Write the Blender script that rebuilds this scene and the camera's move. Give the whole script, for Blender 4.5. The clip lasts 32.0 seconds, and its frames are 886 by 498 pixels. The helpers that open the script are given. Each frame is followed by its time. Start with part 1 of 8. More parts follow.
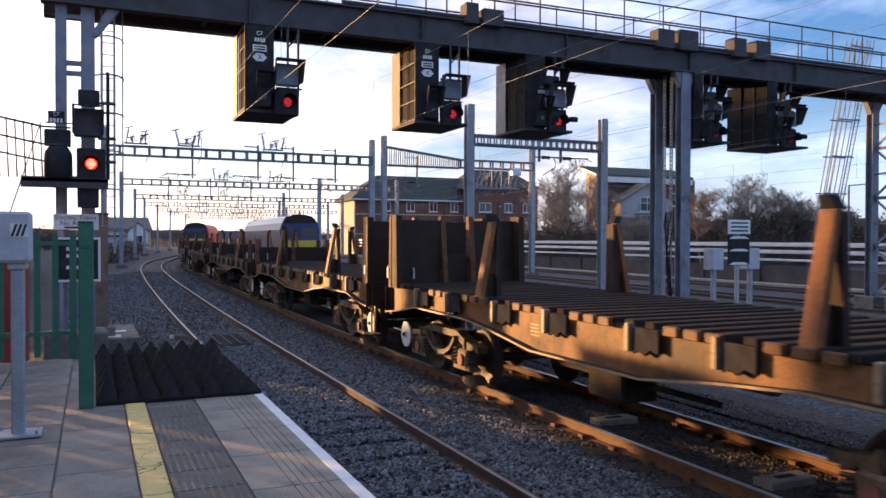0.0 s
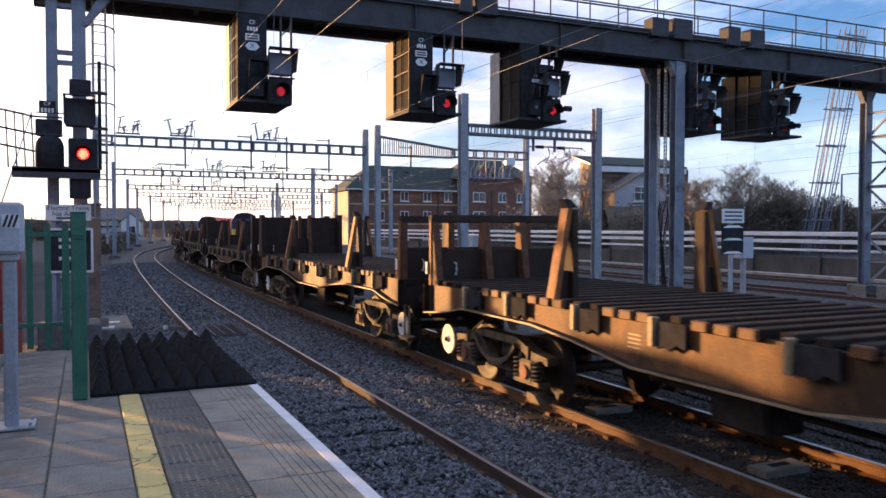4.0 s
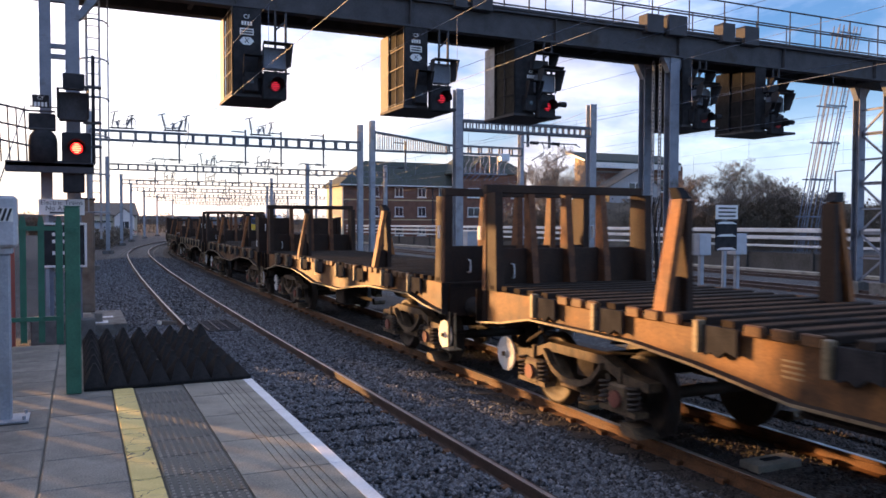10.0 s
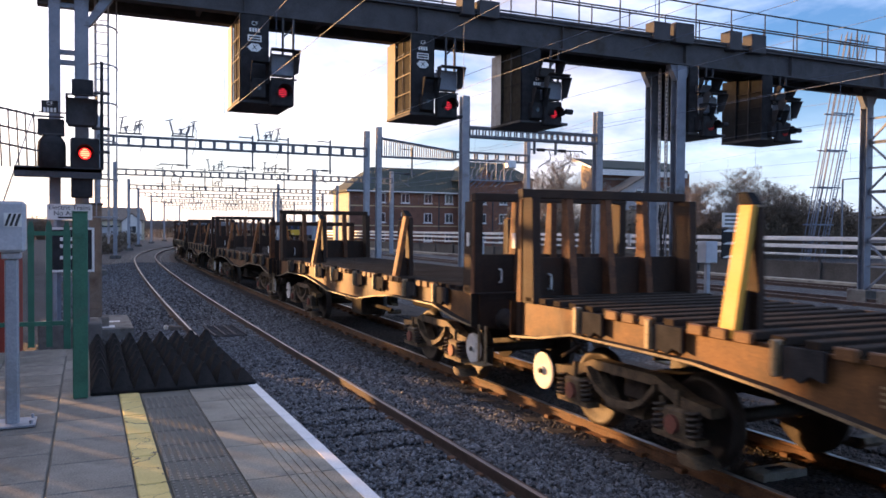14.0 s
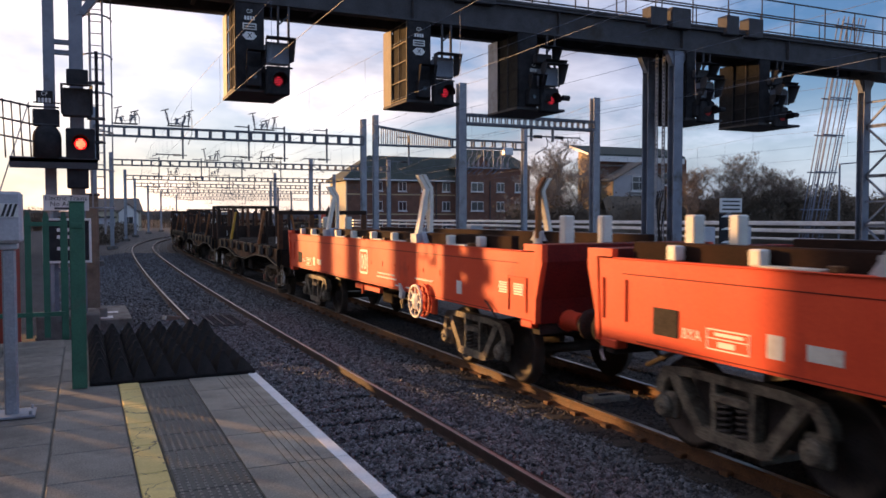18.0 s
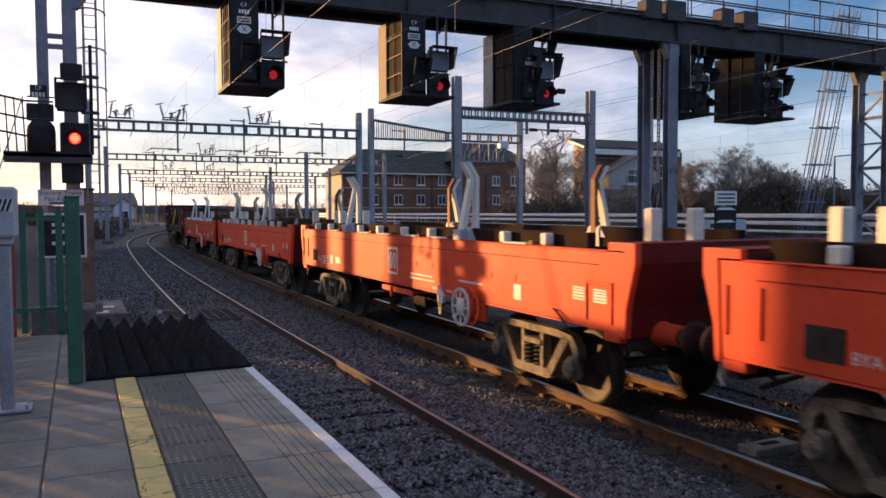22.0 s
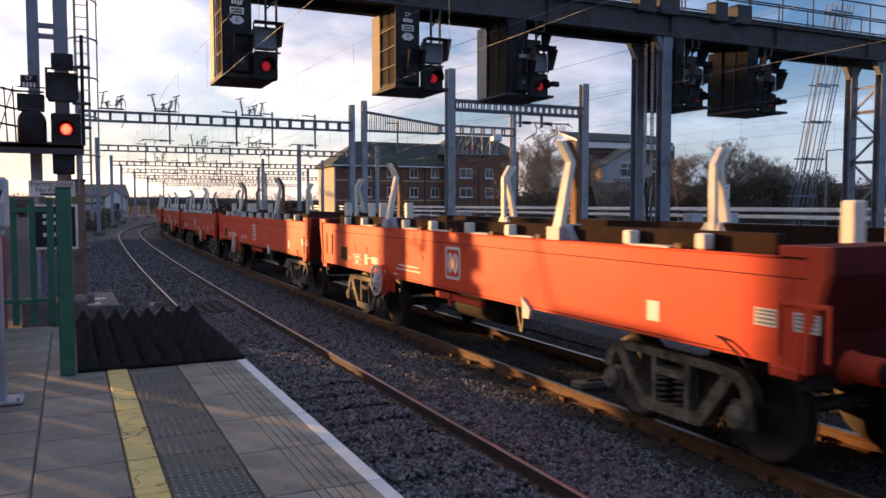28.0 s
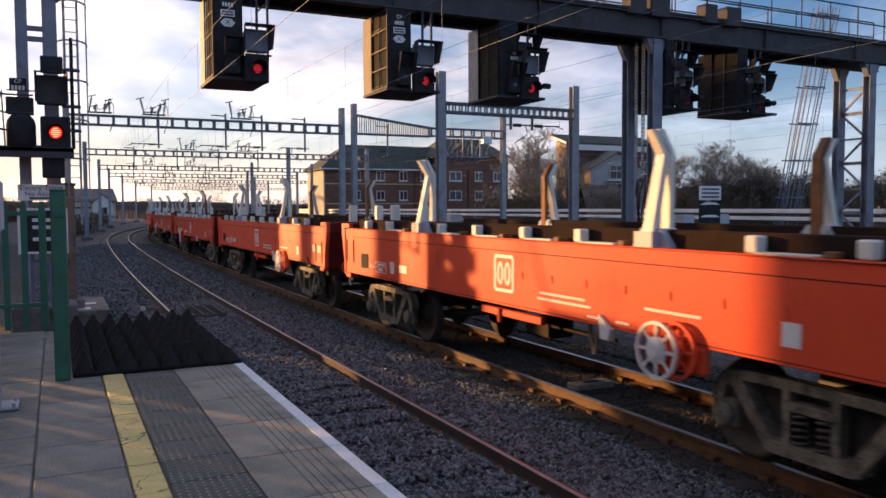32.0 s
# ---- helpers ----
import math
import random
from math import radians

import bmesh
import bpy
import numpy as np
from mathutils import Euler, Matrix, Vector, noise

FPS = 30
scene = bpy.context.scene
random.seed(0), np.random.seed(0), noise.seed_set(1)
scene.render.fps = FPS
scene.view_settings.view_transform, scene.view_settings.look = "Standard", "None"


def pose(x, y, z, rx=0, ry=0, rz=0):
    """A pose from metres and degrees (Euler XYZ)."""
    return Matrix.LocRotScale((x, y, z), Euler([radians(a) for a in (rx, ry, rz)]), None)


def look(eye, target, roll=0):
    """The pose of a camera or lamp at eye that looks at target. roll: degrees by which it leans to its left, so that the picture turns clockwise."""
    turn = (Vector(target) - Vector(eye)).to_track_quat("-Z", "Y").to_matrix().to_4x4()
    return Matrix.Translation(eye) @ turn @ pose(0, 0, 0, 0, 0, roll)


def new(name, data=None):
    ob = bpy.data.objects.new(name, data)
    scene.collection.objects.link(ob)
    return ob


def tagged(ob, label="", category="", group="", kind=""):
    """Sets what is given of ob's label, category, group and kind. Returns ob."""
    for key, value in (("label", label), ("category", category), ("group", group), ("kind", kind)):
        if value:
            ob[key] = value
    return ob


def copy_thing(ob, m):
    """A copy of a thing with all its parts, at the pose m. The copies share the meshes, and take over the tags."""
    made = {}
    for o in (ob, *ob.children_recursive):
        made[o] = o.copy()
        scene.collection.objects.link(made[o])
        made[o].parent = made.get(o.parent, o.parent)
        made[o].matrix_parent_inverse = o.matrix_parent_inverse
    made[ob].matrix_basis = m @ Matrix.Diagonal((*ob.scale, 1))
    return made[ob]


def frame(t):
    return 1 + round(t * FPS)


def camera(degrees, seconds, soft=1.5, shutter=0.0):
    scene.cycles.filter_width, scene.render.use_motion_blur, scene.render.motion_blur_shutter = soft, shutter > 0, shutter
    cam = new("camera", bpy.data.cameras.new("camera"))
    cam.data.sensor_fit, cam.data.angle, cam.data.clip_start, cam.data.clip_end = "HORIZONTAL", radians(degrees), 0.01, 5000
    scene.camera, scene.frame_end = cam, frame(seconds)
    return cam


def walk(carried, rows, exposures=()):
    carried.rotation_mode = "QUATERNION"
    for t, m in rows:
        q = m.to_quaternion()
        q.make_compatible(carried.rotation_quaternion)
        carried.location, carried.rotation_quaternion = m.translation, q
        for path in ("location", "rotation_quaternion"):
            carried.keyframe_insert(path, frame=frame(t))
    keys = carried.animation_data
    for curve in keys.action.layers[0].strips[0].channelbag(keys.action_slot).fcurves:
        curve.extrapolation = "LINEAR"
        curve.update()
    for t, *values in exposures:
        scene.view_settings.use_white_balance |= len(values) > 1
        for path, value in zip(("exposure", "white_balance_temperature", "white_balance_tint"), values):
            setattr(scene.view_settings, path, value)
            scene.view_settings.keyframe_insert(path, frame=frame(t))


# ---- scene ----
from mathutils import Quaternion

PATH = [
    (0.0, 0.000, 0.000, 2.378, 89.196, -0.161, -23.908),
    (0.5, -0.006, 0.012, 2.379, 89.273, -0.082, -23.435),
    (1.0, -0.002, -0.016, 2.385, 89.334, -0.161, -23.399),
    (1.5, -0.008, -0.000, 2.381, 89.204, -0.070, -23.275),
    (2.0, -0.007, 0.006, 2.382, 89.022, -0.094, -23.169),
    (2.5, -0.005, 0.002, 2.382, 88.771, -0.108, -23.468),
    (3.0, -0.004, 0.020, 2.382, 88.535, -0.077, -23.649),
    (3.5, 0.002, 0.028, 2.378, 88.502, -0.017, -23.999),
    (5.5, -0.004, 0.003, 2.380, 88.340, -0.167, -24.893),
    (6.0, 0.005, -0.005, 2.380, 88.304, -0.160, -24.918),
    (6.5, 0.005, 0.005, 2.374, 88.257, -0.103, -25.073),
    (7.0, 0.001, 0.013, 2.368, 88.269, -0.118, -25.035),
    (7.5, 0.000, 0.023, 2.378, 88.224, -0.239, -24.994),
    (8.0, 0.001, 0.012, 2.372, 88.246, -0.193, -24.970),
    (8.5, 0.001, -0.012, 2.377, 88.224, -0.257, -24.935),
    (9.0, -0.003, -0.001, 2.377, 88.212, -0.233, -24.952),
    (9.5, -0.001, -0.003, 2.365, 88.215, -0.134, -24.857),
    (10.0, -0.002, 0.014, 2.369, 88.159, -0.160, -24.744),
    (10.5, -0.006, -0.001, 2.378, 88.125, -0.203, -24.667),
    (11.0, -0.005, -0.006, 2.373, 88.146, -0.200, -24.532),
    (11.5, -0.007, 0.007, 2.374, 88.185, -0.232, -24.465),
    (12.0, -0.012, -0.010, 2.373, 88.323, -0.370, -24.393),
    (12.5, -0.008, -0.008, 2.377, 88.542, -0.385, -24.378),
    (13.0, -0.001, 0.005, 2.367, 88.671, -0.285, -24.318),
    (13.5, -0.002, -0.009, 2.377, 88.627, -0.398, -24.330),
    (14.0, -0.005, -0.008, 2.376, 88.612, -0.428, -24.296),
    (14.5, -0.003, 0.009, 2.367, 88.618, -0.256, -24.327),
    (16.5, -0.009, 0.002, 2.375, 88.315, -0.139, -24.322),
    (17.0, -0.015, 0.016, 2.367, 88.173, -0.010, -24.446),
    (17.5, -0.007, -0.005, 2.371, 87.967, 0.063, -24.446),
    (18.0, -0.006, 0.008, 2.367, 87.747, 0.056, -24.486),
    (18.5, -0.007, -0.020, 2.370, 87.568, 0.148, -24.432),
    (19.0, -0.012, -0.003, 2.370, 87.511, 0.150, -24.479),
    (19.5, -0.014, -0.016, 2.370, 87.470, 0.247, -24.520),
    (20.0, -0.009, 0.012, 2.372, 87.424, 0.197, -24.530),
    (20.5, -0.018, -0.007, 2.375, 87.443, 0.194, -24.533),
    (21.0, -0.009, -0.017, 2.371, 87.453, 0.243, -24.594),
    (21.5, -0.012, 0.008, 2.368, 87.419, 0.294, -24.675),
    (22.0, -0.007, -0.007, 2.370, 87.272, 0.224, -24.786),
    (22.5, -0.004, 0.004, 2.365, 87.157, 0.279, -24.759),
    (23.0, -0.011, 0.016, 2.362, 87.073, 0.311, -24.785),
    (23.5, -0.012, 0.010, 2.368, 86.950, 0.326, -24.796),
    (24.0, -0.007, -0.004, 2.369, 86.885, 0.264, -24.835),
    (24.5, -0.014, 0.017, 2.369, 86.861, 0.230, -24.918),
    (25.0, -0.013, 0.025, 2.369, 86.795, 0.209, -24.969),
    (25.5, -0.012, 0.010, 2.367, 86.720, 0.303, -25.001),
    (27.5, -0.014, 0.010, 2.369, 86.743, -0.020, -25.193),
    (28.0, -0.011, 0.012, 2.365, 86.750, 0.023, -25.304),
    (28.5, -0.014, -0.010, 2.370, 86.734, 0.044, -25.411),
    (29.0, -0.008, 0.015, 2.369, 86.685, 0.068, -25.487),
    (29.5, -0.013, 0.014, 2.368, 86.686, 0.092, -25.565),
    (30.0, -0.004, 0.006, 2.360, 86.691, 0.198, -25.651),
    (30.5, -0.007, 0.010, 2.359, 86.714, 0.207, -25.678),
    (31.0, -0.014, -0.001, 2.368, 86.761, 0.183, -25.695),
    (31.5, -0.035, 0.036, 2.360, 86.826, 0.271, -25.764),
    (32.0, -0.071, 0.085, 2.350, 86.970, 0.272, -26.097),
]
cam = camera(58.6, 32.0, soft=1.6, shutter=0.25)
walk(cam, [(r[0], pose(*r[1:])) for r in PATH],
     exposures=[(0.0, 1.22, 6550, 22), (14.5, 1.32, 6550, 22), (16.5, 0.89, 6650, 23), (19.0, 0.70, 6850, 22), (32.0, 0.70, 6850, 22)])

# ---------------------------------------------------------------- light
SUN_DIR = Vector((-0.549, 0.836, 0.105)).normalized()      # towards the low winter sun
SUN_EL = math.asin(SUN_DIR.z)
SUN_AZ = math.atan2(SUN_DIR.x, SUN_DIR.y)

world = bpy.data.worlds.new("world")
scene.world = world
world.use_nodes = True
wn, wl = world.node_tree.nodes, world.node_tree.links
wn.clear()
w_out = wn.new("ShaderNodeOutputWorld")
w_bg = wn.new("ShaderNodeBackground")
w_bg.inputs["Strength"].default_value = 0.15
sky = wn.new("ShaderNodeTexSky")
sky.sky_type = "NISHITA"
sky.sun_disc = False
sky.sun_elevation = SUN_EL
sky.sun_rotation = SUN_AZ
sky.altitude = 20
sky.air_density, sky.dust_density, sky.ozone_density = 1.0, 1.2, 3.5
w_tc = wn.new("ShaderNodeTexCoord")
w_map = wn.new("ShaderNodeMapping")
w_map.inputs["Scale"].default_value = (1.0, 1.0, 2.6)
w_map.inputs["Location"].default_value = (0.35, 0.1, 0.25)
w_n = wn.new("ShaderNodeTexNoise")
w_n.inputs["Scale"].default_value = 2.6
w_n.inputs["Detail"].default_value = 7
w_n.inputs["Roughness"].default_value = 0.56
w_n.inputs["Distortion"].default_value = 0.25
w_r = wn.new("ShaderNodeValToRGB")
w_r.color_ramp.elements[0].position = 0.425
w_r.color_ramp.elements[1].position = 0.59
w_n2 = wn.new("ShaderNodeTexNoise")
w_n2.inputs["Scale"].default_value = 5.5
w_n2.inputs["Detail"].default_value = 5
w_r2 = wn.new("ShaderNodeValToRGB")
w_r2.color_ramp.elements[0].position = 0.38
w_r2.color_ramp.elements[1].position = 0.62
w_r2.color_ramp.elements[0].color = (4.45, 4.3, 4.25, 1)
w_r2.color_ramp.elements[1].color = (9.2, 8.2, 7.2, 1)
w_mix = wn.new("ShaderNodeMix")
w_mix.data_type = "RGBA"
wl.new(w_tc.outputs["Generated"], w_map.inputs["Vector"])
wl.new(w_map.outputs["Vector"], w_n.inputs["Vector"])
wl.new(w_map.outputs["Vector"], w_n2.inputs["Vector"])
wl.new(w_n.outputs["Fac"], w_r.inputs["Fac"])
wl.new(w_n2.outputs["Fac"], w_r2.inputs["Fac"])
w_sep = wn.new("ShaderNodeSeparateXYZ")
w_low = wn.new("ShaderNodeMapRange")
w_low.inputs["From Min"].default_value, w_low.inputs["From Max"].default_value = 0.0, 0.17
w_low.inputs["To Min"].default_value, w_low.inputs["To Max"].default_value = 0.95, 0.0
w_max = wn.new("ShaderNodeMath")
w_max.operation = "MAXIMUM"
wl.new(w_tc.outputs["Generated"], w_sep.inputs["Vector"])
wl.new(w_sep.outputs["Z"], w_low.inputs["Value"])
wl.new(w_r.outputs["Color"], w_max.inputs[0])
wl.new(w_low.outputs["Result"], w_max.inputs[1])
w_cool = wn.new("ShaderNodeMix")
w_cool.data_type, w_cool.blend_type = "RGBA", "MULTIPLY"
w_cool.inputs["Factor"].default_value = 1.0
w_cool.inputs["B"].default_value = (0.83, 0.955, 1.075, 1)
wl.new(sky.outputs["Color"], w_cool.inputs["A"])
wl.new(w_cool.outputs["Result"], w_mix.inputs["A"])
w_cm = wn.new("ShaderNodeMix")
w_cm.data_type, w_cm.blend_type = "RGBA", "MULTIPLY"
w_cm.inputs["Factor"].default_value = 1.0
w_rk = wn.new("ShaderNodeValToRGB")
w_rk.color_ramp.elements[0].position, w_rk.color_ramp.elements[1].position = 0.36, 0.64
w_rk.color_ramp.elements[0].color, w_rk.color_ramp.elements[1].color = (1.0, 0.97, 1.0, 1), (2.9, 2.4, 2.0, 1)
wl.new(w_n2.outputs["Fac"], w_rk.inputs["Fac"])
wl.new(w_cool.outputs["Result"], w_cm.inputs["A"])
wl.new(w_rk.outputs["Color"], w_cm.inputs["B"])
w_half = wn.new("ShaderNodeMix")
w_half.data_type = "RGBA"
w_half.inputs["Factor"].default_value = 0.68
wl.new(w_cm.outputs["Result"], w_half.inputs["A"])
wl.new(w_r2.outputs["Color"], w_half.inputs["B"])
# clouds are warm and bright towards the sun, cool and dim away from it
w_dot = wn.new("ShaderNodeVectorMath")
w_dot.operation = "DOT_PRODUCT"
w_dot.inputs[1].default_value = SUN_DIR
wl.new(w_tc.outputs["Generated"], w_dot.inputs[0])
w_haze = wn.new("ShaderNodeMapRange")
w_haze.inputs["From Min"].default_value, w_haze.inputs["From Max"].default_value = 0.5, 0.9
w_haze.inputs["To Min"].default_value, w_haze.inputs["To Max"].default_value = 0.0, 0.76
w_max2 = wn.new("ShaderNodeMath")
w_max2.operation = "MAXIMUM"
wl.new(w_dot.outputs["Value"], w_haze.inputs["Value"])
wl.new(w_haze.outputs["Result"], w_max2.inputs[0])
wl.new(w_max.outputs["Value"], w_max2.inputs[1])
wl.new(w_max2.outputs["Value"], w_mix.inputs["Factor"])
w_sun = wn.new("ShaderNodeValToRGB")
w_sun.color_ramp.elements[0].position, w_sun.color_ramp.elements[1].position = 0.08, 0.9
w_sun.color_ramp.elements[0].color, w_sun.color_ramp.elements[1].color = (0.44, 0.60, 0.83, 1), (1.04, 0.95, 0.885, 1)
w_mid = w_sun.color_ramp.elements.new(0.43)
w_mid.color = (0.47, 0.515, 0.61, 1)
w_warm = w_sun.color_ramp.elements.new(0.62)
w_warm.color = (0.84, 0.85, 0.89, 1)
w_far = w_sun.color_ramp.elements.new(0.3)
w_far.color = (0.48, 0.585, 0.76, 1)
wl.new(w_dot.outputs["Value"], w_sun.inputs["Fac"])
w_lit = wn.new("ShaderNodeMix")
w_lit.data_type, w_lit.blend_type = "RGBA", "MULTIPLY"
w_lit.inputs["Factor"].default_value = 1.0
wl.new(w_half.outputs["Result"], w_lit.inputs["A"])
wl.new(w_sun.outputs["Color"], w_lit.inputs["B"])
wl.new(w_lit.outputs["Result"], w_mix.inputs["B"])
wl.new(w_mix.outputs["Result"], w_bg.inputs["Color"])
wl.new(w_bg.outputs["Background"], w_out.inputs["Surface"])

sun = new("sun", bpy.data.lights.new("sun", "SUN"))
sun.data.energy = 4.8
sun.data.angle = radians(0.8)
sun.data.color = (1.0, 0.56, 0.20)
sun.matrix_world = look(SUN_DIR * 60, (0, 0, 0))


# ---------------------------------------------------------------- materials
def material(name, a, b, rough=0.7, metal=0.0, scale=6.0, fine=60.0, bump=0.15, stain=None, amount=0.45, vary=0.0,
             streak=(1, 1, 1), dist=0.004, spec=0.5):
    """Two tones mixed by coarse and fine noise, an optional stain colour, relief, and a shift from object to object."""
    m = bpy.data.materials.new(name)
    m.use_nodes = True
    n, l = m.node_tree.nodes, m.node_tree.links
    bs = n["Principled BSDF"]
    tc = n.new("ShaderNodeTexCoord")
    mp = n.new("ShaderNodeMapping")
    mp.inputs["Scale"].default_value = streak
    l.new(tc.outputs["Object"], mp.inputs["Vector"])
    n1 = n.new("ShaderNodeTexNoise")
    n1.inputs["Scale"].default_value, n1.inputs["Detail"].default_value = scale, 5
    n2 = n.new("ShaderNodeTexNoise")
    n2.inputs["Scale"].default_value, n2.inputs["Detail"].default_value = fine, 3
    for k in (n1, n2):
        l.new(mp.outputs["Vector"], k.inputs["Vector"])
    add = n.new("ShaderNodeMath")
    add.operation = "MULTIPLY_ADD"
    add.inputs[1].default_value = 0.55
    l.new(n2.outputs["Fac"], add.inputs[0])
    sc = n.new("ShaderNodeMath")
    sc.operation = "MULTIPLY"
    sc.inputs[1].default_value = 0.6
    l.new(n1.outputs["Fac"], sc.inputs[0])
    l.new(sc.outputs[0], add.inputs[2])
    ramp = n.new("ShaderNodeValToRGB")
    ramp.color_ramp.elements[0].position, ramp.color_ramp.elements[1].position = 0.42, 0.74
    ramp.color_ramp.elements[0].color, ramp.color_ramp.elements[1].color = (*a, 1), (*b, 1)
    l.new(add.outputs[0], ramp.inputs["Fac"])
    col = ramp.outputs["Color"]
    if stain:
        n3 = n.new("ShaderNodeTexNoise")
        n3.inputs["Scale"].default_value, n3.inputs["Detail"].default_value = scale * 0.45, 8
        n3.inputs["Roughness"].default_value = 0.65
        l.new(mp.outputs["Vector"], n3.inputs["Vector"])
        r3 = n.new("ShaderNodeValToRGB")
        r3.color_ramp.elements[0].position = 0.62 - 0.25 * amount
        r3.color_ramp.elements[1].position = 0.78 - 0.2 * amount
        l.new(n3.outputs["Fac"], r3.inputs["Fac"])
        mx = n.new("ShaderNodeMix")
        mx.data_type = "RGBA"
        mx.inputs["B"].default_value = (*stain, 1)
        l.new(r3.outputs["Color"], mx.inputs["Factor"])
        l.new(col, mx.inputs["A"])
        col = mx.outputs["Result"]
    if vary:
        oi = n.new("ShaderNodeObjectInfo")
        hv = n.new("ShaderNodeHueSaturation")
        mr = n.new("ShaderNodeMapRange")
        mr.inputs["To Min"].default_value, mr.inputs["To Max"].default_value = 1 - vary, 1 + vary
        l.new(oi.outputs["Random"], mr.inputs["Value"])
        l.new(mr.outputs["Result"], hv.inputs["Value"])
        l.new(col, hv.inputs["Color"])
        col = hv.outputs["Color"]
    l.new(col, bs.inputs["Base Color"])
    bs.inputs["Specular IOR Level"].default_value = spec
    bs.inputs["Metallic"].default_value = metal
    rr = n.new("ShaderNodeMapRange")
    rr.inputs["To Min"].default_value, rr.inputs["To Max"].default_value = max(0.05, rough - 0.12), min(1, rough + 0.12)
    l.new(n1.outputs["Fac"], rr.inputs["Value"])
    l.new(rr.outputs["Result"], bs.inputs["Roughness"])
    if bump:
        bp = n.new("ShaderNodeBump")
        bp.inputs["Strength"].default_value, bp.inputs["Distance"].default_value = bump, dist
        l.new(add.outputs[0], bp.inputs["Height"])
        l.new(bp.outputs["Normal"], bs.inputs["Normal"])
    return m


def glow(name, colour, strength):
    m = bpy.data.materials.new(name)
    m.use_nodes = True
    bs = m.node_tree.nodes["Principled BSDF"]
    bs.inputs["Base Color"].default_value = (*colour, 1)
    bs.inputs["Emission Color"].default_value = (*colour, 1)
    bs.inputs["Emission Strength"].default_value = strength
    return m


M_GROUND = material("track_bed_earth", (0.026, 0.028, 0.031), (0.068, 0.072, 0.079), 0.95, 0, 1.2, 26, 0.8, (0.027, 0.0255, 0.022), 0.4, dist=0.03)
M_BALLAST = material("ballast_stone", (0.046, 0.051, 0.056), (0.114, 0.125, 0.134), 0.9, 0, 3, 40, 0.4, (0.062, 0.051, 0.0374), 0.35)


def cellular(m, scale, lo, hi):
    """Adds stone-sized cells to a material: their tone and their relief."""
    n, l = m.node_tree.nodes, m.node_tree.links
    bs = n["Principled BSDF"]
    src = bs.inputs["Base Color"].links[0].from_socket
    tc = n.new("ShaderNodeTexCoord")
    vo = n.new("ShaderNodeTexVoronoi")
    vo.inputs["Scale"].default_value = scale
    l.new(tc.outputs["Object"], vo.inputs["Vector"])
    sp = n.new("ShaderNodeSeparateColor")
    l.new(vo.outputs["Color"], sp.inputs["Color"])
    mr = n.new("ShaderNodeMapRange")
    mr.inputs["To Min"].default_value, mr.inputs["To Max"].default_value = lo, hi
    l.new(sp.outputs["Red"], mr.inputs["Value"])
    hv = n.new("ShaderNodeHueSaturation")
    l.new(mr.outputs["Result"], hv.inputs["Value"])
    l.new(src, hv.inputs["Color"])
    l.new(hv.outputs["Color"], bs.inputs["Base Color"])
    bp = n.new("ShaderNodeBump")
    bp.inputs["Strength"].default_value, bp.inputs["Distance"].default_value = 1.0, 0.03
    bp.invert = True
    l.new(vo.outputs["Distance"], bp.inputs["Height"])
    old = bs.inputs["Normal"].links[0].from_node
    l.new(bp.outputs["Normal"], old.inputs["Normal"])


def cracked(m, scale, colour, width=0.012):
    """Adds thin wandering dark cracks to a material."""
    n, l = m.node_tree.nodes, m.node_tree.links
    bs = n["Principled BSDF"]
    src = bs.inputs["Base Color"].links[0].from_socket
    tc = n.new("ShaderNodeTexCoord")
    nz = n.new("ShaderNodeTexNoise")
    nz.inputs["Scale"].default_value, nz.inputs["Detail"].default_value = scale * 2.2, 3
    ge = n.new("ShaderNodeNewGeometry")
    l.new(ge.outputs["Position"], nz.inputs["Vector"])
    mv = n.new("ShaderNodeVectorMath")
    mv.operation = "MULTIPLY_ADD"
    mv.inputs[1].default_value = (0.25, 0.25, 0.0)
    l.new(nz.outputs["Color"], mv.inputs[0])
    l.new(ge.outputs["Position"], mv.inputs[2])
    vo = n.new("ShaderNodeTexVoronoi")
    vo.feature = "DISTANCE_TO_EDGE"
    vo.inputs["Scale"].default_value = scale
    l.new(mv.outputs[0], vo.inputs["Vector"])
    lt = n.new("ShaderNodeMath")
    lt.operation = "LESS_THAN"
    lt.inputs[1].default_value = width
    l.new(vo.outputs["Distance"], lt.inputs[0])
    mx = n.new("ShaderNodeMix")
    mx.data_type = "RGBA"
    mx.inputs["B"].default_value = (*colour, 1)
    l.new(lt.outputs[0], mx.inputs["Factor"])
    l.new(src, mx.inputs["A"])
    l.new(mx.outputs["Result"], bs.inputs["Base Color"])


cellular(M_BALLAST, 20.0, 0.22, 1.3)
cellular(M_GROUND, 17.0, 0.5, 1.35)
M_OILY = material("oily_track_bed", (0.026, 0.0225, 0.0205), (0.078, 0.067, 0.06), 0.9, 0, 3, 40, 0.4, (0.012, 0.01, 0.009), 0.5)
cellular(M_OILY, 20.0, 0.4, 1.3)
M_RAIL = material("rail_rust", (0.075, 0.036, 0.018), (0.18, 0.086, 0.038), 0.7, 0.0, 5, 60, 0.25, (0.035, 0.022, 0.015), 0.4, spec=0.3)
M_RAILTOP = material("rail_polished_head", (0.45, 0.43, 0.41), (0.62, 0.6, 0.58), 0.36, 1.0, 3, 50, 0.05)
M_RAIL_DARK = material("dark_maroon_rail_rust", (0.042, 0.03, 0.027), (0.09, 0.06, 0.052), 0.85, 0.1, 5, 60, 0.25, (0.05, 0.034, 0.03), 0.4)
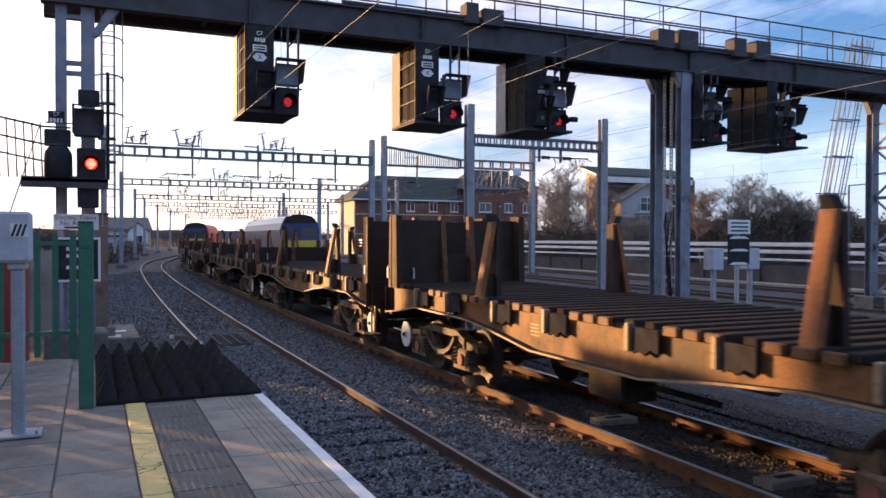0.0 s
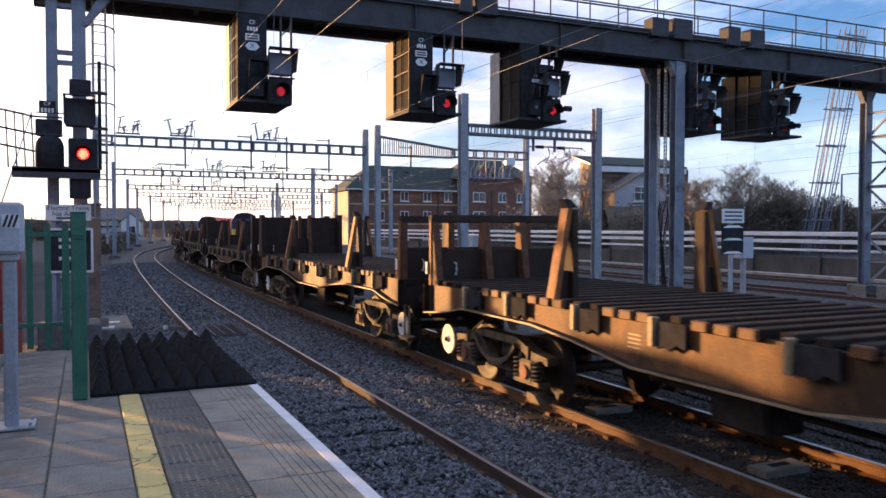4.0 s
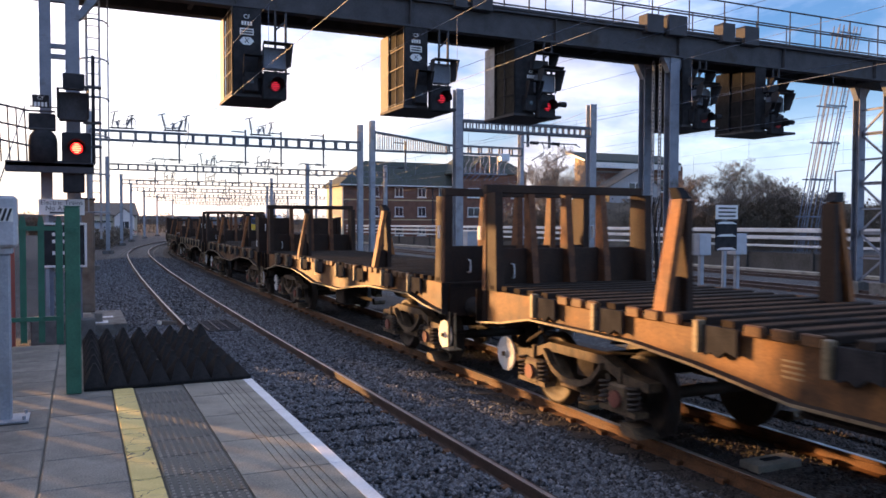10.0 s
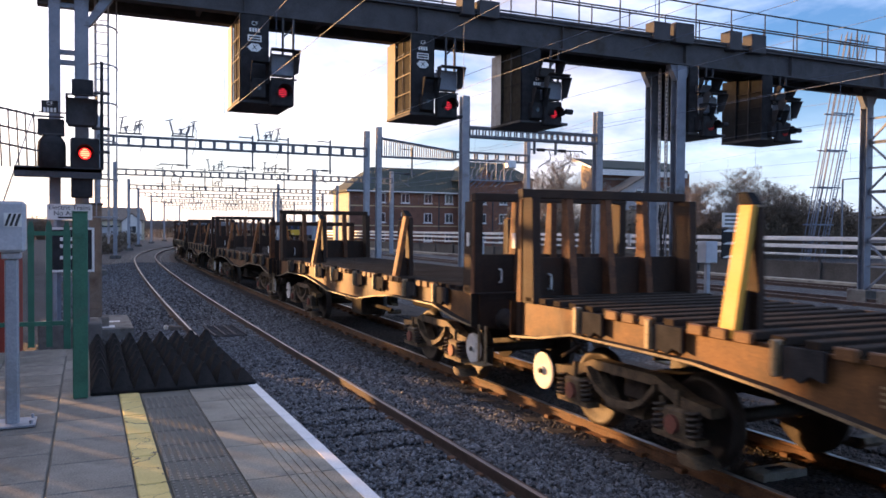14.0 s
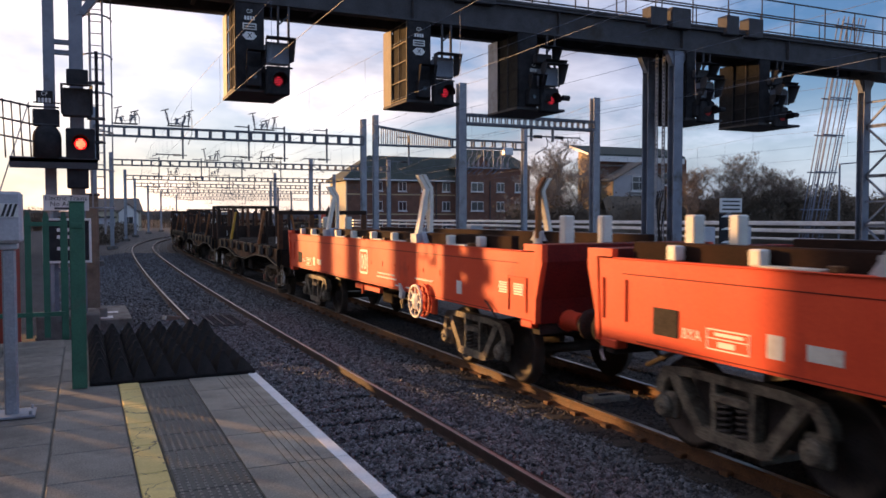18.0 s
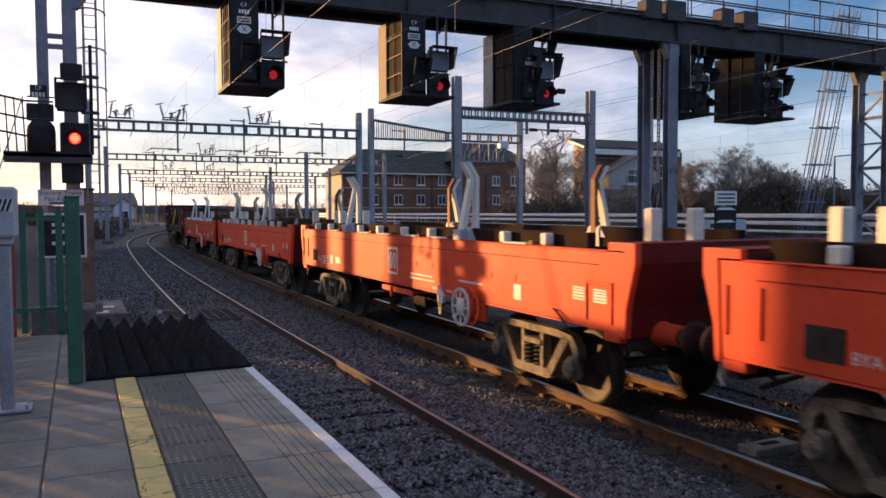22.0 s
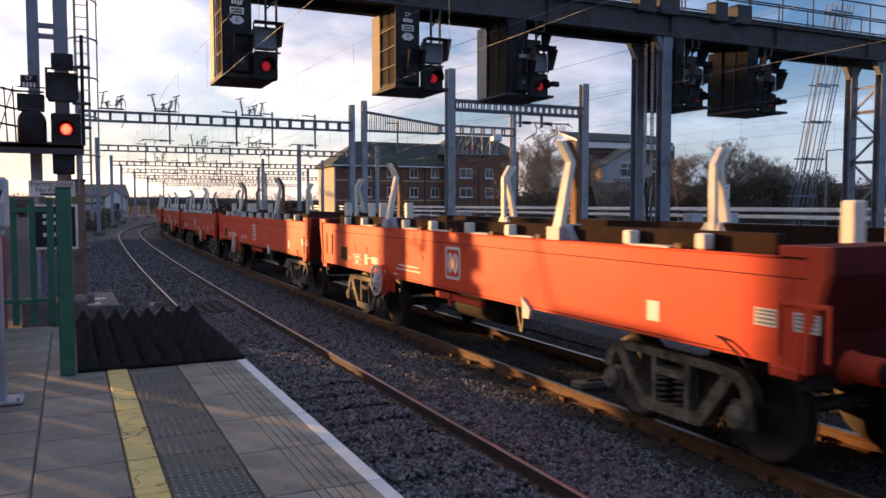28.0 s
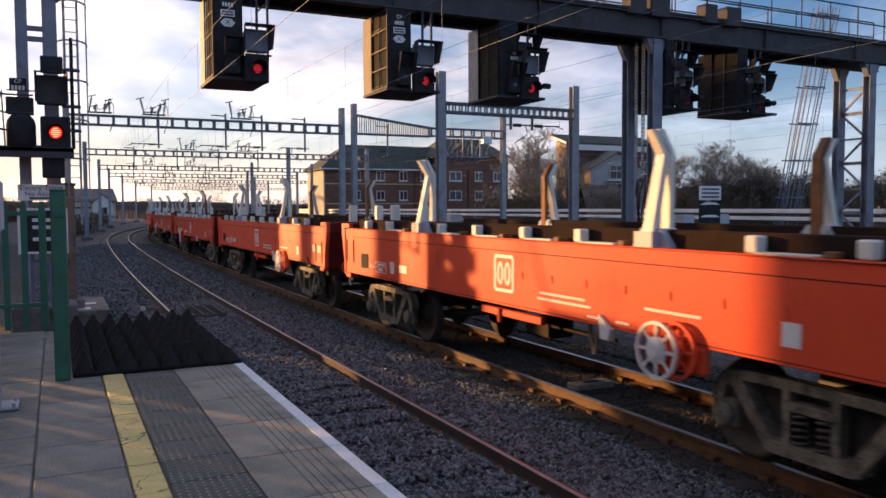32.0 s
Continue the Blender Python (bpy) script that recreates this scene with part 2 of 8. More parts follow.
M_RAILTOP_DULL = material("dull_running_band", (0.2, 0.187, 0.182), (0.33, 0.31, 0.3), 0.44, 0.9, 3, 50, 0.05)
M_SLEEPER = material("concrete_sleeper", (0.105, 0.101, 0.0938), (0.203, 0.195, 0.18), 0.9, 0, 5, 60, 0.3, (0.06, 0.045, 0.0338), 0.5, 0.15)
M_SLAB = material("platform_slab", (0.125, 0.116, 0.099), (0.315, 0.296, 0.255), 0.85, 0, 3, 90, 0.25, (0.088, 0.08, 0.068), 0.55, 0.22)
M_COPER = material("platform_coper", (0.165, 0.152, 0.123), (0.37, 0.348, 0.285), 0.85, 0, 3, 80, 0.25, (0.13, 0.122, 0.115), 0.4, 0.08)
M_TACT = material("tactile_paving", (0.082, 0.081, 0.070), (0.145, 0.143, 0.122), 0.85, 0, 4, 90, 0.25, (0.058, 0.058, 0.05), 0.45, 0.1)
M_YELLOW = material("worn_yellow_paint", (0.60, 0.46, 0.15), (0.75, 0.59, 0.23), 0.75, 0, 6, 70, 0.25, (0.36, 0.30, 0.17), 0.25, 0.06)
M_WHITE = material("white_edge_paint", (0.62, 0.62, 0.62), (0.8, 0.8, 0.8), 0.7, 0, 6, 70, 0.2, (0.4, 0.39, 0.38), 0.3)
M_RUBBER = material("black_rubber", (0.014, 0.014, 0.014), (0.03, 0.029, 0.029), 0.85, 0, 8, 90, 0.3, (0.03, 0.028, 0.026), 0.2, spec=0.06)
cracked(M_YELLOW, 2.9, (0.16, 0.13, 0.07), 0.009)
M_GREEN = material("green_fence_paint", (0.012, 0.10, 0.062), (0.03, 0.16, 0.10), 0.5, 0, 5, 70, 0.2, (0.06, 0.09, 0.07), 0.3)
M_GALV = material("galvanised_steel", (0.24, 0.26, 0.295), (0.36, 0.385, 0.42), 0.6, 0.2, 4, 60, 0.12, (0.2, 0.2, 0.2), 0.3)
# Darker than the masts' steel: the booms' backlit look is in the colour.
M_PORTAL = material("backlit_boom_steel", (0.10, 0.11, 0.125), (0.17, 0.182, 0.2), 0.65, 0.15, 4, 60, 0.1)
M_GANTRY = material("grey_gantry_paint", (0.15, 0.17, 0.21), (0.235, 0.26, 0.31), 0.6, 0.15, 3, 50, 0.12, (0.08, 0.075, 0.07), 0.35)
M_BEAM = material("dark_girder_paint", (0.048, 0.048, 0.052), (0.088, 0.087, 0.093), 0.75, 0.0, 3, 50, 0.12, (0.05, 0.042, 0.035), 0.35, spec=0.2)
M_BLACK = material("matt_black_paint", (0.026, 0.026, 0.028), (0.05, 0.05, 0.053), 0.95, 0, 6, 60, 0.1, spec=0.02)
M_CAGE = material("cage_panel", (0.16, 0.13, 0.095), (0.25, 0.21, 0.155), 0.75, 0.1, 4, 60, 0.1)
M_CABINET = material("grey_cabinet_paint", (0.36, 0.38, 0.42), (0.47, 0.49, 0.53), 0.55, 0.05, 4, 60, 0.08, (0.3, 0.29, 0.28), 0.2)
M_SIGNW = material("white_sign_face", (0.66, 0.66, 0.64), (0.78, 0.78, 0.76), 0.5, 0, 5, 60, 0.03, (0.5, 0.49, 0.46), 0.2)
M_INK = material("black_lettering", (0.012, 0.012, 0.014), (0.03, 0.03, 0.03), 0.6, 0, 9, 60, 0.02)
M_RED_LAMP = glow("red_signal_light", (0.25, 0.006, 0.01), 0.04)
M_RED_CORE = glow("red_signal_light_core", (1.0, 0.03, 0.06), 0.34)
M_RED_NEAR = glow("bright_red_signal_light", (1.0, 0.16, 0.07), 4.0)
M_RED_HALO = glow("red_signal_lens", (1.0, 0.012, 0.012), 0.9)
M_BROWN = material("weathered_wagon_brown", (0.125, 0.056, 0.021), (0.265, 0.126, 0.044), 0.62, 0.0, 2.5, 45, 0.3, (0.045, 0.026, 0.016), 0.72, 0.14, spec=0.3)
# much darker brown for end panels, corner posts, struts and headstocks
M_BROWN_DARK = material("dark_wagon_brown", (0.022, 0.0145, 0.012), (0.055, 0.033, 0.022), 0.7, 0.0, 3, 45, 0.3, (0.05, 0.021, 0.012), 0.3, 0.1, spec=0.2)
M_TIMBER = material("oily_deck_timber", (0.018, 0.014, 0.011), (0.045, 0.034, 0.027), 0.9, 0, 4, 50, 0.4, None, 0.4, 0.25, (6, 1, 1), spec=0.12)
M_POCKET = material("worn_pocket_and_lit_edge", (0.20, 0.14, 0.075), (0.36, 0.275, 0.16), 0.5, 0, 6, 50, 0.2, (0.11, 0.068, 0.038), 0.4, 0.15)
M_UNDER = material("underframe_grime", (0.024, 0.02, 0.018), (0.066, 0.054, 0.046), 0.85, 0, 5, 50, 0.3, spec=0.15)
M_BOGIE_B = material("bogie_brown_grime", (0.05, 0.036, 0.024), (0.215, 0.15, 0.088), 0.65, 0.0, 6, 50, 0.3, (0.02, 0.017, 0.015), 0.52, spec=0.3)
M_BOGIE_R = material("bogie_dusty_cream", (0.07, 0.058, 0.042), (0.32, 0.27, 0.195), 0.65, 0.0, 6, 50, 0.3, (0.03, 0.025, 0.02), 0.55, spec=0.3)
M_WHEEL = material("worn_wheel_steel", (0.034, 0.028, 0.024), (0.085, 0.066, 0.052), 0.65, 0.2, 6, 50, 0.2)
M_STANCH = material("rusty_orange_stanchion", (0.19, 0.068, 0.02), (0.33, 0.128, 0.038), 0.65, 0.0, 3, 45, 0.25, (0.08, 0.035, 0.016), 0.5, 0.12, spec=0.3)
M_HANDWHEEL = material("white_handwheel_paint", (0.6, 0.6, 0.58), (0.78, 0.78, 0.75), 0.6, 0, 8, 50, 0.15, (0.42, 0.38, 0.33), 0.3)
M_RED = material("red_wagon_paint", (0.70, 0.068, 0.026), (0.80, 0.095, 0.034), 0.58, 0, 1.6, 40, 0.06, (0.36, 0.03, 0.018), 0.22, 0.06, spec=0.22)
# Wagon red taken darker: the shade on the end faces is in this colour.
M_RED_END = material("shade_darkened_red_paint", (0.085, 0.01, 0.009), (0.17, 0.018, 0.013), 0.7, 0, 2.5, 40, 0.12, (0.09, 0.022, 0.018), 0.5, 0.1, spec=0.15)
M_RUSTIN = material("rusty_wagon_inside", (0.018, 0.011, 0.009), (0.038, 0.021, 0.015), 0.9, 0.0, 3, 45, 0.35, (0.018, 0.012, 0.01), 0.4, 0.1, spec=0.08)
M_CREAM = material("cream_stanchion_paint", (0.64, 0.62, 0.54), (0.80, 0.78, 0.69), 0.55, 0, 5, 50, 0.12, (0.42, 0.35, 0.25), 0.25, 0.05)
M_STENCIL = material("white_stencil", (0.7, 0.68, 0.64), (0.82, 0.8, 0.76), 0.55, 0, 9, 60, 0.02)
M_BRICK = material("brown_brick_wall", (0.13, 0.062, 0.042), (0.22, 0.105, 0.068), 0.9, 0, 1.5, 18, 0.3, (0.1, 0.06, 0.045), 0.35)
M_RENDERW = material("cream_render_wall", (0.52, 0.47, 0.34), (0.63, 0.57, 0.42), 0.9, 0, 1, 18, 0.15)
M_ORANGE = material("sunlit_and_band_brick", (0.50, 0.36, 0.20), (0.62, 0.47, 0.28), 0.9, 0, 1.5, 18, 0.3)
M_PALEWALL = material("pale_grey_cladding", (0.34, 0.335, 0.345), (0.44, 0.435, 0.445), 0.85, 0, 1.2, 18, 0.15)
M_ROOF = material("dark_green_grey_roof", (0.028, 0.038, 0.032), (0.058, 0.075, 0.062), 0.85, 0, 1.2, 14, 0.3)
M_PANE = material("dark_window_pane", (0.02, 0.024, 0.03), (0.05, 0.058, 0.07), 0.12, 0, 2, 10, 0)
M_FRAME = material("white_window_frame", (0.6, 0.6, 0.58), (0.74, 0.74, 0.72), 0.5, 0, 4, 30, 0)
M_BARRIER = material("pale_barrier_rail", (0.52, 0.54, 0.57), (0.66, 0.68, 0.7), 0.5, 0.3, 2, 30, 0.05, (0.42, 0.42, 0.42), 0.3)
M_WALLDARK = material("dark_retaining_wall", (0.05, 0.048, 0.045), (0.1, 0.095, 0.09), 0.9, 0, 1, 14, 0.3)
M_BARK = material("bare_branch_bark", (0.14, 0.112, 0.092), (0.27, 0.22, 0.18), 0.9, 0, 3, 30, 0.2)
M_TWIG = material("pale_twig_bark", (0.20, 0.175, 0.15), (0.32, 0.285, 0.25), 0.9, 0, 3, 30, 0.2)
M_SLEEPER_OILY = material("oily_sleeper", (0.03, 0.026, 0.022), (0.075, 0.066, 0.056), 0.9, 0, 5, 60, 0.3, (0.015, 0.013, 0.011), 0.5, 0.15)
M_SCRUB = material("winter_scrub", (0.08, 0.064, 0.048), (0.19, 0.15, 0.11), 0.95, 0, 0.8, 9, 0.4)
# Pale grey tone carries the distance haze on the hills.
M_HILL = material("haze_toned_hillside", (0.12, 0.125, 0.14), (0.18, 0.18, 0.195), 1.0, 0, 0.02, 0.3, 0.0)
M_WIRE = material("weathered_contact_wire", (0.085, 0.115, 0.17), (0.135, 0.175, 0.25), 0.6, 0.1, 3, 40, 0)
M_INSUL = material("grey_insulator", (0.2, 0.2, 0.22), (0.32, 0.32, 0.34), 0.35, 0, 5, 40, 0)
M_LOCO_BLUE = material("dark_blue_loco_paint", (0.015, 0.03, 0.10), (0.03, 0.06, 0.17), 0.4, 0, 2, 30, 0.05)
M_LOCO_SILVER = material("silver_roof_paint", (0.4, 0.42, 0.45), (0.55, 0.57, 0.6), 0.35, 0.4, 2, 30, 0.08)
M_LOCO_YELLOW = material("yellow_warning_panel", (0.62, 0.42, 0.03), (0.75, 0.52, 0.06), 0.5, 0, 3, 30, 0.05)
M_POST = material("rusty_end_post", (0.08, 0.034, 0.018), (0.19, 0.08, 0.036), 0.68, 0.0, 4, 45, 0.25, (0.04, 0.021, 0.015), 0.5, 0.12, spec=0.25)
M_PILLAR = material("weathered_brown_cabinet", (0.13, 0.105, 0.085), (0.21, 0.175, 0.145), 0.75, 0, 3, 40, 0.2, (0.09, 0.07, 0.055), 0.35)
M_STONEWALL = material("station_wall_brick", (0.16, 0.09, 0.06), (0.26, 0.15, 0.10), 0.9, 0, 1.5, 20, 0.3)


# ---------------------------------------------------------------- mesh helpers
class Build:
    """Gathers simple solids into one mesh."""

    def __init__(self):
        self.v, self.f = [], []

    def add(self, verts, faces, m=None):
        o = len(self.v)
        self.v += [tuple(m @ Vector(p)) for p in verts] if m else [tuple(p) for p in verts]
        self.f += [tuple(o + i for i in f) for f in faces]
        return self

    def box(self, x0, x1, y0, y1, z0, z1, m=None):
        v = [(x, y, z) for x in (x0, x1) for y in (y0, y1) for z in (z0, z1)]
        return self.add(v, [(0, 1, 3, 2), (4, 6, 7, 5), (0, 4, 5, 1), (2, 3, 7, 6), (0, 2, 6, 4), (1, 5, 7, 3)], m)

    def cbox(self, x0, x1, y0, y1, z0, z1, c=0.01, m=None):
        """A box with chamfered edges."""
        lo, hi = (x0, y0, z0), (x1, y1, z1)
        v, idx = [], {}
        for cx in (0, 1):
            for cy in (0, 1):
                for cz in (0, 1):
                    s = (cx, cy, cz)
                    for a in range(3):
                        p = [(hi[k] if s[k] else lo[k]) for k in range(3)]
                        for k in range(3):
                            if k != a:
                                p[k] += -c if s[k] else c
                        idx[(s, a)] = len(v)
                        v.append(p)
        f = []
        for a in range(3):
            b, d = (a + 1) % 3, (a + 2) % 3
            for s in (0, 1):
                ring = []
                for (i, j) in ((0, 0), (1, 0), (1, 1), (0, 1)):
                    k = [0, 0, 0]
                    k[a], k[b], k[d] = s, i, j
                    ring.append(idx[(tuple(k), a)])
                f.append(tuple(ring if s else ring[::-1]))
            for i in (0, 1):
                for j in (0, 1):
                    p, q = [0, 0, 0], [0, 0, 0]
                    p[b], p[d], q[b], q[d] = i, j, i, j
                    q[a] = 1
                    p, q = tuple(p), tuple(q)
                    e = [idx[(p, b)], idx[(q, b)], idx[(q, d)], idx[(p, d)]]
                    f.append(tuple(e if (i ^ j) else e[::-1]))
        for cx in (0, 1):
            for cy in (0, 1):
                for cz in (0, 1):
                    s = (cx, cy, cz)
                    t = [idx[(s, 0)], idx[(s, 1)], idx[(s, 2)]]
                    f.append(tuple(t if (cx + cy + cz) % 2 else t[::-1]))
        return self.add(v, f, m)

    def prism(self, poly, a0, a1, axis="x", m=None):
        """A flat outline carried from a0 to a1 along an axis. poly holds the other two coordinates in order."""
        n = len(poly)

        def p3(u, w, a):
            return {"x": (a, u, w), "y": (u, a, w), "z": (u, w, a)}[axis]
        v = [p3(u, w, a0) for u, w in poly] + [p3(u, w, a1) for u, w in poly]
        f = [tuple(range(n))[::-1], tuple(range(n, 2 * n))]
        f += [(i, (i + 1) % n, n + (i + 1) % n, n + i) for i in range(n)]
        return self.add(v, f, m)

    def rod(self, p, q, r, n=6, r2=None):
        p, q = Vector(p), Vector(q)
        r2 = r if r2 is None else r2
        d = (q - p).normalized()
        a = d.orthogonal().normalized()
        b = d.cross(a)
        v = []
        for c, rad in ((p, r), (q, r2)):
            v += [c + (a * math.cos(t) + b * math.sin(t)) * rad for t in (2 * math.pi * i / n for i in range(n))]
        f = [(i, (i + 1) % n, n + (i + 1) % n, n + i) for i in range(n)]
        return self.add(v, f + [tuple(range(n))[::-1], tuple(range(n, 2 * n))])

    def bar(self, p, q, w, h, up=(0, 0, 1)):
        """A square-cut bar from p to q, w wide and h high."""
        p, q = Vector(p), Vector(q)
        d = (q - p).normalized()
        u = Vector(up)
        s = d.cross(u)
        if s.length < 1e-4:
            s = d.cross(Vector((0, 1, 0)))
        s.normalize()
        u = s.cross(d)
        v = [c + s * (i * w / 2) + u * (j * h / 2) for c in (p, q) for i, j in ((-1, -1), (1, -1), (1, 1), (-1, 1))]
        return self.add(v, [(3, 2, 1, 0), (4, 5, 6, 7)] + [(i, (i + 1) % 4, 4 + (i + 1) % 4, 4 + i) for i in range(4)])

    def lathe(self, prof, n=20, m=None):
        """A profile of (radius, height) turned about z."""
        v = [(r * math.cos(2 * math.pi * i / n), r * math.sin(2 * math.pi * i / n), z) for r, z in prof for i in range(n)]
        f = [(k * n + i, k * n + (i + 1) % n, (k + 1) * n + (i + 1) % n, (k + 1) * n + i) for k in range(len(prof) - 1) for i in range(n)]
        f += [tuple(range(n))[::-1], tuple(range((len(prof) - 1) * n, len(prof) * n))]
        return self.add(v, f, m)

    def tube(self, pts, r, n=5):
        """One unbroken round tube through points."""
        pts = [Vector(p) for p in pts]
        v = []
        for i, p in enumerate(pts):
            d = (pts[min(i + 1, len(pts) - 1)] - pts[max(i - 1, 0)]).normalized()
            a = d.cross(Vector((0, 0, 1)))
            a = (a if a.length > 0.05 else d.cross(Vector((1, 0, 0)))).normalized()
            b = a.cross(d)
            v += [p + (a * math.cos(t) + b * math.sin(t)) * r for t in (2 * math.pi * k / n for k in range(n))]
        f = [(k * n + i, k * n + (i + 1) % n, (k + 1) * n + (i + 1) % n, (k + 1) * n + i) for k in range(len(pts) - 1) for i in range(n)]
        f += [tuple(range(n))[::-1], tuple(range((len(pts) - 1) * n, len(pts) * n))]
        return self.add(v, f)

    def sweep(self, prof, path, frames):
        """A closed profile (side, up) carried along points with their side vectors."""
        n = len(prof)
        v = [tuple(p + s * a + Vector((0, 0, b))) for p, s in zip(path, frames) for a, b in prof]
        f = [(k * n + i, k * n + (i + 1) % n, (k + 1) * n + (i + 1) % n, (k + 1) * n + i) for k in range(len(path) - 1) for i in range(n)]
        f += [tuple(range(n))[::-1], tuple(range((len(path) - 1) * n, len(path) * n))]
        return self.add(v, f)

    def mesh(self, name, mat, smooth=False):
        me = bpy.data.meshes.new(name)
        me.from_pydata([tuple(p) for p in self.v], [], self.f)
        me.materials.append(mat)
        if smooth:
            for p in me.polygons:
                p.use_smooth = True
        me.update()
        return me


def part(name, b, mat, parent, label="", at=None, smooth=False):
    """One mesh object under a thing or a part. b: a Build, or mesh data to share."""
    me = b.mesh(name, mat, smooth) if isinstance(b, Build) else b
    ob = new(name, me)
    ob.parent = parent
    if at is not None:
        ob.matrix_basis = at
    if label:
        ob["label"] = label
    return ob


def thing(name, label, category, m=None, group="", kind=""):
    ob = new(name)
    ob.empty_display_size = 0.2
    if m is not None:
        ob.matrix_basis = m
    return tagged(ob, label, category, group, kind)


def solid(name, b, mat, label="", category="", group="", kind="", smooth=False):
    return tagged(new(name, b.mesh(name, mat, smooth)), label, category, group, kind)


# ---------------------------------------------------------------- the plan
EDGE_X, PLAT_Z, PLAT_END = 1.452, 0.915, 10.45
TRACK_X, TRAIN_X = 2.964, 6.512


def lane(y):
    """Sideways shift of the running lines: straight, then bending to the right."""
    return 0.00043 * max(0.0, y - 13.9) ** 2 + 0.0017 * max(0.0, y - 60.0) ** 2


def lane_slope(y):
    return 0.00086 * max(0.0, y - 13.9) + 0.0034 * max(0.0, y - 60.0)


def line_points(x, y0, y1, near=2.0):
    ys, y = [], y0
    while y < y1:
        ys.append(y)
        y += 40.0 if y < -45 else near if y < 130 else 5.0
    ys.append(y1)
    pts, sides = [], []
    for y in ys:
        k = lane_slope(y)
        s = Vector((1, -k, 0)).normalized()
        off = x - TRACK_X
        pts.append(Vector((TRACK_X + lane(y), y, 0)) + s * off)
        sides.append(s)
    return pts, sides


# arc length along the train's line
_ys = np.concatenate([np.arange(-320, 0, 10.0), np.arange(0, 330, 0.5)])
_px = np.array([p.x for p in (Vector((TRACK_X + lane(y), y, 0)) + Vector((1, -lane_slope(y), 0)).normalized() * (TRAIN_X - TRACK_X) for y in _ys)])
_py = np.array([p.y for p in (Vector((TRACK_X + lane(y), y, 0)) + Vector((1, -lane_slope(y), 0)).normalized() * (TRAIN_X - TRACK_X) for y in _ys)])
_len = np.concatenate([[0], np.cumsum(np.hypot(np.diff(_px), np.diff(_py)))])
_len -= np.interp(0.0, _py, _len)


def on_line(s):
    return float(np.interp(s, _len, _px)), float(np.interp(s, _len, _py))


PITCH = 14.2
RED_PITCH = 14.3
RUN_T = [0, 1, 2, 3, 6, 7, 9, 11, 13, 15, 17, 18, 19, 20, 22, 23, 25, 28, 31, 32]
RUN_S = [0.55, 7.0, 13.54, 20.2, 40.05, 46.85, 60.45, 74.17, 88.0, 101.75, 115.2, 121.78, 128.4, 135.04, 148.5, 155.22, 168.68, 188.9, 208.95, 215.6]


def run(t):
    """How far the train has gone: the place of its reference coupling along the line."""
    return float(np.interp(t, RUN_T, RUN_S))


def vehicle_pose(back, t, half=4.5):
    """The pose of a vehicle whose middle is `back` metres behind the reference coupling."""
    s = run(t) - back
    ax, ay = on_line(s - half)
    bx, by = on_line(s + half)
    return Matrix.Translation(((ax + bx) / 2, (ay + by) / 2, 0)) @ Matrix.Rotation(math.atan2(-(bx - ax), by - ay), 4, "Z")


TRAIN = []          # (thing, metres behind the reference, turned round)


def roll_wheels(ob, back, way, radius=0.455):
    """Turns the wheels of a vehicle while it rolls past within about fifty metres."""
    steps = [i / 10 for i in range(321) if -2.0 < run(i / 10) - back < 46.0]
    if not steps:
        return
    times = sorted({0.0, 32.0, *steps})
    for bg in ob.children:
        for ws in bg.children:
            if not ws.name.startswith("wheelset"):
                continue
            at = ws.matrix_basis.translation.copy()
            rows = []
            for t in times:
                u = min(max(t, steps[0]), steps[-1])
                rows.append((t, Matrix.Translation(at) @ Matrix.Rotation(-way * (run(u) - run(steps[0])) / radius, 4, "X")))
            walk(ws, rows)


def motions():
    for ob, back, turned in TRAIN:
        rows = []
        for t in range(0, 33):
            m = vehicle_pose(back, t)
            if turned:
                m = m @ Matrix.Rotation(math.pi, 4, "Z")
            rows.append((float(t), m))
        walk(ob, rows)
        roll_wheels(ob, back, -1 if turned else 1)
    rows = []
    for t in range(0, 33):
        y = 62.7 + 8.0 * t
        p = lane_xy(12.2, y)
        rows.append((float(t), Matrix.Translation((p.x, p.y, 0)) @ Matrix.Rotation(-math.atan(lane_slope(y)), 4, "Z")))
    walk(other_loco, rows)

# ---------------------------------------------------------------- ground and tracks
gb = Build()
gx = [-700, -60, -8, 1.30, 40, 120, 900]
gy = [-500, -60, 0, 60, 160, 400, 1800]
gv = [(x, y, -0.26) for y in gy for x in gx]
gw = len(gx)
gb.add(gv, [(j * gw + i, j * gw + i + 1, (j + 1) * gw + i + 1, (j + 1) * gw + i) for j in range(len(gy) - 1) for i in range(gw - 1)])
solid("ground", gb, M_GROUND, "dark gritty railway ground with oil stains", "ground", kind="structure")


def ballast_bed(x, y0, y1, name):
    b = Build()
    p, s = line_points(x, y0, y1, 4.0)
    t_ = -0.15 if abs(x - TRAIN_X) < 0.1 else -0.142
    oily = abs(x - TRAIN_X) < 0.1
    if oily:
        b.sweep([(-2.0, -0.262), (-1.35, t_), (1.35, t_), (2.1, -0.235), (4.6, -0.245), (4.65, -0.262)], p, s)
    else:
        b.sweep([(-2.3, -0.262), (-1.35, t_), (1.35, t_), (2.3, -0.262)], p, s)
    return solid(name, b, M_OILY if oily else M_BALLAST, "dark oily brown ballast bed under the train" if oily else "grey crushed stone ballast bed under a railway line", "ballast", kind="structure")


RAIL_PROF = [(-0.07, -0.159), (0.07, -0.159), (0.07, -0.148), (0.012, -0.125), (0.010, -0.05), (0.036, -0.036), (0.036, -0.004),
             (-0.036, -0.004), (-0.036, -0.036), (-0.010, -0.05), (-0.012, -0.125), (-0.07, -0.148)]
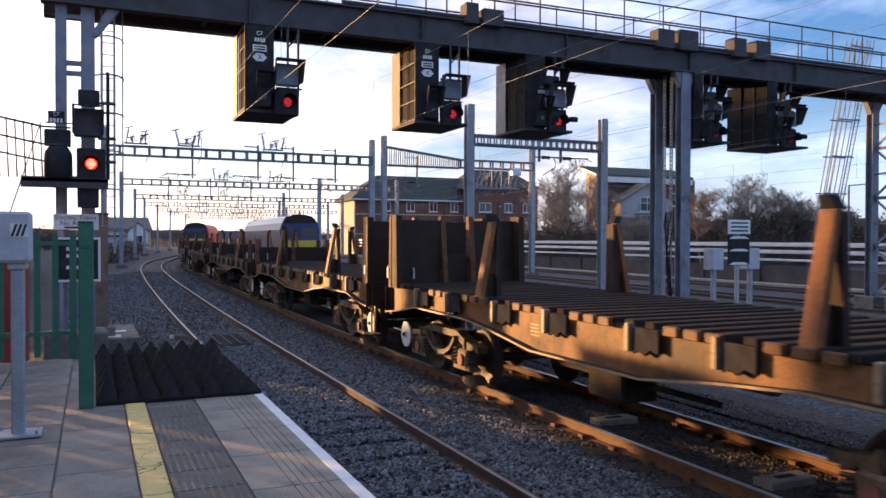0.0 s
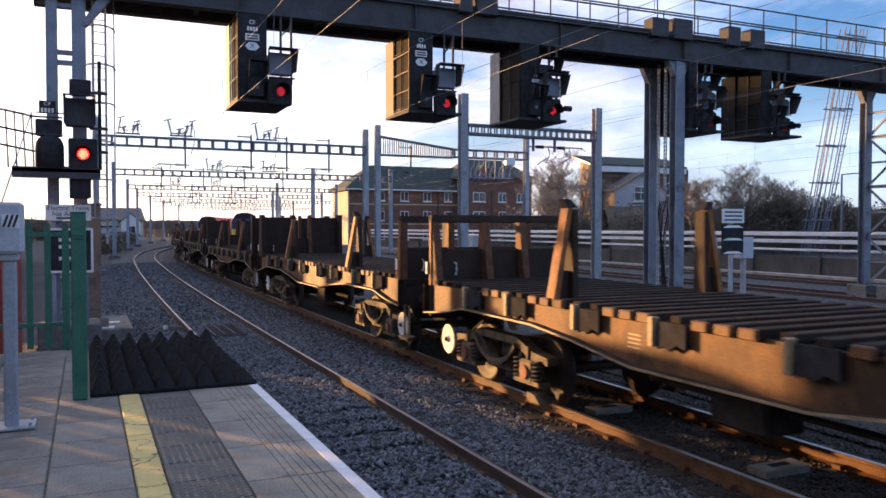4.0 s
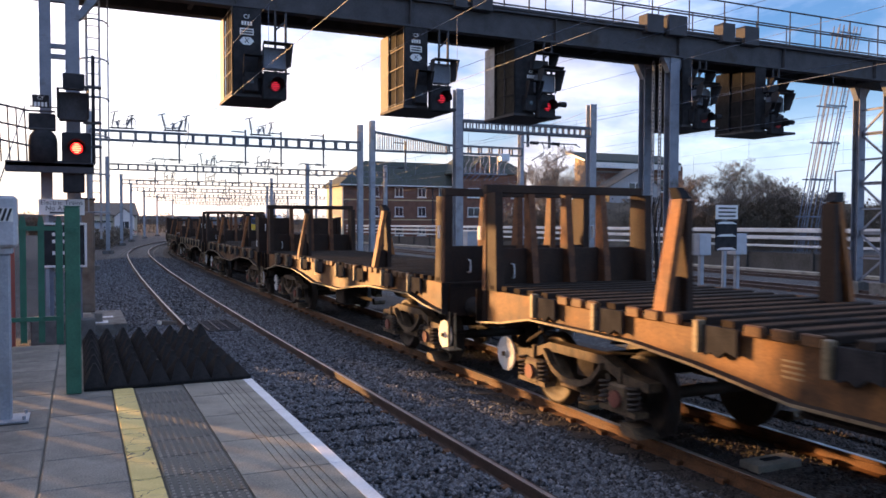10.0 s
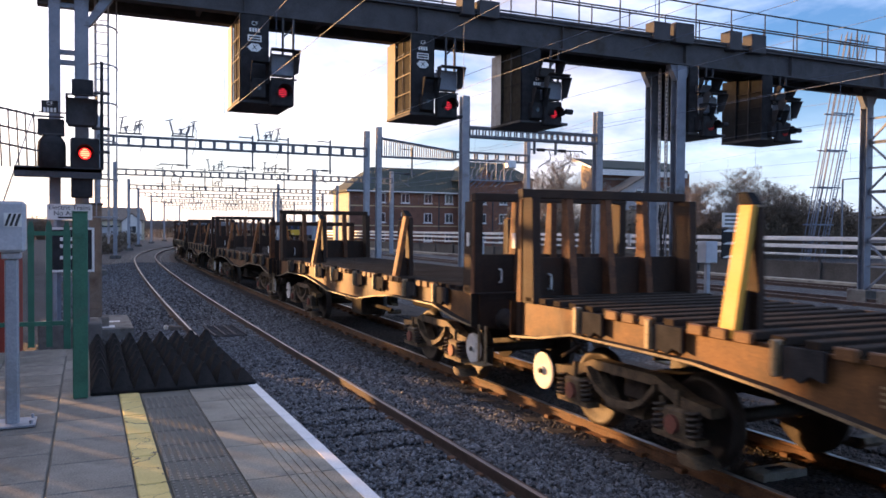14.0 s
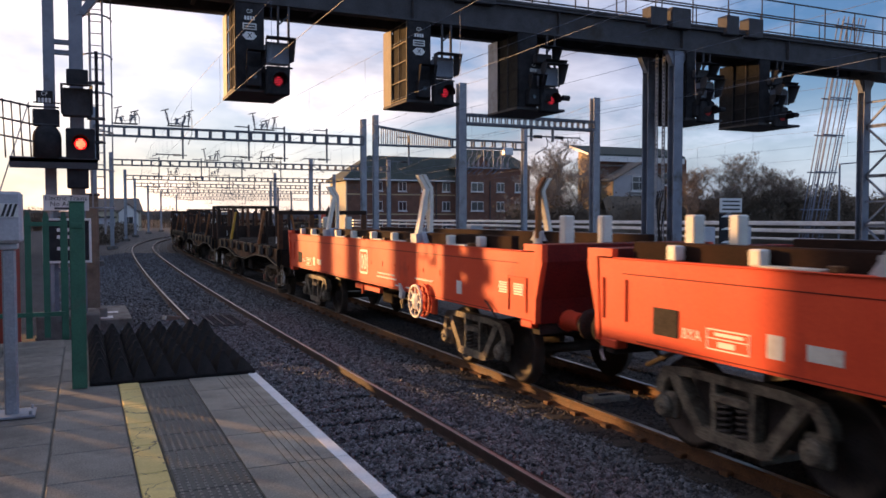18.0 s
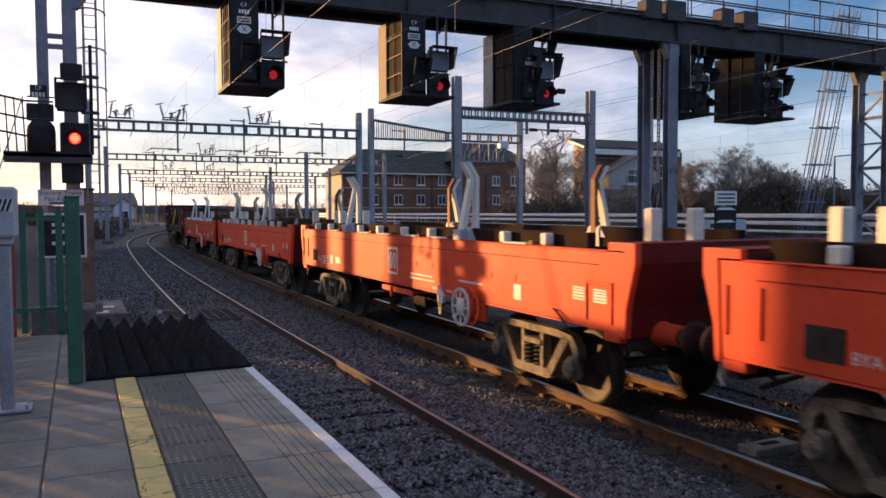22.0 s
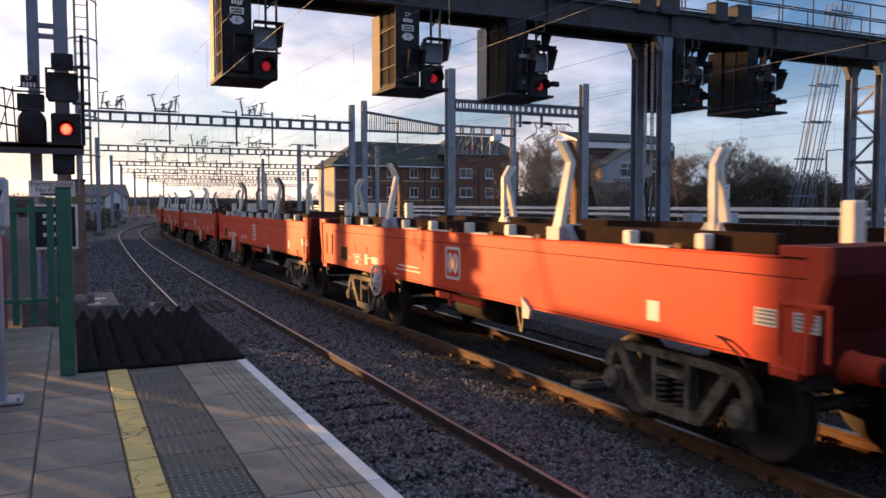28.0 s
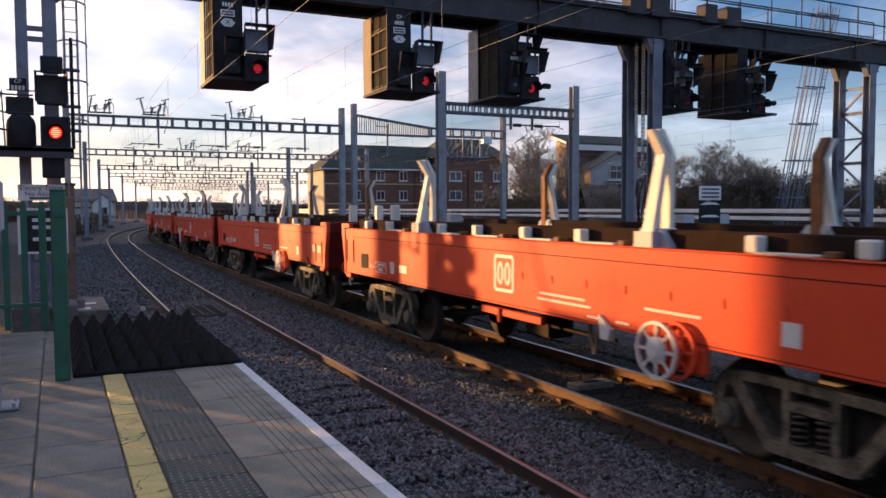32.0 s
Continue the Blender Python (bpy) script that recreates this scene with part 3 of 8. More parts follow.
HEAD_PROF = [(-0.033, -0.0045), (0.033, -0.0045), (0.028, 0.0), (-0.028, 0.0)]
NEAR_HEAD = [(-0.034, -0.0045), (0.012, -0.0045), (0.008, 0.0), (-0.028, 0.0)]


def track(x, y0, y1, sleepers=None, gap=0.65, kind_label="rusty flat-bottom rails with polished tops on concrete sleepers"):
    t = thing("railway_track", kind_label, "railway track", kind="structure")
    for side in (-0.7525, 0.7525):
        p, s = line_points(x, y0, y1)
        pp = [a + b * side for a, b in zip(p, s)]
        not_train = abs(x - TRAIN_X) > 0.1          # all but the train's track: darker rails with a narrow dull running band
        r = part("rail", Build().sweep(RAIL_PROF, pp, s), M_RAIL_DARK if not_train else M_RAIL, t)
        part("rail_head", Build().sweep(NEAR_HEAD if not_train else HEAD_PROF, pp, s), M_RAILTOP_DULL if not_train else M_RAILTOP, r, "bright worn rail top")
    if sleepers:
        b = Build()
        b.prism([(-1.25, -0.30), (1.25, -0.30), (1.25, -0.13), (0.85, -0.155), (0.35, -0.185), (-0.35, -0.185), (-0.85, -0.155), (-1.25, -0.13)][::-1], -0.125, 0.125, "y")
        smat = M_SLEEPER_OILY if abs(x - TRAIN_X) < 0.1 else M_SLEEPER
        me = b.mesh("sleeper", smat)
        cb = Build()
        for sx in (-0.7525, 0.7525):
            for d in (-1, 1):
                cb.cbox(sx + d * 0.09 - 0.045, sx + d * 0.09 + 0.045, -0.06, 0.06, -0.155, -0.10, 0.01)
        clip = cb.mesh("rail_clip", M_RAIL)
        y = sleepers[0]
        while y < sleepers[1]:
            k = lane_slope(y)
            sd = Vector((1, -k, 0)).normalized()
            c = Vector((TRACK_X + lane(y), y, 0)) + sd * (x - TRACK_X)
            m = Matrix.Translation(c) @ Matrix.Rotation(math.atan2(sd.y, sd.x), 4, "Z")
            ob = part("sleeper", me, M_SLEEPER, t, at=m)
            if y < 24 and y > 2:
                part("rail_clip", clip, M_RAIL, ob)
            y += gap
    return t


for bx, by0 in ((TRACK_X, -60.0), (TRAIN_X, -300.0), (12.2, -20.0), (16.6, -20.0), (25.0, -10.0), (30.5, -10.0)):
    ballast_bed(bx, by0, 260.0 if bx < 20 else 75.0, "ballast_bed")
track(TRACK_X, -60, 260, (-2.0, 95.0))
track(TRAIN_X, -300, 260, (-2.0, 95.0))
for ox in (12.2, 16.6, 25.0, 30.5):
    track(ox, -20, 260 if ox < 20 else 75, (6.0, 45.0), 1.3 if ox > 20 else 0.65)

# loose ballast stones near the platform
rng = np.random.default_rng(7)


def stones(n, x0, x1, y0, y1, zf, size):
    """Broken stones with eight facets each, as one mesh."""
    base = np.array([(1, 0, 0), (-1, 0, 0), (0, 1, 0), (0, -1, 0), (0, 0, 1), (0, 0, -1)], float)
    tri = np.array([(0, 2, 4), (2, 1, 4), (1, 3, 4), (3, 0, 4), (2, 0, 5), (1, 2, 5), (3, 1, 5), (0, 3, 5)])
    y = y0 + (y1 - y0) * rng.random(n) ** 1.45
    x = x0 + (x1 - x0) * rng.random(n)
    r = size * (0.55 + 0.8 * rng.random((n, 1)))
    v = base[None] * (0.7 + 0.6 * rng.random((n, 6, 1)))
    a = rng.random(n) * 6.283
    c, s = np.cos(a)[:, None], np.sin(a)[:, None]
    b = rng.random(n) * 1.2
    cb, sb = np.cos(b)[:, None], np.sin(b)[:, None]
    vx, vy, vz = v[..., 0], v[..., 1], v[..., 2] * 0.75
    vy, vz = vy * cb - vz * sb, vy * sb + vz * cb
    vx, vy = vx * c - vy * s, vx * s + vy * c
    shift = 0.00043 * np.maximum(0, y - 13.9) ** 2
    z = zf(x) + size * 0.25 * rng.random(n)
    P = np.stack([vx * r + (x + shift)[:, None], vy * r + y[:, None], vz * r + z[:, None]], -1).reshape(-1, 3)
    T = (tri[None] + 6 * np.arange(n)[:, None, None]).reshape(-1, 3)
    return P, T


def bed_height(x):
    d = np.minimum(np.abs(x - TRACK_X), np.abs(x - TRAIN_X))
    top = np.where(np.abs(x - TRAIN_X) < 1.8, -0.165, -0.12)
    return np.where(d < 1.35, top, np.maximum(-0.25, top + 0.01 - 0.12 * (d - 1.35)))


def stone_mesh(name, args, label, mat):
    P, T = stones(*args)
    keep = np.ones(len(P) // 6, bool)
    cx = P.reshape(-1, 6, 3).mean(1)
    sh = 0.00043 * np.maximum(0, cx[:, 1] - 13.9) ** 2
    for rx in (TRACK_X - 0.7525, TRACK_X + 0.7525, TRAIN_X - 0.7525, TRAIN_X + 0.7525):
        keep &= np.abs(cx[:, 0] - sh - rx) > 0.10
    # sleeper tops stay mostly clear
    for tx in (TRACK_X, TRAIN_X):
        on = (np.abs(cx[:, 0] - sh - tx) < 1.2) & (np.abs(((cx[:, 1] + 2.0 + 0.325) % 0.65) - 0.325) < 0.10)
        keep &= ~(on & (rng.random(len(keep)) < 0.8))
    P = P.reshape(-1, 6, 3)[keep].reshape(-1, 3)
    T = T.reshape(-1, 8, 3)[: keep.sum()].reshape(-1, 3)
    me = bpy.data.meshes.new(name)
    me.vertices.add(len(P))
    me.vertices.foreach_set("co", P.astype(np.float32).ravel())
    me.loops.add(len(T) * 3)
    me.loops.foreach_set("vertex_index", T.astype(np.int32).ravel())
    me.polygons.add(len(T))
    me.polygons.foreach_set("loop_start", np.arange(0, len(T) * 3, 3, dtype=np.int32))
    me.materials.append(mat)
    me.update()
    me.validate()
    return tagged(new(name, me), label, "ballast", kind="stuff")


def stone_material(name, a, b):
    m = material(name, a, b, 0.88, 0, 9, 60, 0.2)
    n, l = m.node_tree.nodes, m.node_tree.links
    bs = n["Principled BSDF"]
    src = bs.inputs["Base Color"].links[0].from_socket
    ge = n.new("ShaderNodeNewGeometry")
    mr = n.new("ShaderNodeMapRange")
    mr.inputs["To Min"].default_value, mr.inputs["To Max"].default_value = 0.15, 2.1
    l.new(ge.outputs["Random Per Island"], mr.inputs["Value"])
    hv = n.new("ShaderNodeHueSaturation")
    l.new(mr.outputs["Result"], hv.inputs["Value"])
    l.new(src, hv.inputs["Color"])
    l.new(hv.outputs["Color"], bs.inputs["Base Color"])
    return m


M_STONE = stone_material("loose_stone", (0.04, 0.043, 0.048), (0.145, 0.155, 0.168))
M_STONE_OILY = stone_material("oily_loose_stone", (0.022, 0.019, 0.017), (0.068, 0.058, 0.052))
stone_mesh("loose_ballast", (100000, 1.5, 5.35, 3.0, 22.0, bed_height, 0.031), "loose grey crushed stones between and beside the rails", M_STONE)
stone_mesh("loose_ballast", (60000, 5.25, 9.4, 3.0, 22.0, bed_height, 0.031), "loose oily brown stones under the train", M_STONE_OILY)
stone_mesh("loose_ballast", (60000, -1.0, 5.4, 11.0, 60.0, bed_height, 0.042), "loose grey crushed stones along the curving rails", M_STONE)

# cable ducts and small plates between the rails
for (px, py, w, d) in ((TRAIN_X, 8.9, 0.62, 0.26), (TRAIN_X, 5.98, 0.62, 0.26)):
    tm = thing("track_magnet", "flat grey metal block lying between the rails", "track equipment", group="track magnets")
    part("block", Build().cbox(px - w / 2, px + w / 2, py - d / 2, py + d / 2, -0.16, -0.07, 0.01), M_COPER, tm)
    part("slot_cover", Build().cbox(px - w / 5, px + w / 5, py - 0.04, py + 0.04, -0.07, -0.062, 0.003), M_BLACK, tm)

# ---------------------------------------------------------------- platform
plat = thing("platform", "station platform with grey slabs, tactile strip and white edge", "platform", kind="structure")
pb = Build()
pb.box(-6.0, EDGE_X - 0.06, -30.0, PLAT_END, -0.27, PLAT_Z - 0.065)
part("mortar_bed", Build().box(-5.98, EDGE_X - 0.1, -29.9, PLAT_END - 0.02, PLAT_Z - 0.0645, PLAT_Z - 0.014), M_TACT, plat)
part("platform_core", pb, M_STONEWALL, plat, "dirty brick platform wall")
rp = Build()
rp.prism([(PLAT_END, -0.27), (PLAT_END, PLAT_Z - 0.03), (PLAT_END + 6.5, -0.1), (PLAT_END + 6.5, -0.27)], -6.0, EDGE_X - 0.10, "x")
part("platform_ramp", rp, M_GROUND, plat, "sloping gritty end ramp")
GAP = 0.006


def piece_row(name, x0, x1, y0, y1, step, mat, z, thick=0.06, c=0.006):
    me = Build().cbox(x0 + GAP, x1 - GAP, GAP, step - GAP, -thick, 0, c).mesh(name, mat)
    y = y0
    k = 0
    while y < y1 - 0.02:
        dz = 0.003 * math.sin(12.9 * k + 7 * x0)
        part(name, me, mat, plat, at=Matrix.Translation((0, y, z + dz)))
        y += step
        k += 1


# main slabs left of the warning line
for i, x1 in enumerate((0.245, -0.22, -0.82, -1.42, -2.02, -2.62)):
    x0 = (-0.22, -0.82, -1.42, -2.02, -2.62, -3.22)[i]
    piece_row("paving_slab", x0, x1, -2.45 + (0.3 if i % 2 else 0.0), PLAT_END - 0.4, 0.6, M_SLAB, PLAT_Z)
far = Build().box(-6.0, -3.225, -30, PLAT_END, PLAT_Z - 0.064, PLAT_Z - 0.004).box(-3.225, EDGE_X, -30, -2.46, PLAT_Z - 0.064, PLAT_Z - 0.004)
far.box(-3.225, 0.0, PLAT_END - 0.55, PLAT_END, PLAT_Z - 0.064, PLAT_Z - 0.006)
part("plain_paving", far, M_SLAB, plat)
# yellow line, tactile strip, coping stones
piece_row("yellow_line", 0.245, 0.42, -2.45, 7.40, 0.6, M_YELLOW, PLAT_Z + 0.002)
tac = Build().cbox(0.42 + GAP, 0.83 - GAP, GAP, 0.4 - GAP, -0.06, 0, 0.005)
studs = Build()
for i in range(9):
    for j in range(8):
        cx = 0.42 + 0.026 + i * 0.0448
        cy = 0.022 + j * 0.05 + (0.012 if i % 2 else -0.006)
        studs.prism([(cx - 0.0085, cy - 0.013), (cx + 0.0085, cy - 0.013), (cx + 0.0085, cy + 0.013), (cx - 0.0085, cy + 0.013)], -0.001, 0.004, "z")
tme = tac.mesh("tactile_slab", M_TACT)
sme = studs.mesh("raised_studs", M_SLAB)
for k in range(-12, 12):
    ts = part("tactile_slab", tme, M_TACT, plat, "paving slab with rows of raised studs", at=Matrix.Translation((0, 2.35 + 0.4 * k, PLAT_Z)))
    part("raised_studs", sme, M_SLAB, ts, "worn pale stud tops")
part("plain_slab", Build().cbox(0.42 + GAP, 0.83 - GAP, 7.155, 7.40, -0.06, 0, 0.005), M_TACT, plat, at=Matrix.Translation((0, 0, PLAT_Z)))
cop = Build()
xs = [0.83 + GAP, 1.075, 1.085, 1.125, 1.135, 1.175, 1.185, 1.225, 1.235, 1.275, 1.285, 1.36, EDGE_X]
for a, b in zip(xs[:-1], xs[1:]):
    groove = abs((b - a) - 0.01) < 1e-6
    cop.box(a, b, GAP, 0.75 - GAP, -0.07, -0.006 if groove else 0.0)
cme = cop.mesh("coping_stone", M_COPER)
wme = Build().cbox(1.362, EDGE_X + 0.003, 0.0, 0.75, -0.075, 0.003, 0.008).mesh("white_line", M_WHITE)
for k in range(-6, 11):
    c = part("coping_stone", cme, M_COPER, plat, "pale coping slab with five cut grooves", at=Matrix.Translation((0, 2.35 + 0.75 * k, PLAT_Z)))
    part("white_line", wme, M_WHITE, c, "white painted platform edge")

# pit cover, rail-side block and mesh panel near the ramp's foot
pc = thing("pit_cover", "pale concrete pit cover with white painted patches", "pit cover")
part("slab", Build().cbox(0.05, 1.0, 19.75, 22.8, -0.27, 0.03, 0.02), M_SLEEPER, pc)
for x0_, x1_, y0_, y1_ in ((0.32, 0.6, 20.0, 20.45), (0.3, 0.75, 21.1, 21.4)):
    part("white_patch", Build().box(x0_, x1_, y0_, y1_, 0.03, 0.036), M_WHITE, pc)
rb = thing("rail_block", "small weathered timber wedge leaning on the rail", "block", Matrix.Translation((2.0, 20.1, -0.13)) @ Matrix.Rotation(0.5, 4, "Z") @ Matrix.Rotation(0.16, 4, "Y"))
part("block", Build().cbox(-0.3, 0.12, -0.07, 0.07, 0.0, 0.12, 0.02), M_PILLAR, rb)
part("white_end", Build().cbox(-0.36, -0.301, -0.06, 0.06, 0.01, 0.11, 0.01), M_CREAM, rb)
mp_ = thing("mesh_panel", "dark grey steel mesh panel lying between the rails", "mesh panel")
for k in range(9):
    part("mesh_bar", Build().box(2.62, 3.36, 18.3 + 0.24 * k, 18.36 + 0.24 * k, -0.09, -0.06), M_BEAM, mp_)
for k in range(4):
    part("mesh_bar", Build().box(2.62 + 0.23 * k, 2.66 + 0.23 * k, 18.3, 20.28, -0.06, -0.04), M_BEAM, mp_)

# black rubber trespass mat: rows of pyramids
mat_t = thing("trespass_mat", "black rubber mat of sharp pyramids at the platform end", "rubber mat")
NX, NY = 8, 6
mx0, mx1, my0, my1 = 0.02, 1.44, 7.42, 10.40
part("mat_base", Build().cbox(mx0, mx1, my0, my1, PLAT_Z, PLAT_Z + 0.03, 0.008), M_RUBBER, mat_t)
dx, dy = (mx1 - mx0) / NX, (my1 - my0) / NY
pyr = Build()
pyr.add([(-dx / 2, -dy / 2, 0), (dx / 2, -dy / 2, 0), (dx / 2, dy / 2, 0), (-dx / 2, dy / 2, 0),
         (-0.012, -0.03, 0.17), (0.012, -0.03, 0.17), (0.012, 0.03, 0.17), (-0.012, 0.03, 0.17)],
        [(3, 2, 1, 0), (4, 5, 6, 7), (0, 1, 5, 4), (1, 2, 6, 5), (2, 3, 7, 6), (3, 0, 4, 7)])
pme = pyr.mesh("pyramid", M_RUBBER)
for i in range(NX):
    for j in range(NY):
        low = 0.55 if i == NX - 1 and j < NY - 1 else 1.0
        part("pyramid", pme, M_RUBBER, mat_t, at=Matrix.Translation((mx0 + (i + 0.5) * dx, my0 + (j + 0.5) * dy, PLAT_Z + 0.03)) @ Matrix.Diagonal((1, 1, low, 1)))


# ---------------------------------------------------------------- fence, cabinet and signs on the platform
def palisade(x0, y0, x1, y1, name_label, top=2.46, spacing=0.19, base=PLAT_Z):
    t = thing("palisade_fence", name_label, "fence", group="platform fences")
    d = Vector((x1 - x0, y1 - y0, 0))
    ln = d.length
    d.normalize()
    rot = Matrix.Rotation(math.atan2(d.y, d.x), 4, "Z")
    h = top - base
    pb_ = Build()
    w = 0.034
    pb_.prism([(-w, 0.04), (w, 0.04), (w, h - 0.09), (0.4 * w, h), (0, h - 0.03), (-0.4 * w, h), (-w, h - 0.09)], -0.004, 0.004, "y")
    pb_.box(-0.008, 0.008, -0.02, -0.004, 0.05, h - 0.1)
    me = pb_.mesh("pale", M_GREEN)
    n = int(ln / spacing)
    for i in range(n + 1):
        part("pale", me, M_GREEN, t, at=Matrix.Translation(Vector((x0, y0, base)) + d * (i * spacing)) @ rot)
    for z in (base + 0.32, top - 0.16):
        b = Build()
        b.bar((x0, y0, z), Vector((x0, y0, z)) + d * ln, 0.045, 0.05)
        part("fence_rail", b, M_GREEN, t)
    k = 0.0
    while k <= ln + 0.01:
        b = Build().cbox(-0.04, 0.04, -0.09, -0.03, 0, h - 0.12, 0.006)
        part("fence_post", b, M_GREEN, t, at=Matrix.Translation(Vector((x0, y0, base)) + d * k) @ rot)
        k += 2.75
    return t


palisade(-0.22, PLAT_END - 0.05, -3.3, PLAT_END - 0.05, "green steel palisade fence across the platform end")
palisade(-3.3, PLAT_END - 0.05, -3.3, 6.6, "green steel palisade fence along the back of the platform")
gp = thing("gate_post", "tall dark green square steel gate post beside the rubber mat", "post")
part("post", Build().cbox(-0.115, 0.005, 7.36, 7.46, PLAT_Z, 2.5, 0.008), M_GREEN, gp)
part("post_cap", Build().cbox(-0.12, 0.01, 7.355, 7.465, 2.5, 2.512, 0.004), M_GREEN, gp)
part("latch_plate", Build().cbox(-0.1, -0.01, 7.352, 7.36, 2.28, 2.33, 0.003).rod((-0.055, 7.35, 2.305), (-0.055, 7.335, 2.305), 0.012), M_GREEN, gp)

cb = thing("equipment_cabinet", "light grey steel cabinet on a slim post with striped label", "cabinet")
part("case", Build().cbox(-0.69, -0.41, 6.44, 6.66, 2.19, 2.56, 0.02), M_CABINET, cb)
part("collar", Build().cbox(-0.57, -0.44, 6.49, 6.62, 2.14, 2.19, 0.01), M_CABINET, cb)
part("post", Build().cbox(-0.55, -0.46, 6.51, 6.60, PLAT_Z, 2.14, 0.012), M_GALV, cb)
part("base_plate", Build().cbox(-0.66, -0.35, 6.42, 6.70, PLAT_Z + 0.004, PLAT_Z + 0.022, 0.004), M_GALV, cb)
for bx in (-0.63, -0.38):
    for by in (6.45, 6.67):
        part("bolt", Build().rod((bx, by, PLAT_Z + 0.02), (bx, by, PLAT_Z + 0.05), 0.012), M_GALV, cb)
lab = part("label_plate", Build().box(-0.545, -0.43, 6.434, 6.44, 2.375, 2.475), M_HANDWHEEL, cb, "white label with dark diagonal stripes")
st = Build()
for i in range(3):
    sx = -0.541 + 0.031 * i
    st.prism([(sx, 2.38), (sx + 0.017, 2.38), (sx + 0.046, 2.47), (sx + 0.029, 2.47)], 6.431, 6.4345, "y")
part("stripe", st, M_INK, lab)


def writing(text, size, m, mat, parent, name="lettering", label=""):
    """Raised flat lettering in the built-in font, turned into a mesh."""
    cu = bpy.data.curves.new(name, "FONT")
    cu.body, cu.size, cu.extrude = text, size, 0.001
    cu.align_x, cu.align_y = "CENTER", "CENTER"
    tmp = bpy.data.objects.new("tmp_text", cu)
    scene.collection.objects.link(tmp)
    me = bpy.data.meshes.new_from_object(tmp.evaluated_get(bpy.context.evaluated_depsgraph_get()))
    bpy.data.objects.remove(tmp)
    bpy.data.curves.remove(cu)
    me.name = name
    me.materials.clear()
    me.materials.append(mat)
    ob = new(name, me)
    ob.parent = parent
    ob.matrix_basis = m
    if label:
        ob["label"] = label
    return ob


FACE_S = Matrix.Rotation(math.pi / 2, 4, "X")          # upright, read from the -y side

SY = 18.72
K = SY / 15.0
FIT = Matrix.Translation((0, SY * (1 - K), 2.378 * (1 - K))) @ Matrix.Scale(K, 4)
sg = thing("warning_sign", "white warning sign board over an open white frame on posts", "sign", FIT)
part("board", Build().cbox(-0.62, 0.09, SY, SY + 0.02, 2.50, 2.77, 0.005), M_SIGNW, sg)
writing("Electric Trains", 0.112, Matrix.Translation((-0.265, SY - 0.002, 2.71)) @ FACE_S, M_INK, sg)
writing("No Access", 0.115, Matrix.Translation((-0.265, SY - 0.002, 2.61)) @ FACE_S, M_INK, sg)
part("text_bar", Build().box(-0.45, -0.08, SY - 0.003, SY, 2.525, 2.555), M_INK, sg)
fr = Build()
for (a, b, c, d) in ((-0.64, 0.12, 2.33, 2.37), (-0.64, 0.12, 1.60, 1.64), (-0.64, -0.60, 1.64, 2.33), (0.08, 0.12, 1.64, 2.33)):
    fr.cbox(a, b, SY, SY + 0.03, c, d, 0.005)
part("frame", fr, M_SIGNW, sg, "white square open frame")
part("dark_panel", Build().box(-0.60, 0.08, SY + 0.012, SY + 0.022, 1.64, 2.33), M_BLACK, sg)
for z in (1.82, 2.02, 2.14):
    part("text_bar", Build().box(-0.42, -0.10, SY + 0.006, SY + 0.012, z, z + 0.06), M_SIGNW, sg)
for x in (-0.5, -0.05):
    part("post", Build().cbox(x - 0.03, x + 0.03, SY + 0.03, SY + 0.09, 0.25, 2.75, 0.006), M_GALV, sg)

# ---------------------------------------------------------------- signal gantry
GF, GBK, GZ0, GZ1 = 18.7, 20.2, 7.37, 8.10
gan = thing("signal_gantry", "long dark grey steel signal gantry with walkway rails across the tracks", "signal gantry")
GX0, GX1 = -1.0, 28.0


def girder(y0, y1):
    b = Build()
    b.box(GX0, GX1, y0, y1, GZ0, GZ0 + 0.05)
    b.box(GX0, GX1, y0, y1, GZ1 - 0.05, GZ1)
    ym = (y0 + y1) / 2
    b.box(GX0, GX1, ym - 0.02, ym + 0.02, GZ0 + 0.05, GZ1 - 0.05)
    x = GX0
    while x < GX1:
        b.box(x, x + 0.025, y0 + 0.01, y1 - 0.01, GZ0 + 0.05, GZ1 - 0.05)
        x += 4.35
    return b


part("girder", girder(GF, GF + 0.30), M_BEAM, gan)
part("girder", girder(GBK - 0.30, GBK), M_BEAM, gan)
part("walkway_deck", Build().box(GX0, GX1, GF + 0.3, GBK - 0.3, GZ1 - 0.06, GZ1 - 0.02), M_BEAM, gan)
x = GX0 + 0.5
while x < GX1:
    part("cross_tie", Build().box(x, x + 0.1, GF + 0.3, GBK - 0.3, GZ0 + 0.1, GZ0 + 0.25), M_BEAM, gan)
    x += 2.9
for y in (GF + 0.05, GBK - 0.05):
    for z in (GZ1 + 0.06, GZ1 + 0.6, GZ1 + 1.15):
        part("handrail", Build().rod((5.6, y, z), (GX1, y, z), 0.024 if z > GZ1 + 0.1 else 0.05), M_BEAM, gan)
    x = 5.6
    while x <= GX1 + 0.01:
        part("handrail_post", Build().rod((x, y, GZ1), (x, y, GZ1 + 1.15), 0.022), M_BEAM, gan)
        x += 1.4
for x0, x1, h in ((8.9, 9.25, 0.62), (9.4, 10.0, 0.52), (15.1, 15.7, 0.62), (15.9, 16.6, 0.68), (18.0, 18.5, 0.66), (18.9, 19.5, 0.66)):
    part("junction_box", Build().cbox(x0, x1, GF - 0.12, GF + 0.3, GZ1 - 0.12, GZ1 + h - 0.2, 0.015), M_BEAM, gan)


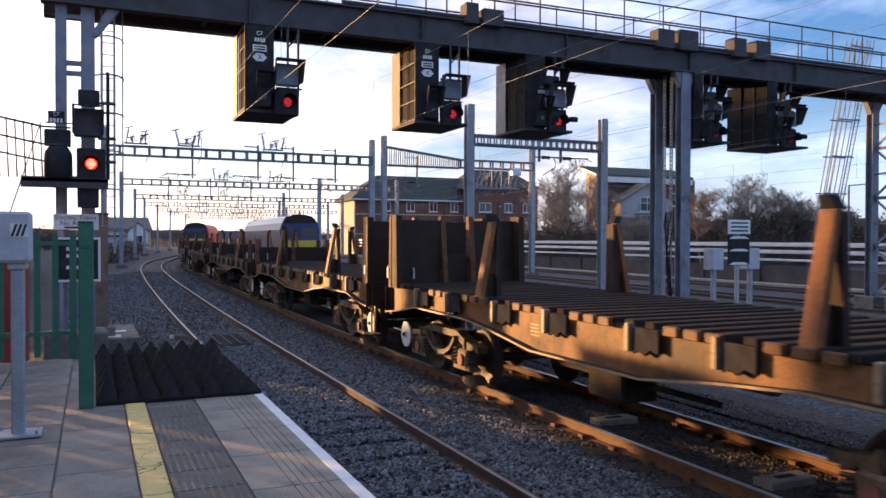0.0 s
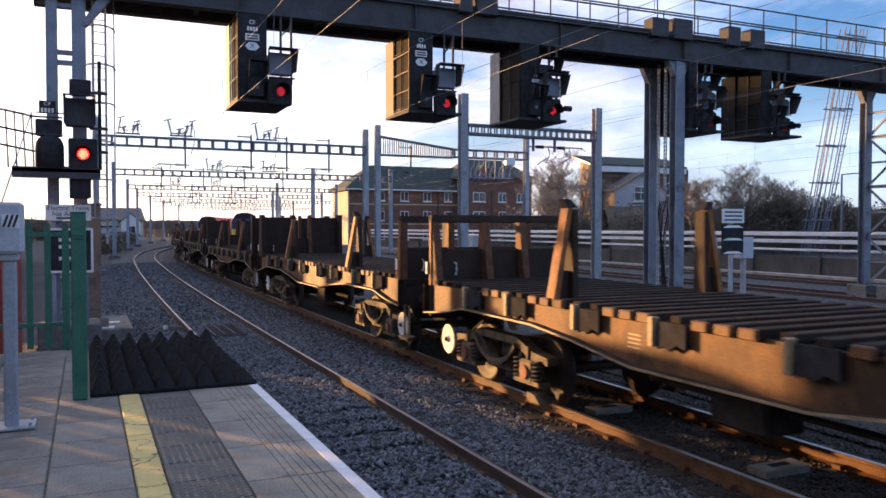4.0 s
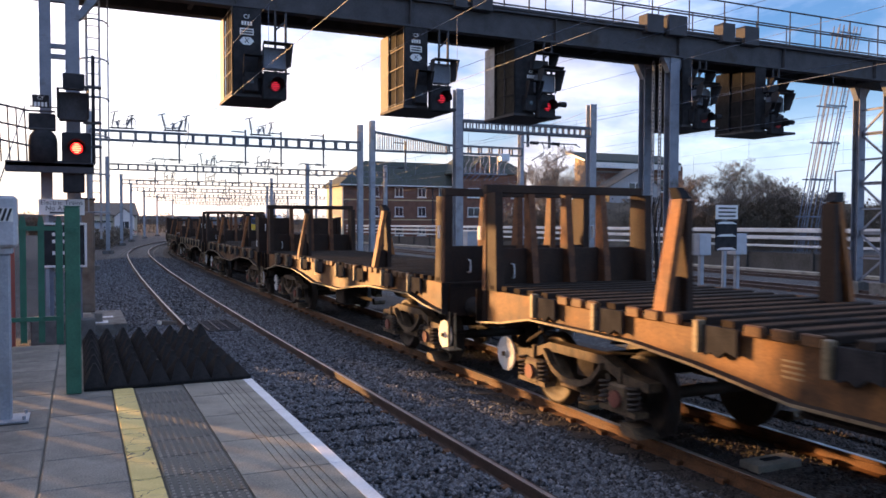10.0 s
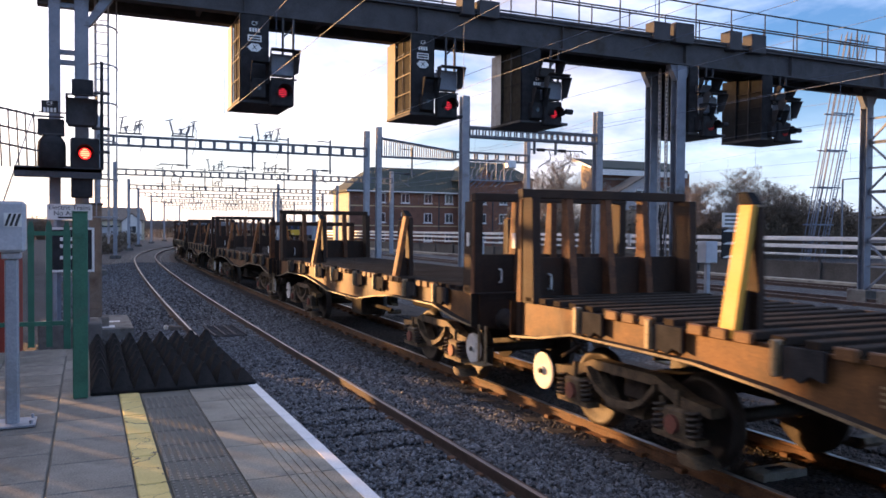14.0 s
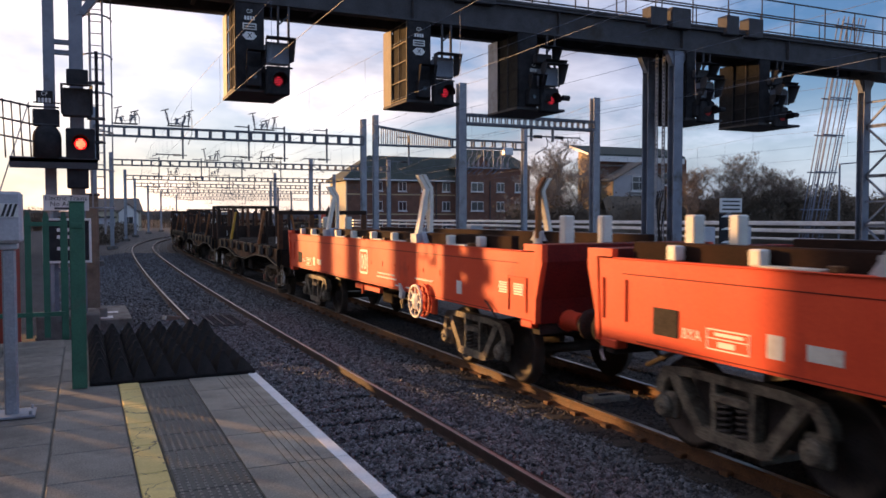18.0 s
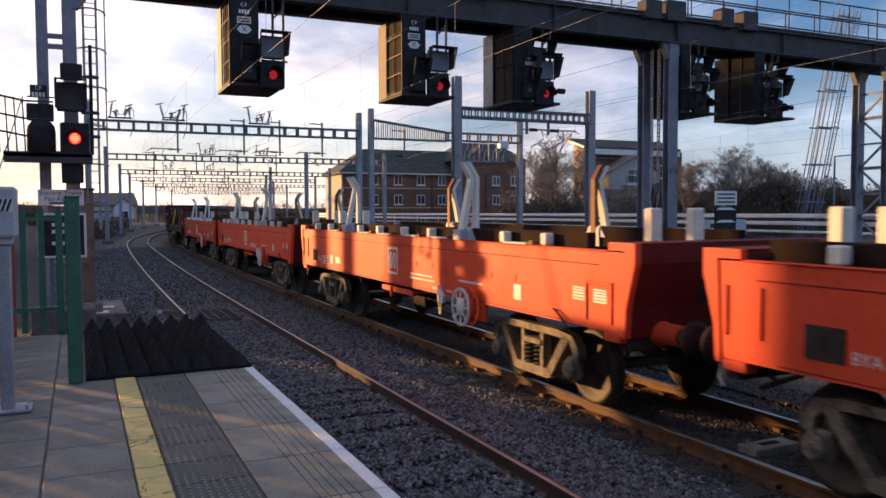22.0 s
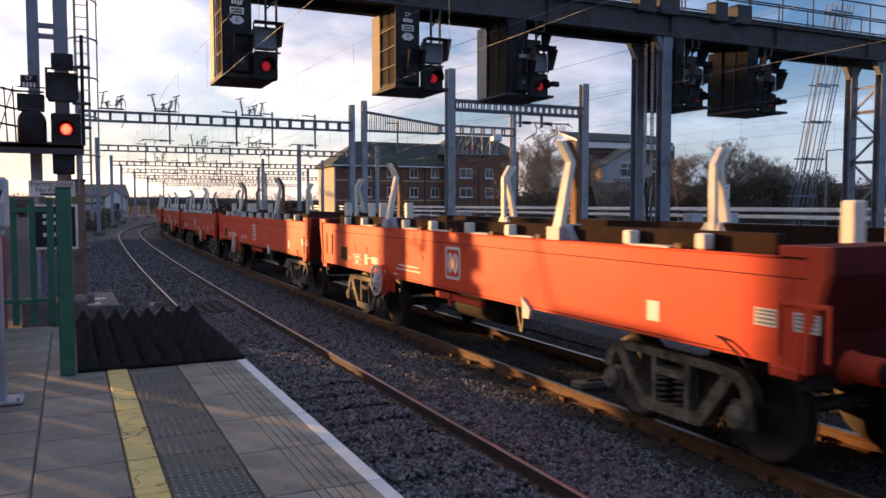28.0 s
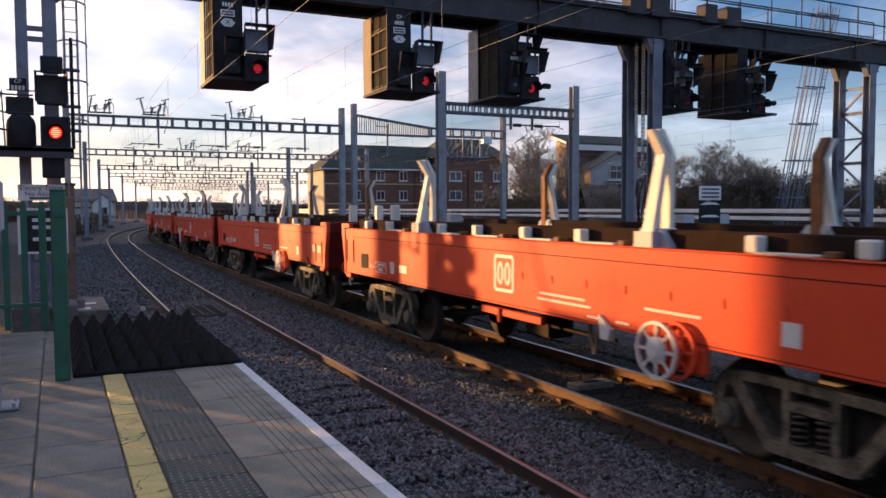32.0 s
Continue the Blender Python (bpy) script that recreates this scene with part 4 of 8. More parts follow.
def i_column(x, y, z0, z1, w=0.30, d=0.30, m=M_GANTRY):
    """A rolled H-section standing upright."""
    a, f, k = w / 2, d / 2, 0.014
    t = f - 0.025
    prof = [(-a, -f), (a, -f), (a, -t), (k, -t), (k, t), (a, t), (a, f), (-a, f), (-a, t), (-k, t), (-k, -t), (-a, -t)]
    return Build().prism([(x + u, y + v) for u, v in prof], z0, z1, "z")


def plinth(x, y, s=0.55, h=0.55):
    return Build().cbox(x - s, x + s, y - s, y + s, -0.27, h - 0.25, 0.03)


# left pair of legs
for x in (-0.62, -0.09):
    part("leg", i_column(x, 19.0, 0.25, GZ0, 0.22 if x < -0.3 else 0.28, 0.25), M_GANTRY, gan)
for z in (1.2, 2.4, 3.6, 5.88, 6.1, 7.1):
    part("leg_tie", Build().cbox(-0.52, -0.22, 18.95, 19.05, z, z + 0.10, 0.008), M_GANTRY, gan)
part("leg_plinth", Build().cbox(-0.95, 0.30, 18.65, 19.6, -0.27, 0.3, 0.03), M_SLEEPER, gan, "stained concrete plinth")
part("knee_brace", Build().prism([(-0.05, 6.75), (0.08, 6.75), (0.55, GZ0), (0.3, GZ0)], 18.85, 19.1, "y"), M_GANTRY, gan)
# middle and right pairs of legs
for xc, lattice in ((16.3, False), (26.1, True)):
    for y in (18.9, 20.1):
        part("leg", i_column(xc, y, 0.0, GZ0, 0.34, 0.28), M_GANTRY, gan)
        part("leg_cap", Build().prism([(xc - 0.17, GZ0 - 0.45), (xc + 0.17, GZ0 - 0.45), (xc + 0.42, GZ0), (xc - 0.42, GZ0)], y - 0.1, y + 0.1, "y"), M_GANTRY, gan)
        part("leg_plinth", plinth(xc, y, 0.4), M_SLEEPER, gan, "concrete plinth")
    if lattice:
        z, k = 0.3, 0
        while z < GZ0 - 0.8:
            b = Build()
            b.bar((xc, 19.02, z), (xc, 19.98, z + 0.85) if k % 2 else (xc, 19.98, z), 0.06, 0.07)
            b.bar((xc, 19.02, z + 0.85), (xc, 19.98, z + 0.85), 0.06, 0.07)
            if not k % 2:
                b.bar((xc, 19.98, z), (xc, 19.02, z + 0.85), 0.06, 0.07)
            part("lattice_bar", b, M_GANTRY, gan)
            z += 0.9
            k += 1
    else:
        tr = Build()
        for y in (19.30, 19.62):
            tr.box(xc - 0.13, xc - 0.09, y - 0.055, y - 0.045, 0.3, GZ0)
            tr.box(xc - 0.13, xc - 0.09, y + 0.045, y + 0.055, 0.3, GZ0)
            z = 0.4
            while z < GZ0:
                tr.box(xc - 0.12, xc - 0.10, y - 0.045, y + 0.045, z, z + 0.06)
                z += 0.12
        part("cable_tray", tr, M_GALV, gan, "bright perforated cable trays")
        for i in range(5):
            pth = [Vector((xc - 0.16, 19.12 + 0.09 * i, 3.2))]
            for k in range(7):
                pth.append(Vector((xc - 0.16 - 0.04 * math.sin(k + i), 19.12 + 0.09 * i + 0.16 * math.sin(k * 0.5 + i * 0.6), 3.2 - 0.42 * (k + 1))))
            part("hanging_cable", Build().tube(pth, 0.018, 5), M_BLACK, gan)

pil = thing("gantry_base_cabinet", "tall brown-grey cabinet at the foot of the gantry leg", "cabinet", Matrix.Translation((-0.07, 1.2, 0)))
part("case", Build().cbox(-0.02, 0.40, 19.15, 19.6, 0.25, 2.9, 0.02), M_PILLAR, pil)
part("door", Build().cbox(0.02, 0.36, 19.13, 19.15, 0.45, 2.75, 0.008), M_PILLAR, pil)
part("lid", Build().cbox(-0.05, 0.43, 19.10, 19.65, 2.9, 2.95, 0.01), M_BEAM, pil)
part("plinth", Build().cbox(0.31, 0.55, 19.0, 19.7, -0.27, 0.25, 0.02), M_SLEEPER, pil)

# ladder with safety hoops beside the left legs
LADY = 19.75
lad = thing("access_ladder", "grey steel ladder with safety hoops up the gantry leg", "ladder")
for x in (0.19, 0.46):
    part("stile", Build().bar((x, LADY, 2.95 if x < 0.3 else 2.0), (x, LADY, GZ1 + 1.0), 0.05, 0.02, (0, 1, 0)), M_GALV, lad)
z = 3.05
rm = Build().rod((0.19, LADY, 0), (0.46, LADY, 0), 0.012).mesh("rung", M_GALV)
while z < GZ1 + 0.9:
    part("rung", rm, M_GALV, lad, at=Matrix.Translation((0, 0, z)))
    z += 0.27
hb = Build()
pts = [Vector((0.325 + 0.33 * math.cos(a), LADY - 0.62 * math.sin(a), 0)) for a in np.linspace(0, math.pi, 9)]
hb.tube(pts, 0.02, 6)
hm = hb.mesh("safety_hoop", M_GALV)
for i in range(8):
    part("safety_hoop", hm, M_GALV, lad, at=Matrix.Translation((0, 0, 2.6 + i * 0.85)))
for p in pts[1:-1:2]:
    part("hoop_strap", Build().bar((p.x, p.y, 2.6), (p.x, p.y, 2.6 + 7 * 0.85), 0.03, 0.01, (0, 1, 0)), M_GALV, lad)


# ---------------------------------------------------------------- signals
def hood(b, x0, x1, z0, z1, y, reach, taper=0.0):
    """A three-sided sun hood that juts towards -y."""
    t = 0.012
    b.add([(x0, y, z1), (x1, y, z1), (x1 + taper, y - reach, z1 - 0.02), (x0 - taper, y - reach, z1 - 0.02),
           (x0, y, z1 - t), (x1, y, z1 - t), (x1 + taper, y - reach, z1 - t - 0.02), (x0 - taper, y - reach, z1 - t - 0.02)],
          [(0, 1, 2, 3), (7, 6, 5, 4), (0, 3, 7, 4), (1, 5, 6, 2), (3, 2, 6, 7), (0, 4, 5, 1)])
    for x, s in ((x0, -1), (x1, 1)):
        b.add([(x, y, z1), (x, y, z0), (x + s * taper, y - reach * 0.45, z0 + 0.02), (x + s * taper, y - reach, z1 - 0.02),
               (x - s * t, y, z1), (x - s * t, y, z0), (x + s * (taper - t), y - reach * 0.45, z0 + 0.02), (x + s * (taper - t), y - reach, z1 - 0.02)],
              [(0, 1, 2, 3), (7, 6, 5, 4), (0, 4, 5, 1), (1, 5, 6, 2), (2, 6, 7, 3), (3, 7, 4, 0)])


def lamp_head(parent, cx, cz, y, w=0.5, h=0.6, lit=True, core_mat=None):
    """A black single-lens signal head with a round hood and a red light."""
    hd = part("signal_head", Build().cbox(cx - w / 2, cx + w / 2, y, y + 0.22, cz - h / 2, cz + h / 2, 0.03), M_BLACK, parent)
    hb_ = Build()
    n = 14
    for i in range(n):
        a0, a1 = math.pi * (-0.12 + 1.24 * i / n), math.pi * (-0.12 + 1.24 * (i + 1) / n)
        r = 0.17
        p = [(cx + r * math.cos(a), cz + r * math.sin(a)) for a in (a0, a1)]
        hb_.add([(p[0][0], y, p[0][1]), (p[1][0], y, p[1][1]), (p[1][0], y - 0.3, p[1][1]), (p[0][0], y - 0.3, p[0][1])], [(0, 1, 2, 3)])
    part("lens_hood", hb_, M_BLACK, hd)
    if lit == "dim":
        part("red_lamp", Build().lathe([(0.12, 0), (0.12, 0.01), (0.09, 0.02)], 18, Matrix.Translation((cx, y - 0.002, cz)) @ Matrix.Rotation(math.pi / 2, 4, "X")), M_RED_LAMP, hd, "dim red signal lens seen from the side")
    elif lit:
        lm = part("red_lamp", Build().lathe([(0.12, 0), (0.12, 0.01), (0.09, 0.02)], 18, Matrix.Translation((cx, y - 0.002, cz)) @ Matrix.Rotation(math.pi / 2, 4, "X")), M_RED_HALO if core_mat else M_RED_LAMP, hd, "glowing red signal lens")
        for k in (-2, -1, 0, 1, 2):
            wd = 0.095 * math.cos(k * 0.55)
            part("led_row", Build().box(cx - wd, cx + wd, y - 0.027, y - 0.023, cz + k * 0.042 - 0.009, cz + k * 0.042 + 0.009), core_mat or M_RED_CORE, lm)
    else:
        part("dark_lens", Build().lathe([(0.11, 0), (0.11, 0.01), (0.07, 0.02)], 18, Matrix.Translation((cx, y - 0.002, cz)) @ Matrix.Rotation(math.pi / 2, 4, "X")), M_PANE, hd)
    return hd


def id_plate(parent, cx, cz, y, lines, w=0.34, h=0.30, size=0.13):
    pl = part("number_plate", Build().cbox(cx - w / 2, cx + w / 2, y - 0.012, y, cz - h / 2, cz + h / 2, 0.004), M_BLACK, parent, "small black plate with white characters")
    for i, s in enumerate(lines):
        z = cz + h / 2 - (i + 0.5) * h / len(lines)
        if s == "-":
            for k in range(4):
                bx = cx - 0.12 + 0.065 * k
                part("text_bar", Build().box(bx, bx + 0.045, y - 0.016, y - 0.012, z - 0.045, z + 0.045), M_SIGNW, pl)
        else:
            writing(s, size, Matrix.Translation((cx, y - 0.015, z)) @ FACE_S, M_SIGNW, pl)


M_MESH = material("dark_mesh_guard", (0.03, 0.029, 0.026), (0.06, 0.056, 0.048), 0.9, 0, 6, 120, 0.3, spec=0.05)
# Near-black copy of the guard; the far signal's shade is in this colour.
M_MESH_SHADED = material("shaded_mesh_guard", (0.011, 0.012, 0.014), (0.024, 0.026, 0.029), 0.9, 0, 6, 120, 0.3, spec=0.05)
M_PLATE = material("pale_cage_sheet", (0.2, 0.19, 0.17), (0.29, 0.275, 0.25), 0.7, 0.1, 4, 60, 0.1)


def gantry_signal(x0, x1, hx, plates=True, wide=1.0, cross=True, lit=True, cage=None):
    """A hanging signal cage: side lattice, backboard, heads and plates. x0, x1: its sides; hx: the middle of the main head."""
    g = thing("gantry_signal", "black railway signal showing red in a steel cage under the gantry", "railway signal", group="gantry signals")
    cage = cage or M_CAGE
    z0, z1, yb = 5.38, GZ0 - 0.004, 20.45
    fy = GF + 0.02
    ys = yb - 0.58
    part("side_panel", Build().box(x0, x0 + 0.02, ys, yb, z0, z1), cage, g, "steel side sheet")
    part("mesh_side", Build().box(x0 + 0.05, x0 + 0.065, fy + 0.025, ys, z0, z1), M_MESH_SHADED if cage is M_MESH_SHADED else M_MESH, g, "dark fine mesh guard")
    rib_mat = M_CAGE if cage in (M_CAGE, M_PLATE) else M_BLACK
    for y in (fy, ys - 0.04):
        part("cage_post", Build().cbox(x0 - 0.01, x0 + 0.03, y, y + 0.03, z0, z1, 0.004), rib_mat, g)
    part("cage_post", Build().cbox(x0 + 0.0, x0 + 0.03, (fy + ys) / 2, (fy + ys) / 2 + 0.025, z0, z1, 0.004), M_BEAM, g)
    for k in range(5):
        z = z0 + 0.03 + k * 0.48
        part("cage_bar", Build().bar((x0 - 0.005, fy, z), (x0 - 0.005, ys - 0.04, z), 0.016, 0.022), rib_mat, g)
    xm = hx - 0.36 * wide
    part("backboard", Build().box(x0, xm + 0.10, fy, fy + 0.02, z0, z1), M_BLACK, g)
    part("floor_tray", Build().cbox(x0 - 0.02, x1, fy, yb, z0 - 0.07, z0, 0.01), M_BEAM, g)
    part("back_panel", Build().box(x0 + 0.14, xm + 0.10, yb - 0.03, yb, z0, z1), M_BLACK, g)
    if not plates:
        part("mount_plate", Build().box(hx - 0.255, hx + 0.18, fy + 0.021, fy + 0.03, 5.4, 6.62), M_BLACK, g)
    for x in (hx + 0.05, hx + 0.30):
        part("hanger", Build().cbox(x, x + 0.05, fy, fy + 0.06, z0 + 0.4, z1, 0.006), M_BEAM, g)
    part("hanger_brace", Build().bar((hx + 0.06, fy + 0.03, 6.9), (hx + 0.32, fy + 0.03, 7.15), 0.04, 0.04), M_BEAM, g)
    # main head with the indicator above
    lamp_head(g, hx, 5.55, fy - 0.28, 0.56, 0.62, lit)
    ind = part("route_indicator", Build().cbox(hx - 0.27, hx + 0.27, fy - 0.25, fy, 5.95, 6.42, 0.02), M_GANTRY, g, "grey box with a flared hood")
    hdB = Build()
    hood(hdB, hx - 0.28, hx + 0.28, 5.98, 6.52, fy - 0.24, 0.42, 0.06)
    part("indicator_hood", hdB, M_BEAM, ind)
    if not plates:
        up = part("upper_indicator", Build().cbox(hx - 0.40, hx + 0.08, fy - 0.22, fy, 6.56, 6.80, 0.02), M_BEAM, g, "dark box with a wide flared hood")
        uh = Build()
        hood(uh, hx - 0.42, hx + 0.10, 6.58, 6.96, fy - 0.20, 0.40, 0.10)
        part("upper_hood", uh, M_BLACK, up)
        wedge = Build().add([(hx - 0.30, fy - 0.26, 5.94), (hx + 0.30, fy - 0.26, 5.94), (hx + 0.34, fy - 0.60, 6.60), (hx - 0.34, fy - 0.60, 6.60),
                             (hx - 0.27, fy - 0.245, 5.94), (hx + 0.27, fy - 0.245, 5.94), (hx + 0.27, fy - 0.245, 6.52), (hx - 0.27, fy - 0.245, 6.52)],
                            [(3, 2, 6, 7), (0, 3, 7, 4), (1, 5, 6, 2), (0, 4, 5, 1)])
        part("wedge_hood", wedge, M_BEAM, ind)
        part("long_hood", Build().rod((hx + 0.30, fy - 0.42, 5.62), (hx + 0.50, fy - 0.42, 5.62), 0.075, 12), M_BLACK, g)
    for zc in (5.90, 6.46):
        part("clamp_bar", Build().cbox(hx - 0.22, hx + 0.40, fy - 0.05, fy + 0.02, zc, zc + 0.035, 0.005), M_BEAM, g)
    # small subsidiary head
    sx = x0 + 0.40
    s_ = part("subsidiary_signal", Build().cbox(sx - 0.17, sx + 0.17, fy - 0.2, fy, 5.42, 5.86, 0.02), M_BLACK, g)
    sh = Build()
    hood(sh, sx - 0.17, sx + 0.17, 5.72, 6.22, fy - 0.18, 0.34, 0.05)
    part("subsidiary_hood", sh, M_BLACK, s_)
    part("small_lens", Build().lathe([(0.055, 0), (0.055, 0.012)], 12, Matrix.Translation((sx, fy - 0.202, 5.64)) @ Matrix.Rotation(math.pi / 2, 4, "X")), M_PANE, s_)
    if plates:
        px = (x0 + xm) / 2 + 0.05
        id_plate(g, px, 7.08, fy, ("CF", "-"))
        pb2 = part("notice_plate", Build().cbox(px - 0.16, px + 0.16, fy - 0.014, fy, 6.74, 6.89, 0.004), M_SIGNW, g)
        for k in range(2):
            part("text_bar", Build().box(px - 0.13, px + 0.13, fy - 0.018, fy - 0.014, 6.765 + 0.06 * k, 6.80 + 0.06 * k), M_INK, pb2)
        dm = part("cross_plate", Build().prism([(px - 0.17, 6.60), (px - 0.08, 6.69), (px + 0.08, 6.69), (px + 0.17, 6.60), (px + 0.08, 6.51), (px - 0.08, 6.51)], fy - 0.014, fy, "y"), M_SIGNW, g, "white six-sided plate with a black X")
        writing("X", 0.16, Matrix.Translation((px, fy - 0.017, 6.60)) @ FACE_S, M_INK, dm)
    else:
        id_plate(g, x0 + 0.5, 6.45, fy, ("CF", "-"), 0.26, 0.26, 0.11)
    return g


# Cage colours differ to carry how sunlit or shaded each signal looks.
gantry_signal(3.25, 4.52, 4.18, cage=M_PLATE)
gantry_signal(7.52, 9.0, 8.43)
gantry_signal(10.74, 12.25, 11.6, plates=False, cage=M_GANTRY)
gantry_signal(16.55, 18.0, 17.15, plates=False, cage=M_BLACK, lit="dim")
gantry_signal(19.5, 21.3, 20.2, plates=False, cage=M_MESH_SHADED, lit="dim")

# the signal beside the left legs, with its platform and sloping stair
ls = thing("post_signal", "black railway signal showing red on a small access platform", "railway signal")
LY = 18.3
lamp_head(ls, -0.03, 3.92, LY - 0.05, 0.56, 0.66, core_mat=M_RED_NEAR)
ti = part("route_indicator", Build().cbox(-0.36, 0.19, LY - 0.05, LY + 0.25, 4.5, 5.08, 0.02), M_BEAM, ls, "dark grey box with a hood")
hbt = Build()
hood(hbt, -0.36, 0.19, 4.52, 5.14, LY - 0.05, 0.3, 0.03)
part("indicator_hood", hbt, M_BEAM, ti)
part("upper_box", Build().cbox(-0.28, 0.14, LY - 0.02, LY + 0.25, 5.16, 5.48, 0.02), M_BLACK, ls)
id_plate(ls, -0.69, 4.86, LY - 0.02, ("CF", "-"), 0.31, 0.26, 0.11)
part("plate_bar", Build().rod((-0.9, LY, 4.75), (-0.3, LY, 4.75), 0.015), M_BEAM, ls)
part("equipment_box", Build().cbox(-0.92, -0.42, LY, LY + 0.28, 4.28, 4.62, 0.02), M_BLACK, ls)
sb = Build()
sb.lathe([(0.27, -0.32), (0.27, 0.14), (0.25, 0.24), (0.19, 0.33), (0.10, 0.38), (0.03, 0.39)], 18, Matrix.Translation((-0.66, LY + 0.10, 3.92)))
part("domed_head", sb, M_BLACK, ls, smooth=True)
part("platform_floor", Build().box(-1.35, 0.30, LY - 0.05, LY + 0.6, 3.53, 3.60).box(-1.35, 0.30, LY - 0.05, LY - 0.03, 3.40, 3.63), M_BEAM, ls)
part("conduit", Build().rod((0.30, LY + 0.1, 3.6), (0.30, LY + 0.1, 5.9), 0.035, 8), M_BLACK, ls)
for z in (3.95, 4.45, 5.2):
    part("conduit_clamp", Build().cbox(0.1, 0.46, LY + 0.06, LY + 0.14, z, z + 0.05, 0.008), M_BEAM, ls)
part("control_box", Build().cbox(-0.3, 0.12, LY + 0.05, LY + 0.4, 3.0, 3.45, 0.02), M_BLACK, ls)
for z in (3.95, 4.3, 4.66):
    part("guard_rail", Build().rod((-0.95, LY, z), (-0.42, LY, z), 0.02), M_BEAM, ls)
    part("guard_rail", Build().rod((-0.95, LY, z), (-1.75, LY + 0.05, z + 0.16), 0.022), M_BEAM, ls)
for i in range(6):
    xx = -0.95 - 0.155 * i
    part("guard_post", Build().rod((xx, LY, 3.6), (xx - 0.04, LY, 4.7 + 0.03 * i), 0.016), M_BEAM, ls)
sr = Build()
sr.bar((-0.98, LY + 0.02, 4.75), (-1.75, LY + 0.02, 2.2), 0.022, 0.03, (0, 1, 0))
part("sloping_strut", sr, M_GANTRY, ls)

# ---------------------------------------------------------------- overhead line
def mast(parent, x, y, top, w=0.3, base=-0.27):
    return part("mast", i_column(x, y, base, top, w, w), M_GALV, parent)


def boom(parent, xa, xb, y, z0, z1, taper=None):
    """A ladder boom: two chords with uprights between. taper: height of the far end."""
    b = Build()
    step, hw = (0.75, 0.06) if y > 35 and taper is None else (0.30, 0.022)
    zb1 = z1 if taper is None else z0 + taper
    for d in (-0.18, 0.18):
        b.bar((xa, y + d, z0), (xb, y + d, z0), 0.09, 0.10)
        b.bar((xa, y + d, z1), (xb, y + d, zb1), 0.09, 0.10)
    n = max(2, int(abs(xb - xa) / step))
    for i in range(n + 1):
        t = i / n
        xx = xa + (xb - xa) * t
        for d in (-0.18, 0.18):
            b.box(xx - hw, xx + hw, y + d - 0.03, y + d + 0.03, z0, z1 + (zb1 - z1) * t)
    part("boom", b, M_PORTAL, parent)


def drop_arm(parent, x, y, ztop, zbot=4.95, reach=1.45):
    """A post hung from the boom with an insulated level arm and a bent register tube below it."""
    up = 0.42 if y > 35 else 0.0
    part("drop_post", Build().bar((x, y, ztop + up), (x, y, zbot + 0.78), 0.09, 0.09, (0, 1, 0)), M_PORTAL, parent)
    z = zbot + 0.98
    w = -1 if y > 35 else 1
    c = Build()
    c.rod((x - w * 0.22, y, z), (x + w * reach, y, z + 0.03), 0.03)
    c.tube([(x + w * 0.75, y, z), (x + w * 0.82, y, z - 0.16), (x + w * 0.84, y, z - 0.4), (x + w * 0.70, y, z - 0.5), (x + w * 0.2, y, z - 0.78)], 0.024, 5)
    c.rod((x + w * (reach - 0.12), y, z + 0.02), (x + w * (reach + 0.2), y, z - 0.1), 0.02)
    part("register_arm", c, M_PORTAL, parent)
    if y > 35:
        part("upper_arm", Build().rod((x - 0.05, y, ztop + 0.28), (x - 0.8, y, ztop + 0.30), 0.035), M_PORTAL, parent)
    disc = [(0.03, 0.1)]
    for k in range(6):
        disc += [(0.03, 0.14 + 0.07 * k), (0.078, 0.15 + 0.07 * k), (0.078, 0.17 + 0.07 * k), (0.03, 0.18 + 0.07 * k)]
    part("insulator", Build().lathe(disc, 8, Matrix.Translation((x, y, z)) @ Matrix.Rotation(w * math.pi / 2, 4, "Y")), M_BEAM, parent)


def clutter(parent, x, y, z, seed=0):
    """Small switch gear standing on a boom: leaning insulator stacks, contact blades and looping jumpers."""
    r = random.Random(seed)
    b = Build()
    b.bar((x - 0.62, y, z + 0.12), (x + 0.62, y, z + 0.12), 0.10, 0.08)
    i = Build()
    for k, xx in enumerate((-0.52, -0.18, 0.20, 0.50)):
        lean = r.uniform(-0.22, 0.22)
        hh = (0.9, 0.4, 0.55, 0.8)[k] * r.uniform(0.85, 1.1)
        p, q = Vector((x + xx, y, z + 0.12)), Vector((x + xx + lean, y, z + 0.12 + hh))
        b.bar(p, q, 0.055, 0.055, (0, 1, 0))
        b.bar(q + Vector((-0.22, 0, -0.08)), q + Vector((0.2, 0, 0.04)), 0.05, 0.05)
        for f in (0.3, 0.45, 0.6, 0.75):
            c = p.lerp(q, f)
            i.rod(c, c + Vector((0, 0, 0.05)), 0.085, 7)
    b.tube([(x - 0.18, y, z + 0.6), (x - 0.05, y, z + 0.28), (x + 0.2, y, z + 0.34), (x + 0.34, y, z + 0.8)], 0.022, 4)
    b.tube([(x + 0.5, y, z + 0.9), (x + 0.72, y, z + 0.5), (x + 0.7, y, z - 0.3), (x + 0.5, y, z - 0.9)], 0.02, 4)
    part("switch_gear", b, M_BEAM, parent)
    part("insulator", i, M_INSUL, parent)


